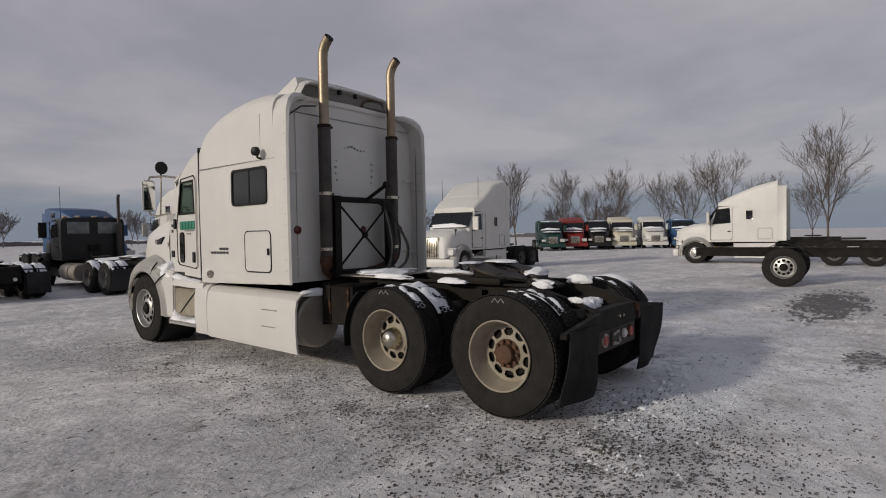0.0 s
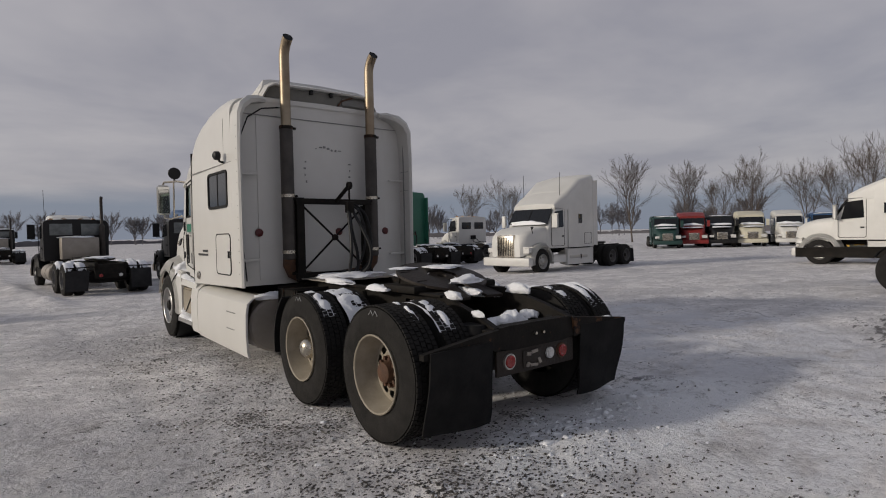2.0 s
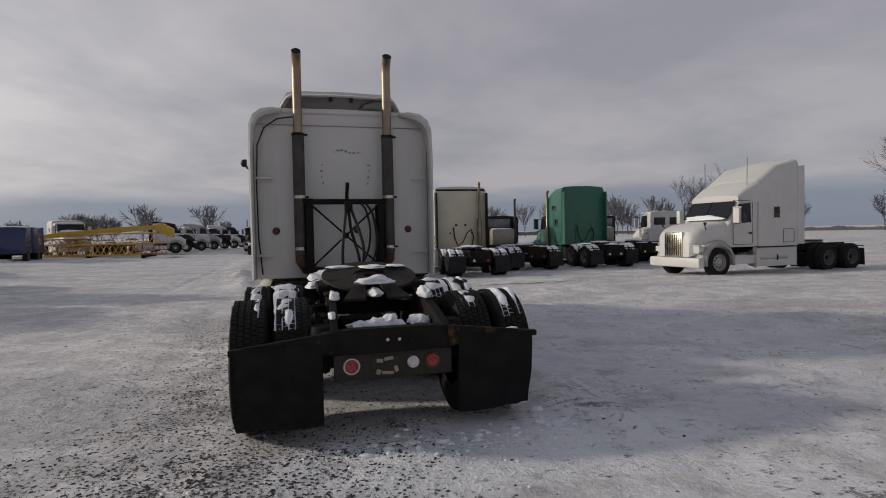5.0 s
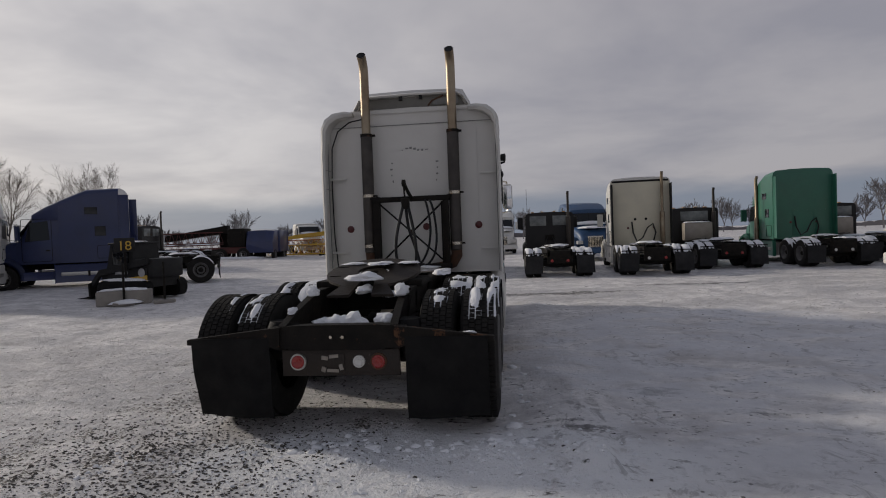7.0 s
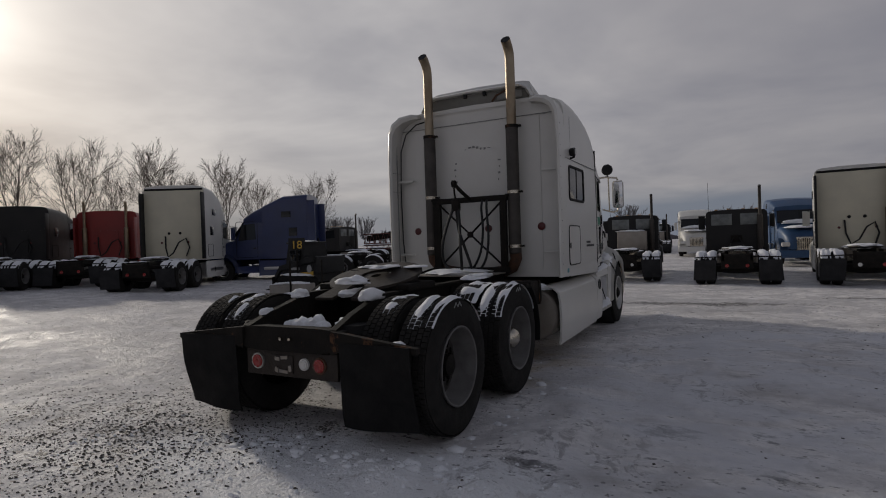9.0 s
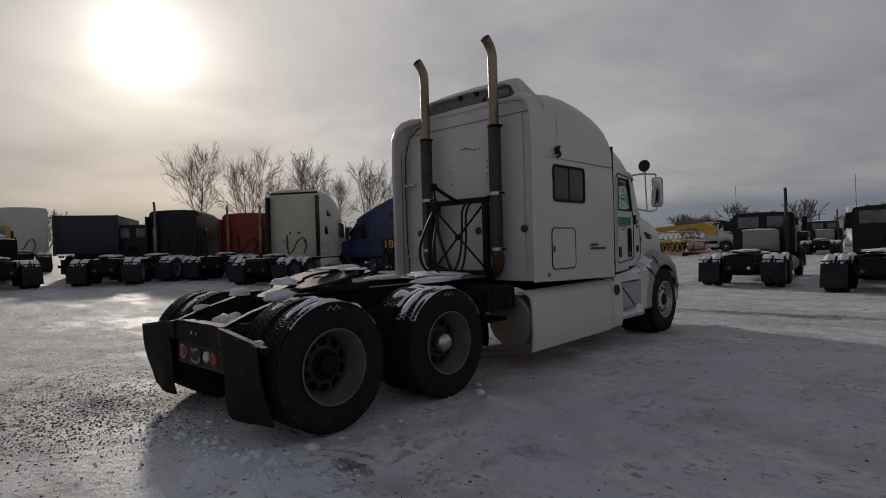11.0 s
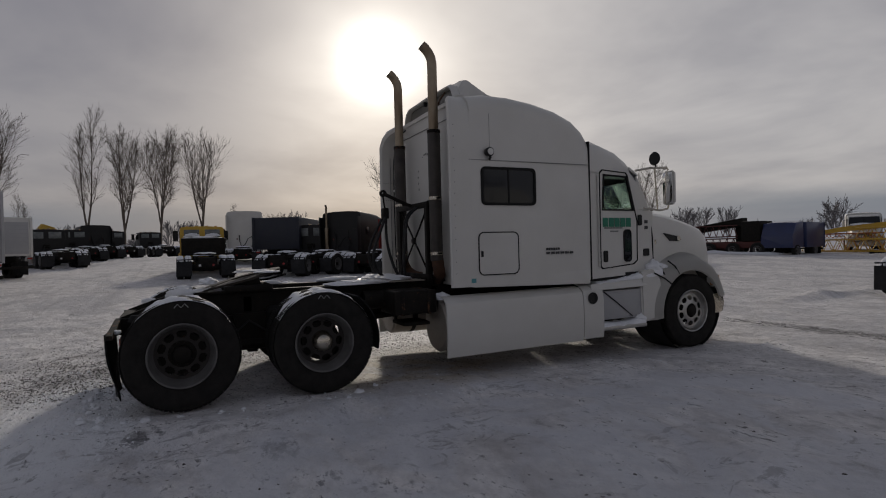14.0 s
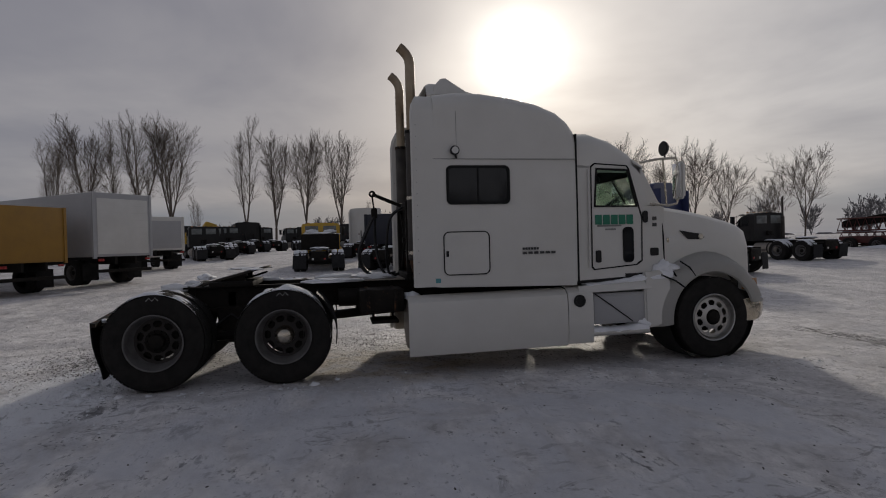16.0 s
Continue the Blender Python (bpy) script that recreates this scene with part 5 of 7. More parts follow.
part("rack_bar", Box(-0.53, 0.53, 2.775, 2.845, 1.96, 2.03, bevel=0.008), STEEL, rack)
part("rack_bar", Box(-0.53, 0.53, 2.775, 2.845, 1.04, 1.12, bevel=0.008), STEEL, rack)
for a in (-1, 1):
    part("rack_brace", Tube([(-0.44 * a, 2.82, 1.14), (0.44 * a, 2.82, 1.95)], 0.013, 6), STEEL, rack)
part("brace_boss", Lathe([(-0.03, 0.0), (-0.03, 0.036), (0.0, 0.042), (0.015, 0.03)], (0.0, 2.82, 1.545), 16, "y"), STEEL, rack)
part("hose_arm", Tube([(0.02, 2.82, 1.99), (0.0, 2.6, 2.08), (-0.01, 2.4, 2.17)], 0.024, 8), STEEL, rack)
part("arm_eye", Lathe([(-0.02, 0.02), (-0.02, 0.045), (0.02, 0.045), (0.02, 0.02)], (-0.01, 2.4, 2.17), 14), STEEL, rack)
part("chain", Tube([(-0.01, 2.4, 2.14), (-0.01, 2.41, 2.05), (0, 2.42, 1.97)], 0.012, 6), STEEL, rack)
part("hose_clamp", Box(-0.05, 0.05, 2.38, 2.46, 1.84, 1.98, bevel=0.015), STEEL, rack)
HOSES = (
    ((-0.03, 2.41, 1.88), (-0.07, 2.3, 1.66), (-0.1, 2.22, 1.42), (-0.1, 2.26, 1.2), (-0.04, 2.42, 1.09), (0.04, 2.68, 1.12)),
    ((0.03, 2.42, 1.88), (0.1, 2.3, 1.64), (0.15, 2.2, 1.4), (0.14, 2.24, 1.19), (0.06, 2.4, 1.08), (-0.04, 2.6, 1.08)),
    ((0.0, 2.43, 1.86), (0.03, 2.42, 1.6), (0.1, 2.44, 1.36), (0.14, 2.5, 1.16), (0.1, 2.6, 1.07), (0.02, 2.72, 1.1)),
    ((0.2, 2.77, 1.97), (0.25, 2.62, 1.86), (0.29, 2.56, 1.6), (0.25, 2.56, 1.32), (0.13, 2.58, 1.12), (-0.02, 2.66, 1.08)),
    ((0.26, 2.77, 1.97), (0.33, 2.6, 1.82), (0.37, 2.54, 1.5), (0.33, 2.54, 1.24), (0.2, 2.6, 1.08)),
)
for k, line in enumerate(HOSES):
    pts = [Vector(p) for p in line]
    smooth_line = []
    for i in range(len(pts) - 1):
        a, b, c, d = pts[max(i - 1, 0)], pts[i], pts[i + 1], pts[min(i + 2, len(pts) - 1)]
        for q in (0.0, 0.25, 0.5, 0.75):
            smooth_line.append(tuple(0.5 * (2 * b + (c - a) * q + (2 * a - 5 * b + 4 * c - d) * q * q + (3 * b - a - 3 * c + d) * q ** 3)))
    part("air_hose", Tube([*smooth_line, line[-1]], 0.019 if k < 3 else 0.015, 8), DARK, rack)
part("deck_plate", Box(-0.5, 0.5, 2.1, 2.75, 1.045, 1.06, bevel=0.004), TANK, truck)
part("battery_step", Box(0.5, 0.9, 2.3, 2.62, 0.56, 0.6, bevel=0.008), STEEL, truck)
for y in (2.34, 2.58):
    part("step_leg", Box(0.5, 0.53, y - 0.015, y + 0.015, 0.58, 0.82), STEEL, truck)
for s in (-1, 1):
    case = part("battery_box", Box(s * 0.47, s * (0.98 if s > 0 else 0.8), 2.16, 2.68, 0.7 if s > 0 else 0.52, 0.97, bevel=0.025), STEEL, truck)
    for y in (2.26, 2.58):
        part("box_band", Box(s * 0.46, s * (0.99 if s > 0 else 0.81), y - 0.02, y + 0.02, 0.695 if s > 0 else 0.515, 0.976, bevel=0.004), RUSTSTEEL, case)
part("air_tank", Tube([(0.55, 1.92, 0.86), (0.55, 2.3, 0.86)], 0.11, 18), STEEL, truck)

# snow drifted along the sills up to the hood, and along the steps
def drift(label, y0, y1, x0, x1, base, height, s, seed):
    """A bank of snow lying against a side: steep at the back, rounded at the front, its top uneven."""
    rows = []
    for i in range(29):
        q = i / 28
        y = y0 + (y1 - y0) * q
        zb = base(y)
        h = height(q) * (1 + 0.5 * noise.noise(Vector((y * 4.2, seed, s)))) + 0.012 * noise.noise(Vector((y * 17, seed, 3.0))) + 0.014
        out = x1 + 0.018 * noise.noise(Vector((y * 9, seed, 7.0)))
        w = out - x0
        rows.append([(s * x0, y, zb - 0.01), (s * out, y, zb - 0.01), (s * (out + 0.006), y, zb + 0.3 * h), (s * (out - 0.16 * w), y, zb + 0.68 * h), (s * (out - 0.45 * w), y, zb + 0.92 * h), (s * x0, y, zb + h)])
    single("snow_drift", Loft(rows), SNOW, label, "snow", "snow on the tractor")


for s in (-1, 1):
    drift("bank of snow drifted along the sill up to the hood", 4.9, 6.06, 0.98, 1.15, lambda y: 0.915 + 0.06 * (y - 4.78), lambda q: 0.015 + 0.2 * max(0.0, q - 0.35) ** 1.3 + 0.06 * max(0.0, q - 0.75), s, 2.0)
    drift("thick strip of snow lying along the step", 4.95, 5.69, 1.0, 1.19, lambda y: 0.355, lambda q: 0.03 + 0.12 * abs(q - 0.45) ** 2, s, 5.0)

# chalk letters on two tyres
for y in (0.0, 1.32):
    for s in (-1, 1):
        pts = [(y - 0.06 + 0.03 * k, 0.965 + (0.035 if k % 2 else 0)) for k in range(5)]
        part("chalk_mark", Tube([(s * 1.187, a, b) for a, b in pts], 0.004, 5), CHALK, truck)

# snow lying on the truck
def snow_cap(name, y0, x0, x1, a0, a1, r, seed, lab="strip of snow lying on a tyre"):
    """Snow on the top of a tyre: an uneven strip following its round."""
    bm = bmesh.new()
    rows = []
    steps, across = 22, 7
    for i in range(steps + 1):
        a = radians(a0 + (a1 - a0) * i / steps)
        row = []
        for j in range(across + 1):
            u = j / across
            edge = min(1, 3.2 * min(u, 1 - u) + 0.0) * min(1, 4.5 * min(i / steps, 1 - i / steps))
            wob = noise.noise(Vector((i * 0.33, u * 2.1, seed)))
            h = max(-0.014, edge * (0.013 + 0.034 * wob) - 0.007)
            x = x0 + (x1 - x0) * (u + 0.08 * wob)
            row.append(bm.verts.new((x, y0 + (r + h) * math.cos(a), 0.515 + (r + h) * math.sin(a))))
        rows.append(row)
    for a, b in zip(rows, rows[1:]):
        for j in range(across):
            bm.faces.new((a[j], a[j + 1], b[j + 1], b[j]))
    return single(name, bm, SNOW, lab, "snow", "snow on the tractor")


for k, (y0, x0, x1, a0, a1) in enumerate(((0.0, -0.7, -0.86, 78, 140), (0.0, -0.96, -1.02, 80, 125), (1.32, -0.66, -0.9, 72, 150), (1.32, -1.0, -1.12, 70, 140), (0.0, 0.96, 1.07, 38, 140), (0.0, 1.1, 1.18, 34, 138), (0.0, 0.66, 0.8, 50, 126), (1.32, 0.93, 1.05, 30, 150), (1.32, 1.08, 1.18, 26, 150), (1.32, 0.66, 0.9, 50, 135))):
    snow_cap("snow_strip", y0, x0, x1, a0, a1, 0.522, k * 3.1)
for k, (c, s) in enumerate((((-0.08, -0.26, 0.81), (0.1, 0.1, 0.07)), ((0.03, -0.25, 0.81), (0.08, 0.08, 0.09)), ((0.11, -0.27, 0.81), (0.06, 0.07, 0.04)), ((-0.22, -0.24, 0.81), (0.09, 0.07, 0.05)), ((0.0, 0.28, 1.13), (0.16, 0.1, 0.05)), ((0.39, 0.02, 1.03), (0.05, 0.16, 0.07)), ((-0.38, 0.02, 1.03), (0.045, 0.1, 0.05)), ((-0.43, -0.33, 0.92), (0.03, 0.07, 0.04)), ((-0.5, 1.0, 1.05), (0.08, 0.2, 0.04)), ((0.22, 0.28, 0.98), (0.12, 0.12, 0.03)), ((0.0, 0.3, 1.02), (0.07, 0.2, 0.05)), ((0.0, 2.4, 1.08), (0.42, 0.28, 0.05)), ((0.5, 1.9, 1.06), (0.1, 0.35, 0.04)), ((-0.45, 1.9, 1.06), (0.09, 0.3, 0.04)), ((0.05, 0.75, 1.235), (0.12, 0.2, 0.02)), ((-0.25, 0.95, 1.23), (0.14, 0.12, 0.015)), ((0.3, 0.9, 1.23), (0.1, 0.14, 0.015)), ((0.3, -0.2, 0.83), (0.1, 0.08, 0.05)), ((0.98, -0.53, 0.76), (0.06, 0.03, 0.025)))):
    bm = bmesh.new()
    lump(bm, c, s, k, 0.5, 3, 0.4)
    single("snow_patch", bm, SNOW, "small heap of snow lying on the chassis", "snow", "snow on the tractor")
for s in (-1, 1):
    for k, (y, z, dy, dz) in enumerate(((5.98, 1.06, 0.12, 0.12), (5.68, 0.42, 0.1, 0.09), (6.08, 1.1, 0.1, 0.06))):
        bm = bmesh.new()
        lump(bm, (s * 1.06, y, z), (0.1, dy, dz), k + 9 * s, 0.55, 3, 0.4)
        single("snow_patch", bm, SNOW, "small heap of snow lying on the steps and fender", "snow", "snow on the tractor")
    bm = bmesh.new()
    lump(bm, (s * 0.84, 2.78, 0.86), (0.22, 0.1, 0.06), 4 * s, 0.4, 3, 0.3)
    single("snow_patch", bm, SNOW, "small heap of snow lying on the fuel tank", "snow", "snow on the tractor")


# ---- parked vehicles round the yard ----
def heading(az):
    """The turn about z, in degrees, of a thing that faces az degrees clockwise from +y."""
    return -az


def snow_arc_mesh(seed):
    """Snow over a pair of tyres: one ragged cap on each, draped down behind."""
    bm = bmesh.new()
    for tyre in (0, 1):
        rows = []
        for j in range(9):
            u = j / 8
            wob = noise.noise(Vector((u * 2.6 + tyre * 5, seed * 3.3, 0.4)))
            fall = noise.noise(Vector((u * 5.2 + tyre * 7, seed * 1.7, 2.4)))
            a0, a1 = radians(62 - 26 * wob), radians(142 + 34 * fall)
            row = []
            for i in range(13):
                v = i / 12
                a = a0 + (a1 - a0) * v
                h = 0.004 + 0.05 * (math.sin(math.pi * u) * math.sin(math.pi * v)) ** 0.5 * (1 + 0.6 * wob) + 0.012 * noise.noise(Vector((i * 0.6, u * 4, seed)))
                row.append(bm.verts.new((-0.02 - 0.32 * tyre - 0.26 * u, (0.505 + h) * math.cos(a), (0.505 + h) * math.sin(a))))
            rows.append(row)
        for a, b in zip(rows, rows[1:]):
            for i in range(12):
                bm.faces.new((a[i], a[i + 1], b[i + 1], b[i]))
    return finish("snow_strip", bm, SNOW)


SNOW_ARCS = [snow_arc_mesh(k) for k in range(5)]
seeds = iter(range(1000))


def snow_on(m, centre, size, what="vehicle"):
    bm = bmesh.new()
    k = next(seeds)
    lump(bm, (0, 0, 0), size, k, 0.5, 3, 0.35)
    ob = single("snow_patch", bm, SNOW, "patch of settled snow lying on a parked " + what, "snow", "snow on parked vehicles")
    ob.matrix_basis = m @ pose(*centre)
    return ob


def cab_section(y, top, half, bottom, r=0.14, crown=0.04):
    return body_section(y, top, half, bottom, r, crown, 4)


def tractor(name, label, m, paint, sleeper=0.0, tall=0.0, wb=5.9, stacks=(), square=False, rear_paint=None, box=False, snow=True, roof_snow=False, rims=None, flaps=True, hood_snow=False, category="truck", windows=2, rake=0.7, blunt=False, side_stack=False):
    """A parked conventional tractor, facing +y, its rear axle over the origin. sleeper: length of its sleeper; tall: height of the roof over it."""
    t = thing(name, label, category, "parked tractors", m=m)
    for s in (-1, 1):
        part("frame_rail", Box(s * 0.36, s * 0.44, -0.7, wb + 0.7, 0.78, 1.02, bevel=0.008), STEEL, t)
        for y in (0.0, 1.32):
            wheel(t, s * 1.21, y, 0.5, "dark", True, rims or RIM_FAR, TYRE_FAR, 0.5)
        wheel(t, s * 1.1, wb, 0.5, "alloy", False, RIM_ALLOY if blunt else RIM_FAR, TYRE_FAR, 0.5)
        tank = part("fuel_tank", Lathe([(0.0, 0.0), (0.0, 0.28), (0.03, 0.31), (1.4, 0.31), (1.43, 0.28), (1.43, 0.0)], (s * 0.86, wb - 3.2, 0.6), 20, "y"), ALLOY if not square else TANK, t)
        part("tank_strap", Lathe([(0.5, 0.316), (0.58, 0.316)], (s * 0.86, wb - 3.2, 0.6), 20, "y"), STEEL, tank)
        if flaps:
            bm = Box(s * 0.58, s * 1.2, -0.66, -0.645, 0.16, 0.8, bevel=0.004)
            lean = rng.uniform(-0.1, 0.16)
            for v in bm.verts:
                v.co.y += lean * (0.8 - v.co.z) + 0.02 * math.sin(v.co.x * 6)
                v.co.x += s * 0.06 * (0.8 - v.co.z) * rng.uniform(0.8, 1.2)
            part("mud_flap", bm, DUSTFLAP, t)
            part("flap_hanger", Tube([(s * 0.4, -0.64, 0.9), (s * 1.2, -0.64, 0.88)], 0.02, 6), STEEL, t)
        part("tail_lamp", Lathe([(0.0, 0.0), (-0.015, 0.04), (0.0, 0.055)], (s * 0.28, -0.71, 0.62), 12, "y"), LAMPRED if rng.random() < 0.6 else LAMPWHITE, t)
    part("tail_crossmember", Box(-0.44, 0.44, -0.7, -0.6, 0.52, 0.98, bevel=0.02), STEEL, t)
    part("axle", Tube([(-0.9, 0, 0.5), (-0.2, 0, 0.5), (0.2, 0, 0.5), (0.9, 0, 0.5)], [0.08, 0.16, 0.16, 0.08], 8), STEEL, t)
    part("axle", Tube([(-0.9, 1.32, 0.5), (-0.2, 1.32, 0.5), (0.2, 1.32, 0.5), (0.9, 1.32, 0.5)], [0.08, 0.16, 0.16, 0.08], 8), STEEL, t)
    part("fifth_wheel", Lathe([(1.1, 0.0), (1.12, 0.1), (1.14, 0.44), (1.1, 0.46), (1.06, 0.4), (1.06, 0.0)], (0, 0.68, 0), 20, "z"), GREASY, t)
    c1 = wb - 0.55
    c0 = c1 - 1.25
    w = 1.05 if square else 1.08
    roof = 2.55 if square else 2.75
    cab = part("cab", Loft([cab_section(c0, roof, w, 1.0), cab_section(c1 - 0.75, roof + 0.02, w, 1.0), cab_section(c1 - 0.45, roof - 0.1, w - 0.02, 1.0), cab_section(c1, 1.95, w - 0.06, 1.0), cab_section(c1 + 0.12, 1.75, w - 0.1, 1.0)]), paint, t)
    bm = Loft([[(-w * 0.86, c1 - 0.4, roof - 0.18), (w * 0.86, c1 - 0.4, roof - 0.18), (w * 0.9, c1 + 0.01, 1.98), (-w * 0.9, c1 + 0.01, 1.98)], [(-w * 0.86, c1 - 0.36, roof - 0.16), (w * 0.86, c1 - 0.36, roof - 0.16), (w * 0.9, c1 + 0.05, 2.0), (-w * 0.9, c1 + 0.05, 2.0)]])
    for v in bm.verts:
        v.co.y += 0.02
    ws = part("windshield", bm, TINT, cab)
    part("windshield_post", Tube([(0, c1 - 0.34, roof - 0.16), (0, c1 + 0.075, 1.99)], 0.02, 6), GASKET, ws)
    for s in (-1, 1):
        out = [(c0 + 0.32, 1.85), (c1 - 0.18, 1.8), (c1 - 0.34, roof - 0.28), (c0 + 0.36, roof - 0.22)]
        part("side_window", Loft([[(s * (w - 0.02), y, z) for y, z in out], [(s * (w + 0.012), y, z) for y, z in out]]), TINT, cab)
        part("door_seam", Ring(rounded(c0 + 0.25, c1 - 0.08, 1.08, roof - 0.14, 0.08), rounded(c0 + 0.265, c1 - 0.095, 1.095, roof - 0.155, 0.07), s * (w - 0.01), s * (w + 0.009)), GASKET, cab)
        part("door_handle", Box(s * w, s * (w + 0.025), c0 + 0.32, c0 + 0.44, 1.45, 1.5, bevel=0.006), DARK, cab)
        mir = part("mirror", Box(s * (w + 0.12), s * (w + 0.3), c1 - 0.08, c1 + 0.02, 1.85, 2.35, bevel=0.03), paint if not square else DARK, t)
        part("mirror_arm", Tube([(s * w, c1 - 0.2, 2.35), (s * (w + 0.2), c1 - 0.05, 2.38), (s * (w + 0.2), c1 - 0.05, 1.8), (s * w, c1 - 0.1, 1.8)], 0.012, 6), DARK, mir)
        part("step", Box(s * 0.8, s * 1.12, c0 + 0.1, c1 - 0.1, 0.42, 0.72, bevel=0.03), paint if not square else STEEL, t)
    if not sleeper:
        for k in range(windows):
            x = (k - (windows - 1) / 2) * (1.0 if windows == 2 else 0)
            hw = 0.36 if windows == 2 else 0.6
            # square cabs get the pane with see-through daylight painted in
            part("rear_window", Box(x - hw, x + hw, c0 - 0.012, c0 + 0.02, 1.95, 2.38, bevel=0.01), PALEGLASS if square else TINT, cab)
        part("visor", Box(-w + 0.05, w - 0.05, c1 - 0.52, c1 - 0.2, roof - 0.12, roof - 0.06, bevel=0.02), paint, cab)
        for s in stacks[:1]:
            part("aerial", Tube([(-s * 0.95, c0 + 0.3, roof - 0.3), (-s * 0.97, c0 + 0.28, roof + 1.1)], 0.009, 4), DARK, cab)
        for k in (-0.7, -0.25, 0.25, 0.7):
            part("roof_lamp", Box(k - 0.06, k + 0.06, c1 - 0.6, c1 - 0.48, roof - 0.01, roof + 0.05, bevel=0.012), LAMPAMBER, cab)
        part("rear_seat", Box(-0.75, 0.75, c0 + 0.02, c0 + 0.05, 1.2, 1.3, bevel=0.01), GASKET, cab)
        part("coupling_rack", Box(-0.2, 0.2, c0 - 0.08, c0 - 0.01, 1.3, 1.55, bevel=0.02), STEEL, cab)
        for k in (-0.1, 0.1):
            part("air_hose", Tube([(k, c0 - 0.06, 1.45), (k * 2.2, c0 - 0.35, 1.15), (k * 3, c0 - 0.7, 1.1), (k, c0 - 1.2, 1.14)], 0.022, 6), DARK, t)
        for k in (-1, 1):
            part("roof_horn", Tube([(k * 0.3, c0 + 0.5, roof + 0.06), (k * 0.3, c0 + 1.0, roof + 0.06)], 0.025, 6), CHROME, cab)
    else:
        s0 = c0 - sleeper
        top = max(tall, 2.75)
        hw = 1.16
        slp = part("sleeper", Loft([cab_section(s0, top, hw, 1.0, 0.2), cab_section(s0 + sleeper * 0.55, top * (0.945 if blunt else 0.985), hw, 1.0, 0.2), cab_section(c0 + 0.02, roof + (top - roof) * rake, hw - 0.03, 1.0, 0.2)]), paint, t)
        if top > 3.0:
            part("roof_fairing", Loft([cab_section(c0, roof + (top - roof) * rake, hw - 0.03, roof - 0.2, 0.2), cab_section(c0 + 0.45, roof + (top - roof) * rake * 0.6, w, roof - 0.2, 0.16), cab_section(c0 + 0.85, roof + 0.06, w - 0.06, roof - 0.2, 0.1)]), paint, slp)
        if rear_paint:
            part("rear_panel", Box(-hw + 0.03, hw - 0.03, s0 - 0.012, s0 + 0.01, 1.03, top - 0.16, bevel=0.006), rear_paint, slp)
            part("panel_rib", Box(-0.7, 0.7, s0 - 0.02, s0 - 0.008, top * 0.62, top * 0.62 + 0.03), rear_paint, slp)
            part("roof_gap", Box(-hw + 0.06, hw - 0.06, s0 - 0.02, s0 + 0.01, top - 0.2, top - 0.12, bevel=0.01), GASKET, slp)
            for k in (-0.22, 0.2):
                part("port_cap", Lathe([(-0.02, 0.0), (-0.018, 0.04), (0.0, 0.055)], (k, s0 - 0.012, 2.05), 10, "y"), GASKET, slp)
        else:
            part("panel_rib", Box(-hw + 0.1, hw - 0.1, s0 - 0.015, s0 + 0.01, 2.2, 2.22), paint, slp)
        for s in (-1, 1):
            part("side_fairing", Box(s * (hw - 0.04), s * hw, s0 - 0.32, s0 + 0.03, 1.05, top - 0.3, bevel=0.015), DARK if rear_paint else paint, slp)
            y0, y1, z0, z1 = (s0 + 0.95, s0 + 1.2, 2.0, 2.38) if blunt else (s0 + 0.45, s0 + 0.8, 1.95, 2.3)
            part("sleeper_window", Box(s * (hw - 0.02), s * (hw + 0.014), y0, y1, z0, z1, bevel=0.01), TINT, slp)
            if top > 3.2 and not blunt:
                part("upper_window", Box(s * (hw - 0.02), s * (hw + 0.012), s0 + 0.7, s0 + 1.1, 2.75, 3.0, bevel=0.01), TINT, slp)
            part("hatch", Ring(rounded(s0 + 0.2, s0 + 0.75, 1.12, 1.6, 0.05), rounded(s0 + 0.212, s0 + 0.738, 1.132, 1.588, 0.045), s * (hw - 0.005), s * (hw + 0.012)), GASKET, slp)
            part("chassis_skirt", Box(s * 1.08, s * 1.16, s0 + 0.1, c0 + 0.2, 0.3, 0.95, bevel=0.03), paint, t)
        part("air_hose", Tube([(-0.35, s0 - 0.03, 1.95), (-0.32, s0 - 0.1, 1.5), (-0.2, s0 - 0.2, 1.15), (0.02, s0 - 0.24, 1.3), (0.22, s0 - 0.2, 1.7), (0.45, s0 - 0.1, 1.85), (0.56, s0 - 0.06, 1.5), (0.45, s0 - 0.12, 1.15)], 0.028, 6), DARK, t)
        for x in (-0.42, 0.42):
            part("panel_rib", Box(x - 0.012, x + 0.012, s0 - 0.022, s0 - 0.006, 1.1, 2.15), rear_paint or paint, slp)
        part("reflector", Lathe([(-0.015, 0.0), (0.0, 0.05)], (-0.5, s0 - 0.01, 1.7), 12, "y"), DARKRED, slp)
        part("reflector", Lathe([(-0.015, 0.0), (0.0, 0.05)], (0.5, s0 - 0.01, 1.7), 12, "y"), DARKRED, slp)
    # hood
    if square:
        secs = [(c1, 0.92, 1.86, 0.95), (wb + 0.5, 0.86, 1.76, 0.9), (wb + 0.72, 0.8, 1.68, 0.85), (wb + 0.76, 0.74, 1.5, 0.8)]
    elif blunt:
        secs = [(c1, 0.98, 1.92, 0.95), (wb + 0.2, 0.95, 1.84, 0.9), (wb + 0.6, 0.88, 1.72, 0.8), (wb + 0.84, 0.78, 1.58, 0.74), (wb + 0.93, 0.68, 1.36, 0.7)]
    else:
        secs = [(c1, 0.98, 1.9, 0.95), (wb + 0.1, 0.93, 1.72, 0.9), (wb + 0.55, 0.82, 1.5, 0.8), (wb + 0.8, 0.7, 1.28, 0.75), (wb + 0.86, 0.62, 1.05, 0.72)]
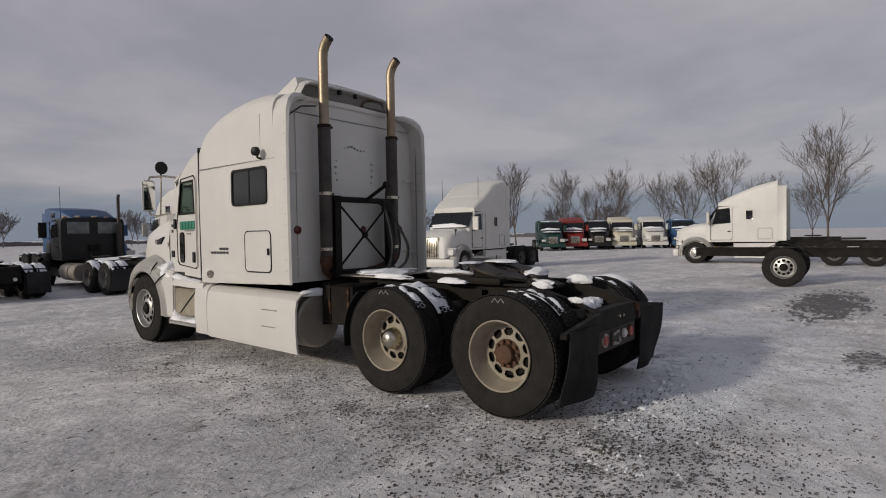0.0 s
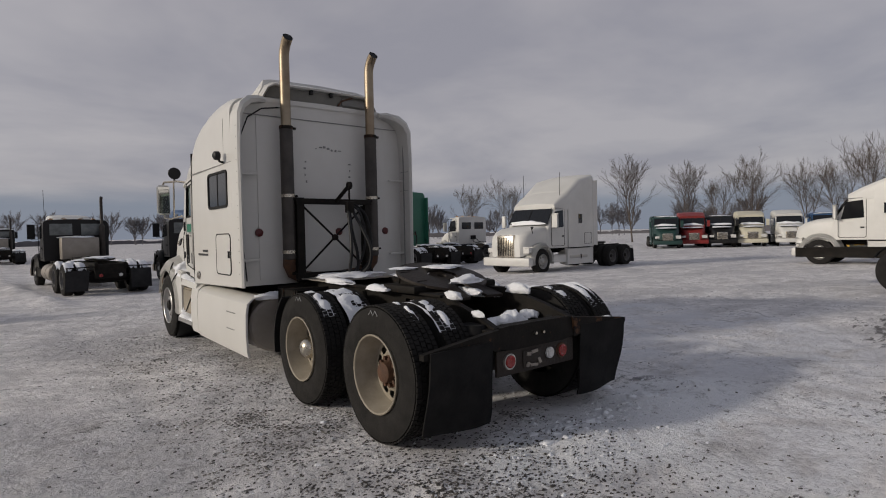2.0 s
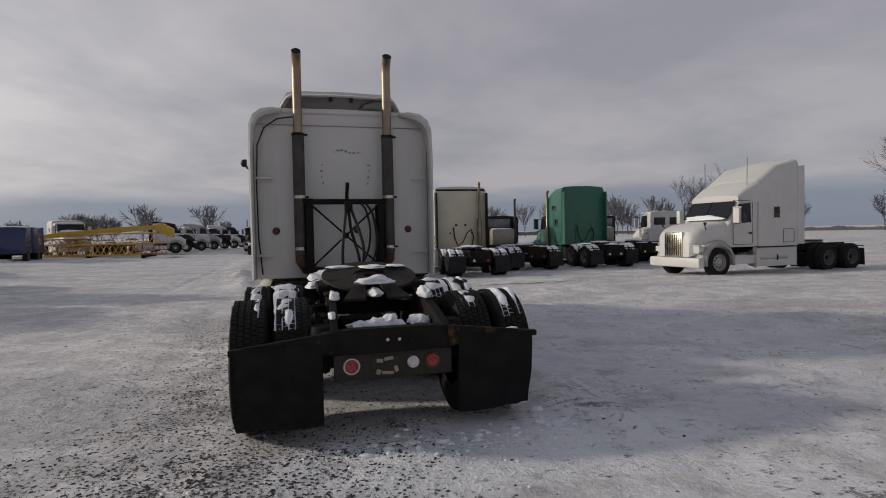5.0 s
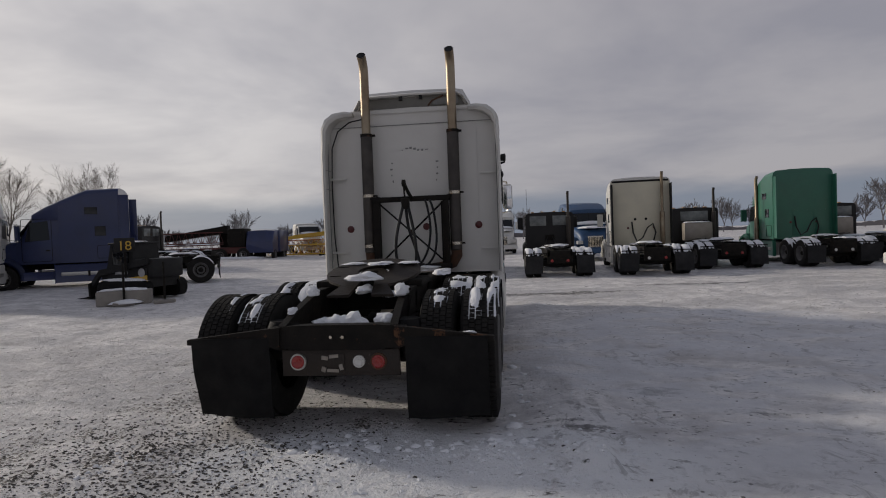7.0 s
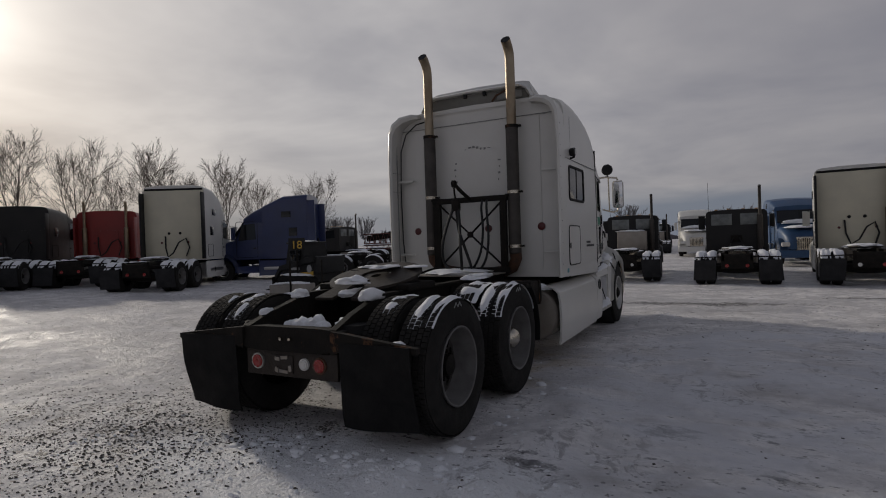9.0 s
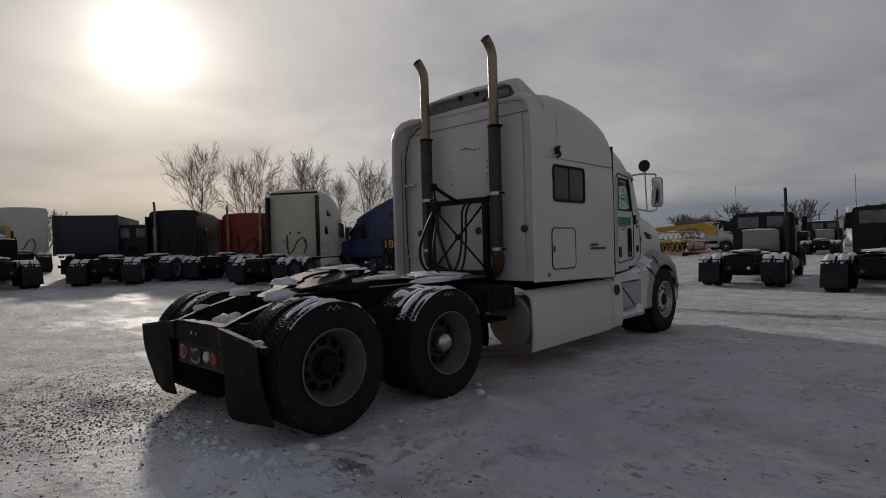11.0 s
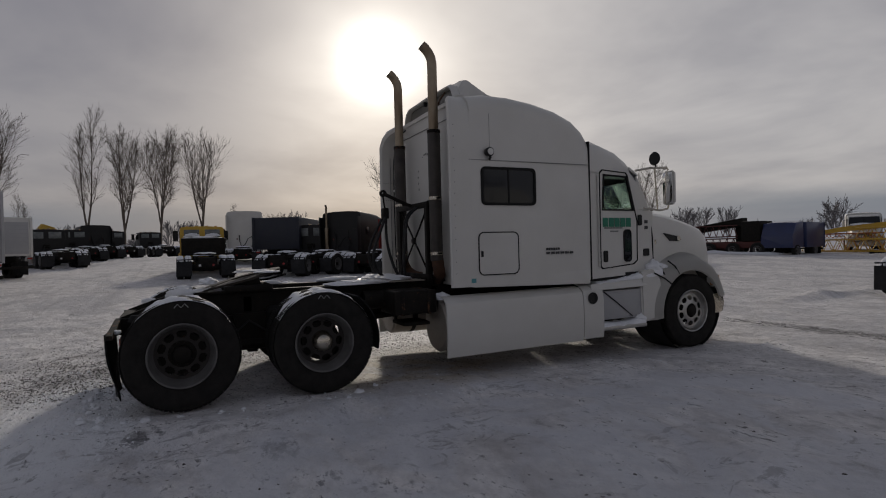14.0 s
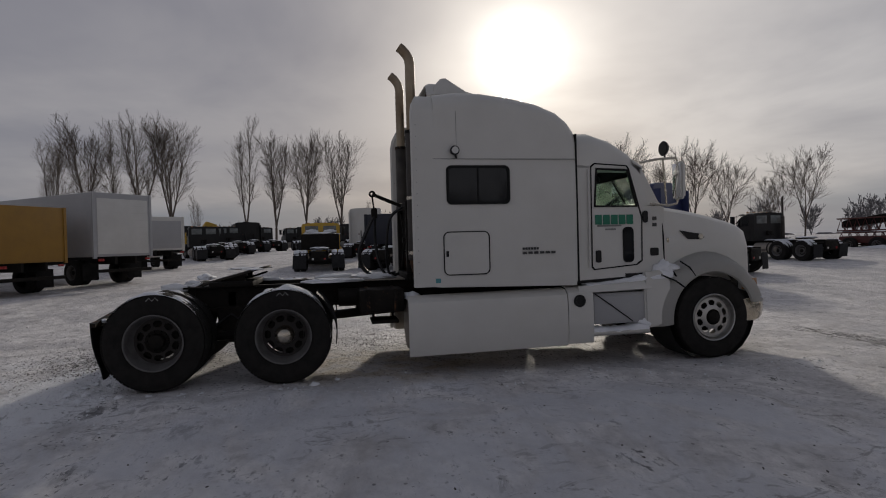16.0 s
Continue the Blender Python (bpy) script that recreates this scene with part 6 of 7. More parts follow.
    hood = part("hood", Loft([cab_section(y, top, h, low, 0.22, 0.03) for y, h, top, low in secs]), paint, t)
    gtop, gy0 = (1.55, wb + 0.97) if blunt else (1.42 if square else 1.3, wb + 0.9)
    part("grille", Box(-0.42, 0.42, gy0 - 0.2, gy0, 0.68, gtop, bevel=0.05), CHROME, hood)
    for k in range(9):
        part("grille_bar", Box(-0.34 + k * 0.085 - 0.014, -0.34 + k * 0.085 + 0.014, gy0 - 0.01, gy0 + 0.006, 0.75, gtop - 0.08), STEEL, hood)
    for s in (-1, 1):
        bm = bmesh.new()
        grid = []
        for k in range(15):
            a = radians(-10 + 195 * k / 14)
            grid.append([bm.verts.new((s * x, wb + r * math.cos(a), 0.5 + r * math.sin(a))) for r, x in ((0.57, 1.14), (0.63, 1.16), (0.74, 1.06), (0.8, 0.7))])
        for a, b in zip(grid, grid[1:]):
            for i in range(3):
                bm.faces.new((a[i], a[i + 1], b[i + 1], b[i]))
        bmesh.ops.solidify(bm, geom=list(bm.faces), thickness=0.02)
        part("front_fender", bm, paint, hood)
        part("headlamp", Box(s * 0.66, s * 1.0, wb + 0.6, wb + 0.84, 0.86, 1.06, bevel=0.04), LAMPWHITE if not square else ALLOY, hood)
    part("front_bumper", Box(-1.15, 1.15, wb + 0.72, wb + 0.98, 0.34, 0.68, bevel=0.06), CHROME if square else paint, t)
    for s in stacks:
        base = c0 - max(sleeper, 0.0) - 0.18
        top = 3.3 if not sleeper else min(max(tall, 2.9) + 0.25, 3.8)
        part("exhaust_pipe", Tube([(s * 0.8, base, 1.0), (s * 0.8, base, 1.1), (s * 0.8, base, 2.3), (s * 0.8, base, 2.35), (s * 0.8, base, top), (s * 0.8, base - 0.06, top + 0.1)], [0.06, 0.1, 0.1, 0.055, 0.055, 0.055], 10), MUFFLER if square else STACKMETAL, t)
    if side_stack:
        part("exhaust_pipe", Tube([(-1.2, c0 - 0.06, 0.7), (-1.2, c0 - 0.06, 1.9), (-1.2, c0 - 0.06, 2.0), (-1.2, c0 - 0.06, 3.6), (-1.2, c0 - 0.1, 3.72), (-1.2, c0 - 0.2, 3.8)], [0.1, 0.1, 0.065, 0.065, 0.065, 0.065], 10), STACKMETAL, t)
    if box:
        part("rear_box", Box(-0.6, 0.6, c0 - 0.62, c0 - 0.15, 1.05, 1.85, bevel=0.03), TANK, t, "grey steel box behind the cab")
        snow_on(m, (0, c0 - 0.38, 1.86), (0.6, 0.24, 0.05))
    if snow:
        for s in (-1, 1):
            for y in (0.0, 1.32):
                ob = tagged(new("snow_strip", SNOW_ARCS[rng.randrange(5)]), "curved strip of snow lying on a parked truck's tyres", "snow", "snow on parked vehicles")
                ob.matrix_basis = m @ pose(s * 1.21, y, 0.5) @ Matrix.Diagonal((s, 1, 1, 1))
        snow_on(m, (0, 0.68, 1.13), (0.42, 0.5, 0.07), "truck")
        snow_on(m, (0.0, 2.2, 1.04), (0.5, 0.9, 0.05), "truck")
    if roof_snow:
        snow_on(m, (0, c0 + 0.3, roof), (0.9, 0.4, 0.07), "truck")
    if hood_snow:
        snow_on(m, (0, wb + 0.1, 1.74), (0.8, 0.6, 0.09), "truck")
        snow_on(m, (0, c1 + 0.06, 1.98), (0.85, 0.12, 0.14), "truck")
    return t


def at_tail(x, y, az):
    return pose(x, y, terrain(x, y) - 0.02, 0, 0, heading(az))


# the row beyond the white tractor, all seen from behind
tractor("black_tractor", "black day-cab tractor with tall exhaust and snow on its tyres", at_tail(-0.6, 17.6, -5), BLACK, stacks=(1,), square=True, box=True)
tractor("black_tractor", "black day-cab tractor with two rear windows and snowy fenders", at_tail(3.05, 16.4, 0), BLACK, stacks=(1,), square=True)
tractor("cream_sleeper_tractor", "white sleeper tractor with cream rear panel, parked in snow", at_tail(6.45, 16.4, 3), WHITE_FAR, 1.7, 3.75, rear_paint=CREAM, stacks=(1,))
tractor("black_tractor", "black day-cab tractor with a grey box behind the cab", at_tail(9.7, 18.3, 1), BLACK, stacks=(1,), square=True, box=True, windows=1)
tractor("green_sleeper_tractor", "green sleeper tractor with flat rear wall, parked in snow", at_tail(13.5, 18.2, 2), GREEN, 1.75, 3.95, side_stack=True)
tractor("black_tractor", "black day-cab tractor beside the green sleeper tractor", at_tail(16.3, 19.6, 1), BLACK, square=True, box=True)
tractor("white_tractor", "white day-cab tractor with two rear windows, far back", at_tail(20.2, 19.0, 4), WHITE_FAR, square=False, stacks=())
tractor("blue_tractor", "blue sleeper tractor with snow on its roof, facing the yard", at_tail(5.3, 33.0, 175), MIDBLUE, 1.6, 3.3, hood_snow=True, roof_snow=True)
tractor("white_tractor", "white sleeper tractor half hidden behind the row", at_tail(0.2, 44.0, 176), WHITE_FAR, 1.4, 3.3, hood_snow=True)

# the aerodynamic white tractor that faces the yard
front_truck = tractor("white_sleeper_tractor", "white aerodynamic sleeper tractor with chrome grille and snowy windshield", at_tail(19.7, 12.7, -96), WHITE_FAR, 1.9, 4.15, wb=6.6, snow=False, rake=0.42, blunt=True)
snow_on(at_tail(19.7, 12.7, -96), (0, 6.16, 1.99), (0.8, 0.1, 0.13), "truck")
for s in (-1, 1):
    part("aerial", Tube([(s * 0.9, 5.1, 2.7), (s * 0.92, 5.1, 4.1)], 0.01, 5), DARK, front_truck)
    part("hood_mirror", Tube([(s * 0.85, 6.9, 1.5), (s * 0.95, 7.1, 1.75), (s * 0.98, 7.12, 1.85)], [0.015, 0.015, 0.06], 8), DARK, front_truck)

# side-on white tractor, bare chassis and far row on the east side
tractor("white_sleeper_tractor", "white long-nosed sleeper tractor standing side-on", at_tail(23.9, -2.1, -3), WHITE_FAR, 1.5, 3.7, wb=6.6, snow=False, rake=0.5, blunt=True)
for k, (x, y, az, paint, tall, lab) in enumerate(((46.6, 25.2, -125, DARKGREEN, 2.9, "dark green"), (49.5, 24.0, -122, RED, 3.2, "red"), (51.2, 22.1, -120, BLACK, 2.75, "black"), (53.2, 20.2, -118, CREAM, 3.2, "cream"), (55.0, 17.6, -116, WHITE_FAR, 3.2, "white"), (56.2, 15.0, -114, MIDBLUE, 2.9, "blue"))):
    tractor("far_tractor", lab + " tractor with snow on its hood in the far row", at_tail(x, y, az), paint, 1.5, tall, hood_snow=True, roof_snow=True, snow=False)
tractor("yellow_tractor", "yellow truck with white fenders far behind the chassis", at_tail(37.0, 0.5, -30), YELLOW, 0, snow=False, stacks=(1,))


def bare_chassis(m):
    t = thing("bare_chassis", "bare truck chassis with one big wheel and long dark frame rails", "chassis", m=m)
    for s in (-1, 1):
        part("frame_rail", Box(s * 0.38, s * 0.46, -6.5, 2.3, 0.78, 1.02, bevel=0.01), STEEL, t)
        wheel(t, s * 1.15, 0, 0.52, "steer", False, RIM_ALLOY, TYRE_FAR, 0.52)
        wheel(t, s * 1.15, -5.2, 0.52, "dark", True, RIM_FAR, TYRE_FAR, 0.52)
        bm = Loft([[(s * 0.85, 0.0 + 0.6 * math.cos(a), 0.55 + 0.6 * math.sin(a)), (s * 1.16, 0.6 * math.cos(a), 0.55 + 0.6 * math.sin(a)), (s * 1.16, 0.62 * math.cos(a), 0.55 + 0.62 * math.sin(a)), (s * 0.85, 0.62 * math.cos(a), 0.55 + 0.62 * math.sin(a))] for a in np.linspace(radians(25), radians(165), 10)])
        part("wheel_arch", bm, FLAP, t)
    for y in (-6.0, -3.5, -1.5, 1.8):
        part("crossmember", Box(-0.42, 0.42, y - 0.05, y + 0.05, 0.8, 0.98, bevel=0.01), STEEL, t)
    part("axle", Tube([(-1.0, 0, 0.52), (1.0, 0, 0.52)], 0.08, 8), STEEL, t)
    part("hitch", Tube([(0.1, -2.9, 0.75), (0.2, -3.2, 0.55), (0.15, -3.6, 0.5)], 0.05, 8), STEEL, t)
    return t


bare_chassis(pose(13.4, -0.3, -0.02, 0, 0, heading(-3)))


def box_truck(label, m, paint, door, length=6.0, wide=2.4, high=3.4, floor=1.1, plain=False):
    """A truck body seen from behind, on its chassis, facing +y."""
    t = thing("box_truck", label, "truck", "box trucks", m=m)
    body = part("box_body", Box(-wide / 2, wide / 2, 0, length, floor, high, bevel=0.03), paint, t)
    if not plain:
        part("roll_door", Box(-wide / 2 + 0.16, wide / 2 - 0.16, -0.012, 0.02, floor + 0.1, high - 0.22, bevel=0.004), door, body)
        for k in range(7):
            z = floor + 0.3 + k * (high - floor - 0.5) / 7
            part("door_slat", Box(-wide / 2 + 0.17, wide / 2 - 0.17, -0.016, -0.006, z, z + 0.012), door, body)
    for s in (-1, 1):
        part("corner_post", Box(s * (wide / 2 - 0.1), s * (wide / 2 + 0.01), -0.03, 0.06, floor - 0.05, high + 0.01, bevel=0.008), paint, body)
        part("frame_rail", Box(s * 0.36, s * 0.44, -0.1, length + 1.6, 0.8, floor, bevel=0.005), STEEL, t)
        wheel(t, s * 1.18, 1.5, 0.5, "dark", True, RIM_FAR, TYRE_FAR, 0.5)
        wheel(t, s * 1.1, length + 1.2, 0.5, "dark", False, RIM_FAR, TYRE_FAR, 0.5)
        part("mud_flap", Box(s * 0.6, s * 1.2, 0.7, 0.72, 0.2, 0.85), FLAP, t)
        part("tail_lamp", Box(s * 0.85, s * 1.05, -0.06, -0.02, floor - 0.16, floor - 0.08, bevel=0.006), LAMPRED, t)
    part("rear_bumper", Box(-1.1, 1.1, -0.08, 0.0, 0.5, 0.62, bevel=0.01), STEEL, t)
    part("cab", Loft([cab_section(length + 0.3, 2.6, 1.1, 0.7), cab_section(length + 1.4, 2.5, 1.1, 0.7), cab_section(length + 1.9, 1.6, 1.05, 0.7)]), paint, t)
    return t


# south-west row: box bodies and chassis, tails to the yard
box_truck("mustard yellow box truck with a worn body, tail to the yard", pose(-13.4, -8.1, terrain(-15, -8) - 0.02, 0, 0, heading(-150)), MUSTARD, MUSTARD, 4.5, high=3.0, plain=True)
box_truck("pale grey box truck with a closed roller door", pose(-16.4, -6.3, terrain(-19, -8) - 0.02, 0, 0, heading(-143)), GREYBODY, WHITE_FAR, 6.5, high=3.55)
box_truck("white utility body truck with a flat rear", pose(-24.6, -7.2, terrain(-25, -8) - 0.02, 0, 0, heading(-125)), WHITE_FAR, GREYBODY, 3.0, 2.2, 2.9)
for k, (x, y, paint, sl) in enumerate(((-33.5, -6.4, BLACK, 0), (-38.0, -6.9, BLACK, 0), (-42.0, -6.2, BLACK, 0), (-46.0, -5.4, BLACK, 1.4), (-50.0, -4.2, BLACK, 0), (-54.0, -1.2, BLACK, 0), (-55.0, 4.5, BLACK, 1.2))):
    tractor("dark_tractor" if paint is BLACK else "tractor", "tractor in the far row with snow along its chassis", at_tail(x, y, -112), paint, sl, 2.9, square=not sl)

# the yellow truck and the row on the west side
yt = tractor("yellow_tractor", "yellow day-cab tractor with snow on its black rear shelf", at_tail(-20.6, 1.05, -90), YELLOW, square=True, box=False)
for s in (-1, 1):
    snow_on(at_tail(-20.6, 1.05, -90), (s * 0.5, 3.9, 2.05), (0.36, 0.08, 0.12), "truck")
part("rear_shelf", Box(-1.0, 1.0, 2.4, 3.6, 1.05, 1.9, bevel=0.04), STEEL, yt)
snow_on(at_tail(-20.6, 1.05, -90), (0, 2.9, 1.91), (0.9, 0.5, 0.08), "truck")
tractor("white_sleeper_tractor", "white tall sleeper tractor with cream rear wall and looped hose", at_tail(-14.9, 8.4, -30), WHITE_FAR, 1.75, 3.9, rear_paint=CREAM)
tractor("red_sleeper_tractor", "red sleeper tractor with twin stacks and snow on its tyres", at_tail(-18.7, 8.3, -38), RED, 1.4, 3.05, stacks=(-1, 1), box=True)
tractor("black_sleeper_tractor", "black sleeper tractor with snow on its fenders", at_tail(-20.2, 6.0, -42), BLACK, 1.9, 3.15, stacks=(-1,))
tractor("black_tractor", "low black tractor with silver fenders and snow", at_tail(-19.6, 4.3, -60), BLACK, 0, square=True)
box_truck("dark blue open dump body on a truck chassis", pose(-23.6, 4.6, terrain(-25, 5) - 0.02, 0, 0, heading(-62)), NAVY, NAVY, 5.0, 2.5, 2.8, plain=True)
tractor("white_sleeper_tractor", "white sleeper tractor far behind the dump body", at_tail(-31, 3.6, -80), WHITE_FAR, 1.7, 3.6)
tractor("blue_sleeper_tractor", "dark blue tall sleeper tractor with snowy hood and fender", at_tail(-11.3, 16.9, -119), BLUE, 1.9, 3.75, wb=6.4, hood_snow=True, rake=0.55, box=True)
tractor("dark_tractor", "dark day-cab tractor with a white snowy hood, side-on", at_tail(-16.3, 25.5, -98), BLACK, square=True, wb=4.6, hood_snow=True, stacks=(1,))


# tracked skid loader with a painted number
def skid_loader(m):
    t = thing("skid_loader", "black and yellow compact loader with snow on its track cover", "loader", m=m)
    part("body", Loft([[(x, y, z) for x, y in ((-0.75, 0.0), (0.75, 0.0), (0.75, 2.2), (-0.75, 2.2))] for z in (0.45, 1.15)]), DARK, t)
    for s in (-1, 1):
        part("stripe", Loft([[(s * 0.75, y, z0), (s * 0.765, y, z0), (s * 0.765, y, z1), (s * 0.75, y, z1)] for y, z0, z1 in ((0.0, 0.62, 0.9), (1.2, 0.58, 0.8), (2.2, 0.56, 0.7))]), YELLOW, t)
        part("panel_bar", Box(s * 0.765, s * 0.78, 0.9, 1.5, 0.95, 1.05), GREYBODY, t)
        part("badge", Lathe([(0.0, 0.0), (s * 0.012, 0.14), (0.0, 0.16)], (s * 0.765, 0.25, 1.0), 16), GREYBODY, t)
    cabp = part("cab", Loft([[(-0.62, 0.75, 1.1), (0.62, 0.75, 1.1), (0.62, 2.1, 1.1), (-0.62, 2.1, 1.1)], [(-0.58, 0.85, 2.05), (0.58, 0.85, 2.05), (0.58, 1.9, 2.05), (-0.58, 1.9, 2.05)]]), DARK, t)
    part("cab_roof", Box(-0.64, 0.64, 0.8, 1.98, 2.04, 2.12, bevel=0.03), DARK, cabp)
    for s in (-1, 1):
        part("cab_window", Box(s * 0.58, s * 0.63, 1.0, 1.75, 1.3, 1.95, bevel=0.02), TINT, cabp)
        part("track", Plate(rounded(-0.15, 2.2, 0.02, 0.72, 0.3), s * 0.62, s * 0.98), FLAP, t)
        for y in (0.2, 0.75, 1.3, 1.85):
            part("roller", Lathe([(0.0, 0.0), (0.0, 0.15), (0.06, 0.15), (0.06, 0.0)], (s * 0.95, y, 0.27), 14), STEEL, t)
        part("lift_arm", Loft([[(s * 0.72, y, z), (s * 0.86, y, z), (s * 0.86, y, z + 0.22), (s * 0.72, y, z + 0.22)] for y, z in ((-0.1, 1.3), (0.9, 1.12), (2.2, 0.9), (2.75, 0.3))]), DARK, t)
    part("engine_cover", Box(-0.72, 0.72, -0.25, 0.7, 0.8, 1.5, bevel=0.08), DARK, t)
    part("bucket", Loft([[(x, 2.6, 0.65), (x, 2.55, 0.1), (x, 3.3, 0.03), (x, 3.3, 0.06), (x, 2.65, 0.15), (x, 2.68, 0.62)] for x in (-0.95, 0.95)]), STEEL, t)
    part("name_bar", Box(0.86, 0.875, 0.9, 1.5, 1.18, 1.3), DECALGREY, t)
    return t


loader_pose = pose(-8.75, 10.55, -0.02, 0, 0, heading(-78)) @ Matrix.Scale(0.78, 4)
skid_loader(loader_pose)
snow_on(loader_pose, (-0.82, 1.0, 0.74), (0.2, 1.1, 0.08), "loader")
snow_on(loader_pose, (0, 1.4, 2.12), (0.5, 0.5, 0.05), "loader")
sign = thing("number_board", "yellow number painted on a dark board above the loader", "sign", m=pose(-9.5, 9.95, 0, 0, 0, 38))
fc = bpy.data.curves.new("number", "FONT")
fc.body, fc.size, fc.extrude, fc.align_x = "18", 0.36, 0.006, "CENTER"
fc.materials.append(YELLOW)
num = new("number", fc)
num.parent = sign
num.matrix_local = pose(0, -0.04, 1.42, 90, 0, 0)
part("board", Box(-0.26, 0.26, 0.0, 0.03, 1.36, 1.76, bevel=0.006), DARK, sign)
part("post", Box(-0.03, 0.03, 0.005, 0.06, -0.02, 1.4), STEEL, sign)


# concrete block with steel posts
blockpose = pose(-8.85, 9.0, -0.02, 0, 0, 25)
blk = thing("concrete_block", "weathered concrete block with steel posts and snow on top", "block", m=blockpose)
part("block", Box(-0.62, 0.62, -0.28, 0.28, 0, 0.38, bevel=0.03), CONCRETE, blk)
for x in (0.05, 1.0):
    part("post", Tube([(x, -0.34, 0.0), (x, -0.34, 1.1)], 0.03, 8), STEEL, blk)
    part("post_foot", Box(x - 0.25, x + 0.25, -0.5, -0.2, 0.0, 0.1, bevel=0.03), CONCRETE, blk)
snow_on(blockpose, (0, 0, 0.38), (0.58, 0.25, 0.06), "block")
snow_on(blockpose, (0.1, -0.35, 0.08), (0.35, 0.2, 0.07), "block")


# lattice boom crane lying in the far yard, and a red boom beside it
def crane(label, m, paint, paint2, length=9.0):
    t = thing("crane", label, "crane", m=m)
    boom = part("boom", Loft([[(x, -0.35, z0), (x, 0.35, z0), (x, 0.35, z1), (x, -0.35, z1)] for x, z0, z1 in ((-length * 0.2, 2.3, 2.9), (length * 0.5, 1.7, 2.2), (length * 0.52, 1.72, 2.1))]), paint, t)
    for k in range(2):
        lat = bmesh.new()
        z0 = 0.5 + 1.0 * k
        for z in (z0, z0 + 0.85):
            for y in (-0.5, 0.5):
                add_tube(lat, [(-length * 0.15, y, z), (length * 0.55, y, z)], 0.05, 5)
        n = 9
        for i in range(n):
            a, b = -length * 0.15 + length * 0.7 * i / n, -length * 0.15 + length * 0.7 * (i + 0.5) / n
            c = -length * 0.15 + length * 0.7 * (i + 1) / n
            for y in (-0.5, 0.5):
                add_tube(lat, [(a, y, z0), (b, y, z0 + 0.85), (c, y, z0)], 0.035, 4)
        part("lattice_section", lat, paint2, t)
    part("carrier", Box(-length * 0.5, length * 0.5, -0.9, 0.9, 0.6, 1.1, bevel=0.05), paint2, t)
    part("counterweight", Box(-length * 0.42, -length * 0.22, -1.0, 1.0, 1.1, 2.6, bevel=0.1), paint, t)
    part("operator_cab", Box(-length * 0.2, -length * 0.06, -1.2, -0.4, 1.1, 2.4, bevel=0.08), paint, t)
    for i in range(4):
        for s in (-1, 1):
            wheel(t, s * 1.2, 0, 0.52, "dark", False, RIM_FAR, TYRE_FAR, 0.52).matrix_local = pose(-length * 0.4 + i * length * 0.26, s * 1.2, 0.5, 0, 0, 90) @ Matrix.Diagonal((s, 1, 1, 1))
    return t


def boom_stack(m):
    """Lattice boom lengths stacked on the snow with a slim box boom resting on top."""
    t = thing("crane_boom", "yellow and orange lattice crane boom sections stacked on the snow", "crane boom", m=m)
    part("box_boom", Loft([[(x, -0.22, z), (x, 0.22, z), (x, 0.22, z + h), (x, -0.22, z + h)] for x, z, h in ((-5.2, 2.35, 0.3), (-1.5, 2.05, 0.42), (3.0, 1.75, 0.34), (5.6, 1.5, 0.2))]), YELLOW, t)
    for k, (x0, x1, y, z0, h, m2) in enumerate(((-5.0, 3.5, -0.6, 0.3, 0.85, ORANGE), (-3.6, 5.4, 0.7, 0.3, 0.85, YELLOW), (-4.8, 1.6, 0.1, 1.18, 0.8, YELLOW), (0.6, 5.6, -0.5, 1.15, 0.45, ORANGE))):
        lat = bmesh.new()
        for z in (z0, z0 + h):
            for dy in (-0.45, 0.45):
                add_tube(lat, [(x0, y + dy, z), (x1, y + dy, z)], 0.05, 5)
        n = int((x1 - x0) / 0.85)
        for i in range(n):
            a, c = x0 + (x1 - x0) * i / n, x0 + (x1 - x0) * (i + 1) / n
            for dy in (-0.45, 0.45):
                add_tube(lat, [(a, y + dy, z0), ((a + c) / 2, y + dy, z0 + h), (c, y + dy, z0)], 0.032, 4)
        part("lattice_section", lat, m2, t)
    part("boom_head", Loft([[(x, -0.3, z0), (x, 0.3, z0), (x, 0.3, z1), (x, -0.3, z1)] for x, z0, z1 in ((-5.9, 1.6, 2.3), (-5.2, 1.9, 2.7), (-4.6, 2.2, 2.65))]), YELLOW, t)
    part("sheave", Lathe([(-0.06, 0.0), (-0.06, 0.3), (0.06, 0.3), (0.06, 0.0)], (-5.6, 0, 2.0), 18, "y"), STEEL, t)
    for x in (-4.0, 0.0, 4.0):
        part("timber", Box(x - 0.12, x + 0.12, -1.2, 1.3, 0.0, 0.28, bevel=0.02), STEEL, t)
    return t


boompose = pose(-15.6, 45.2, 0, 0, 0, 172)
boom_stack(boompose)
for x, y, z in ((-3.5, 0.1, 2.0), (-1.0, 0.1, 2.0), (3.6, 0.6, 1.2), (2.0, -0.5, 1.62)):
    snow_on(boompose, (x, y, z), (0.9, 0.35, 0.07), "crane boom")
snow_on(boompose, (0, 0, 0.02), (6.2, 1.4, 0.16), "crane boom")
crane("dark red boom crane standing far back in the yard", pose(-23.0, 38.6, 0.1, 0, 0, 190), STEEL, DULLRED, 7.0)
snow_on(pose(-22.6, 37.4, 0.1, 0, 0, 190), (0, 0, 0.0), (4.6, 0.7, 0.4), "crane")
box_truck("blue steel container beside the red crane", pose(-19.6, 43.0, 0, 0, 0, heading(170)), BLUE, BLUE, 3.0, 2.4, 2.5, 0.7, plain=True)
tractor("white_tractor", "white sleeper tractor far back beside the cranes", at_tail(-20.6, 52.0, 150), WHITE_FAR, 1.4, 3.0, hood_snow=True)
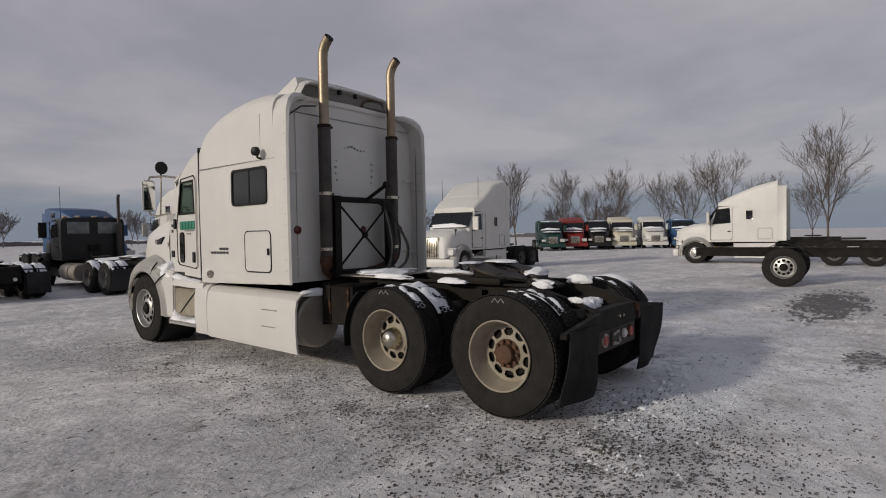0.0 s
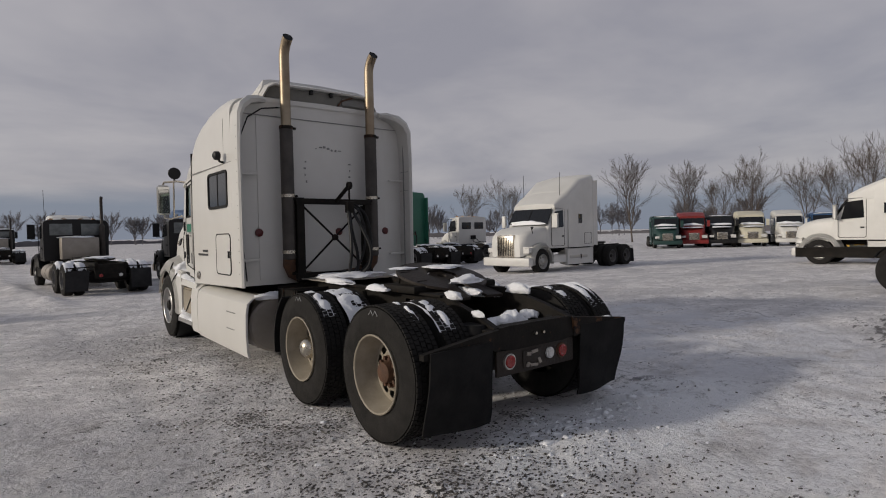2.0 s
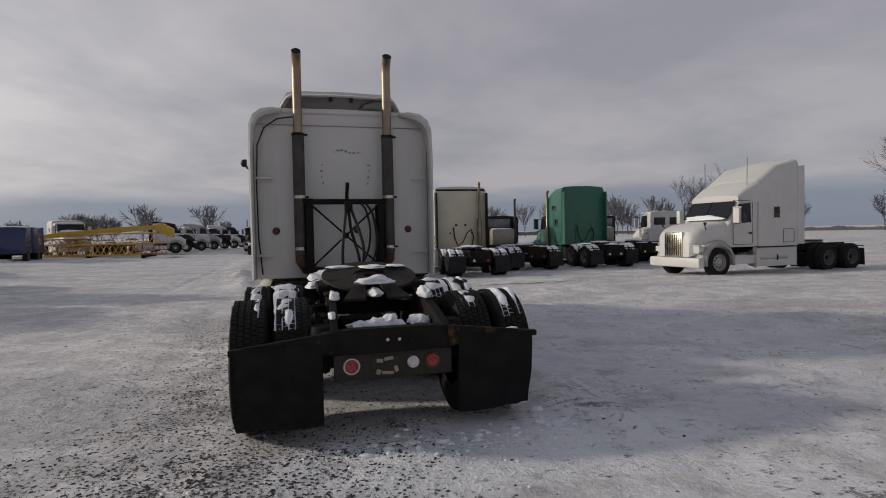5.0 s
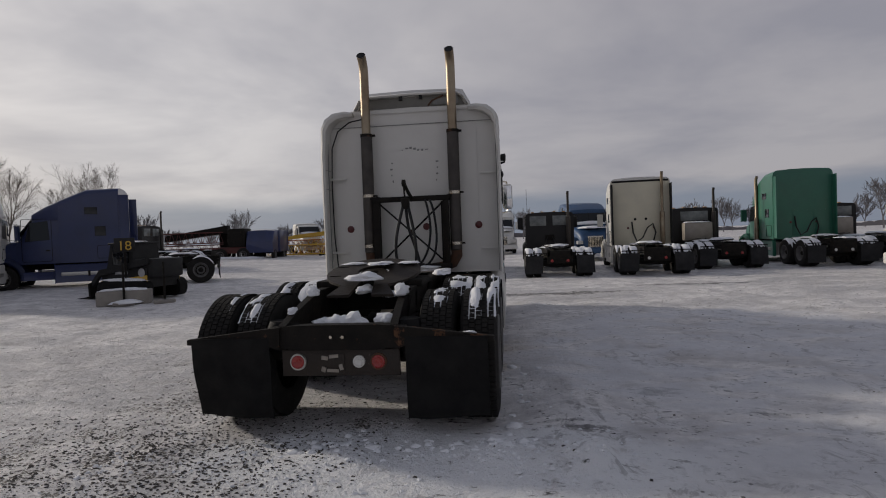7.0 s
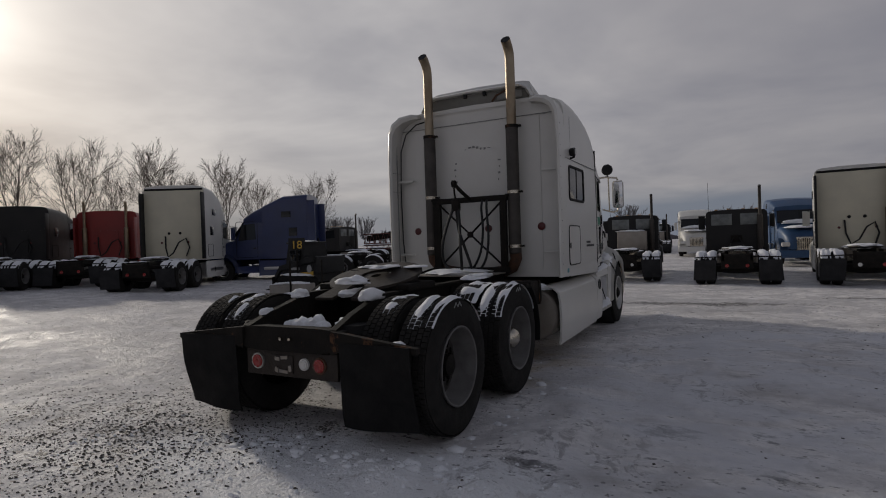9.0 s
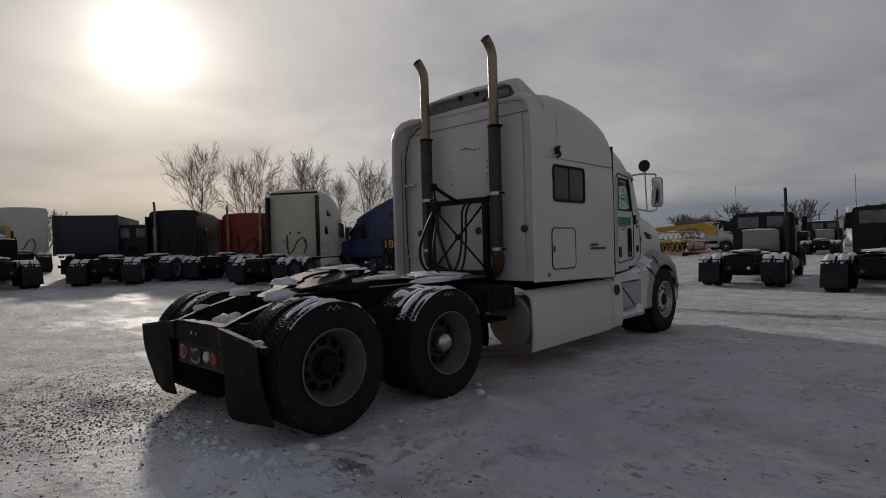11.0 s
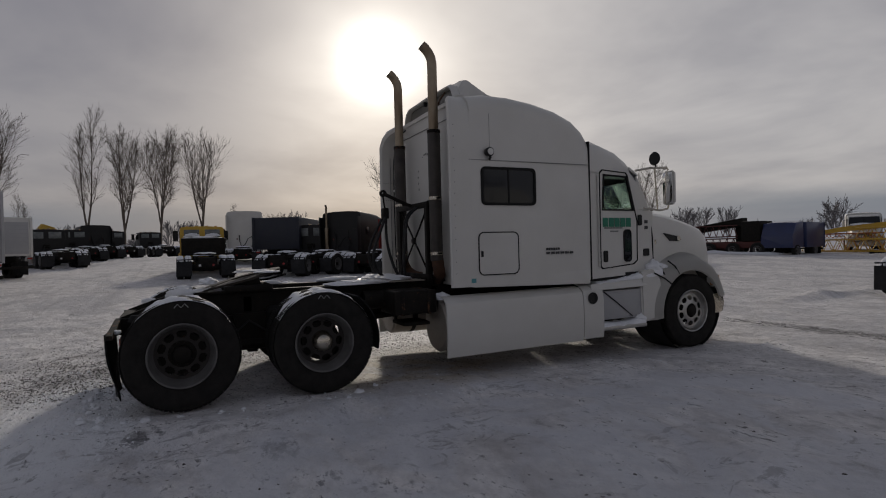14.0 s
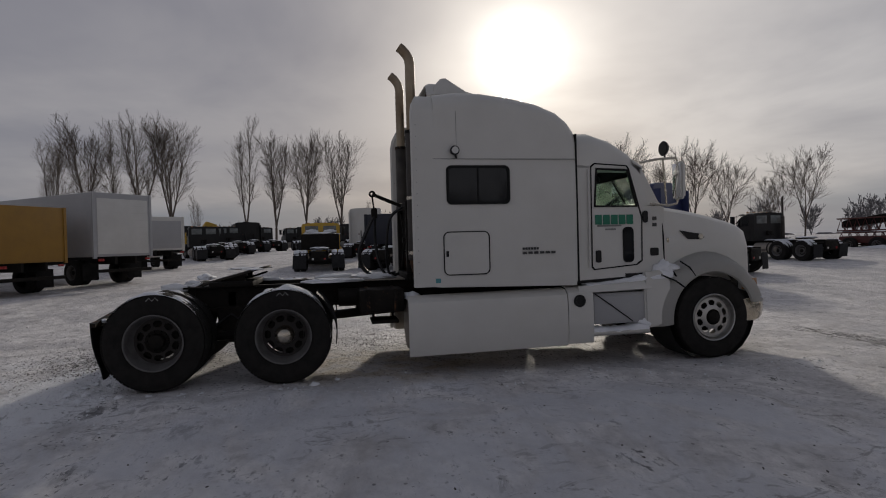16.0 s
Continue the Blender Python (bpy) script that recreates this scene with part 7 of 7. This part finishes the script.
tractor("white_tractor", "white tractor with a snowy hood beside the crane", at_tail(-16.8, 51.0, 82), WHITE_FAR, 0, snow=False, hood_snow=True)
# two rows along the lane that leads away, their noses to it
for k in range(6):
    paint, nap = ((BLACK, 1.2), (WHITE_FAR, 0), (GREYBODY, 1.4), (BLACK, 0), (WHITE_FAR, 1.4), (BLACK, 1.2))[k]
    tractor("far_tractor", ("white", "dark", "grey")[0 if paint is WHITE_FAR else 1 if paint is BLACK else 2] + " tractor with a snowy hood along the far lane", at_tail(-16.6 + 0.7 * k, 55.5 + 4.6 * k, 80), paint, nap, 3.1, square=not nap, hood_snow=True, roof_snow=True)
for x, y, az in ((-3.0, 46.0, -4), (-4.6, 63.0, 176)):
    tractor("dark_tractor", "dark day-cab tractor farther along the row by the lane", at_tail(x, y, az), BLACK, square=True, box=True, stacks=(1,), roof_snow=True)



# yellow digger in the south-west row
dig = thing("excavator", "yellow excavator with its arm folded, far back", "excavator", m=pose(-50.0, -12.4, terrain(-50, -12), 0, 0, 40))
part("undercarriage", Box(-1.2, 1.2, -1.6, 1.6, 0.1, 0.8, bevel=0.2), STEEL, dig)
part("house", Box(-1.2, 1.2, -1.6, 1.0, 0.9, 2.0, bevel=0.15), YELLOW, dig)
part("cab", Box(-1.1, -0.2, -0.2, 1.2, 0.95, 2.7, bevel=0.1), DARK, dig)
part("boom", Loft([[(0.1, y, z), (0.45, y, z), (0.45, y, z + 0.5), (0.1, y, z + 0.5)] for y, z in ((0.8, 1.2), (2.0, 2.6), (3.0, 2.3))]), YELLOW, dig)
part("stick", Loft([[(0.15, y, z), (0.4, y, z), (0.4, y + 0.4, z), (0.15, y + 0.4, z)] for y, z in ((2.9, 2.6), (2.4, 0.5))]), YELLOW, dig)


# ---- bare trees ----
def grow(rnd, height, spread, stems=3, depth=3):
    """Branches of a bare tree as (start, end, r0, r1, level): a short trunk, a fork of steep limbs, and rising side branches down to twigs."""
    out = []

    def limb(p, d, length, r, level, tip):
        steps = (9, 6, 4, 2)[level]
        q = p
        for i in range(steps):
            u0, u = i / steps, (i + 1) / steps
            bend = (0.06, 0.1, 0.13, 0.16)[level]
            d = (d + Vector((rnd.uniform(-1, 1), rnd.uniform(-1, 1), rnd.uniform(-0.4, 0.4))) * bend + Vector((0, 0, (0.035, 0.1, 0.08, 0.03)[level]))).normalized()
            e = q + d * length / steps
            out.append((q, e, r + (tip - r) * u0, r + (tip - r) * u, level))
            q = e
            if level >= depth or (level == 0 and u < 0.15):
                continue
            for _ in range((rnd.randint(1, 2), rnd.randint(1, 2), rnd.randint(1, 2))[level]):
                side = (Matrix.Rotation(rnd.uniform(0, 6.283), 3, d) @ d.orthogonal().normalized()).normalized()
                a = rnd.uniform(0.35, 0.7) * (1.1 if level else spread)
                nd = d * math.cos(a) + side * math.sin(a)
                size = (height * 0.25 * (0.45 + math.sin(2.9 * u)) * spread ** 0.5, length * 0.5 * (1.15 - 0.6 * u), length * 0.55)[level] * rnd.uniform(0.65, 1.15)
                limb(q, nd, size, (0.0028 * height * (1.3 - 0.8 * u), 0.019, 0.012)[level], level + 1, (0.014, 0.009, 0.007)[level])

    fork = height * rnd.uniform(0.17, 0.27) if stems > 1 else 0.0
    trunk = 0.0105 * height
    top = Vector((rnd.uniform(-0.2, 0.2), rnd.uniform(-0.2, 0.2), fork))
    if stems > 1:
        out.append((Vector((0, 0, -0.3)), Vector((0, 0, 0.4)), trunk * 1.35, trunk * 1.1, 0))
        out.append((Vector((0, 0, 0.4)), top, trunk * 1.1, trunk, 0))
    turn = rnd.uniform(0, 6.283)
    for k in range(stems):
        a = turn + 6.283 * k / stems + rnd.uniform(-0.4, 0.4)
        lean = (0.13 + 0.18 * rnd.random()) * spread if stems > 1 else 0.04
        limb(top, Vector((lean * math.cos(a), lean * math.sin(a), 1)).normalized(), (height - fork) * rnd.uniform(0.78, 1.0), trunk * (0.75 if stems > 1 else 1), 0, 0.016)
    return out


def sticks(bits, material, name, thick=1.0):
    pts, faces = [], []
    for p, e, r0, r1, level in bits:
        n = 6 if level == 0 else 4 if level == 1 else 3
        d = (e - p).normalized()
        u = d.orthogonal().normalized()
        v = d.cross(u)
        b = len(pts)
        for c, r in ((p, r0), (e, r1)):
            pts += [c + thick * r * (math.cos(2 * math.pi * k / n) * u + math.sin(2 * math.pi * k / n) * v) for k in range(n)]
        faces += [(b + k, b + (k + 1) % n, b + n + (k + 1) % n, b + n + k) for k in range(n)]
    me = bpy.data.meshes.new(name)
    me.from_pydata([tuple(p) for p in pts], [], faces)
    me.materials.append(material)
    return me


def tree_kind(seed, height, spread, label, stems=3):
    bits = grow(random.Random(seed), height, spread, stems)
    t = thing("bare_tree", label, "tree", "bare trees round the yard")
    shared("trunk", sticks([b for b in bits if b[4] == 0], BARK, "trunk"), t)
    shared("crown", sticks([b for b in bits if b[4] > 0], TWIG, "crown"), t)
    return t


KINDS = [tree_kind(11, 16, 0.8, "tall leafless tree with steep upright branches"), tree_kind(23, 16, 0.95, "tall leafless tree with forked upright limbs", 4),
         tree_kind(5, 12, 1.3, "leafless tree with a wide open crown", 3), tree_kind(42, 12, 1.4, "leafless tree with a rounded twiggy crown", 3), tree_kind(9, 16, 0.7, "slim leafless tree with feathery branches", 2)]
used = set()


def plant(kind, x, y, scale, turn):
    ob = KINDS[kind]
    scale *= 0.92
    low = terrain(x, y) - 0.1
    m = pose(x, y, low, 0, 0, turn) @ Matrix.Diagonal((scale, scale, scale, 1))
    if kind in used:
        c = copy_thing(ob, pose(x, y, low, 0, 0, turn))
        c.scale = (scale, scale, scale)
    else:
        used.add(kind)
        ob.matrix_basis = m


tr = random.Random(8)
# tall poplars to the west
for x, y, k, s in ((-77, -36, 0, 1.05), (-75, -30.5, 1, 1.1), (-76, -27.5, 4, 1.1), (-73, -23.5, 0, 1.12), (-74, -20, 1, 1.1), (-71, -10, 4, 1.05), (-70, -6, 0, 1.0), (-70, -2.2, 1, 1.0), (-68, 2.6, 0, 1.02), (-80, -48, 1, 1.0), (-84, -56, 0, 1.05), (-70, -16, 4, 0.45), (-70, 6, 4, 0.4), (-72, 12, 0, 0.35)):
    plant(k, x, y, s * tr.uniform(0.95, 1.05), tr.uniform(0, 360))
# north-west group, wide crowns
for x, y, k, s in ((-59.5, 24.8, 3, 1.22), (-57.3, 29.7, 2, 1.2), (-54.2, 35.7, 3, 1.1), (-52.4, 38.7, 2, 1.05), (-50.0, 42.1, 3, 1.0), (-47.8, 44.8, 2, 0.95), (-42.8, 50.2, 3, 0.9), (-56.5, 32.8, 3, 0.85), (-44.5, 48.0, 2, 0.7), (-68, 18, 3, 0.45)):
    plant(k, x, y, 0.82 * s * tr.uniform(0.92, 1.06), tr.uniform(0, 360))
# east group beyond the far row
for x, y, k, s in ((60.3, 29.3, 3, 0.78), (63.0, 23.5, 2, 0.74), (64.7, 18.5, 3, 0.66), (65.4, 16.0, 2, 0.74), (66.3, 12.7, 3, 0.84), (48.5, 1.1, 2, 0.82), (57.2, 35.0, 3, 0.82), (61.5, 26.5, 2, 0.66), (68, 8.5, 3, 0.66), (64, 3.5, 3, 0.55), (47.8, 46.8, 2, 0.66), (44, 50, 3, 0.55)):
    plant(k, x, y, s * tr.uniform(0.92, 1.06), tr.uniform(0, 360))
# far belt of woods on the horizon, one mass
bits = []
for k in range(150):
    a = tr.uniform(-2.6, 1.2)
    d = tr.uniform(120, 190)
    h = tr.uniform(4.0, 9.0)
    base = Vector((math.sin(a) * d, math.cos(a) * d, 0))
    for p, e, r0, r1, lv in grow(random.Random(100 + k % 7), h, 1.5, 3, 2):
        bits.append((p + base, e + base, r0 * 1.5 + 0.02, r1 * 1.5 + 0.02, max(lv, 2)))
belt = tagged(new("far_woods", sticks(bits, TREELINE, "far_woods")), "far belt of bare winter woods on the horizon", "woods", kind="stuff")
scrub_pts, scrub_faces = [], []
for k in range(240):
    a = -2.7 + 4.0 * k / 240
    d = 210
    b = len(scrub_pts)
    h = 0.8 + 1.6 * abs(noise.noise(Vector((k * 0.13, 0, 0)))) + 0.8 * tr.random()
    wx = 3.2
    c = Vector((math.sin(a) * d, math.cos(a) * d, 0))
    t = Vector((math.cos(a), -math.sin(a), 0))
    for u in (-1, -0.5, 0, 0.5, 1):
        top = h * (1 - 0.5 * u * u) * tr.uniform(0.8, 1.1)
        scrub_pts += [tuple(c + t * u * wx + Vector((0, 0, -0.2))), tuple(c + t * u * wx + Vector((0, 0, top)))]
    scrub_faces += [(b + 2 * i, b + 2 * i + 2, b + 2 * i + 3, b + 2 * i + 1) for i in range(4)]
sme = bpy.data.meshes.new("far_scrub")
sme.from_pydata(scrub_pts, [], scrub_faces)
sme.materials.append(TREELINE)
tagged(new("far_scrub", sme), "dark line of scrub on the horizon", "scrub", kind="stuff")
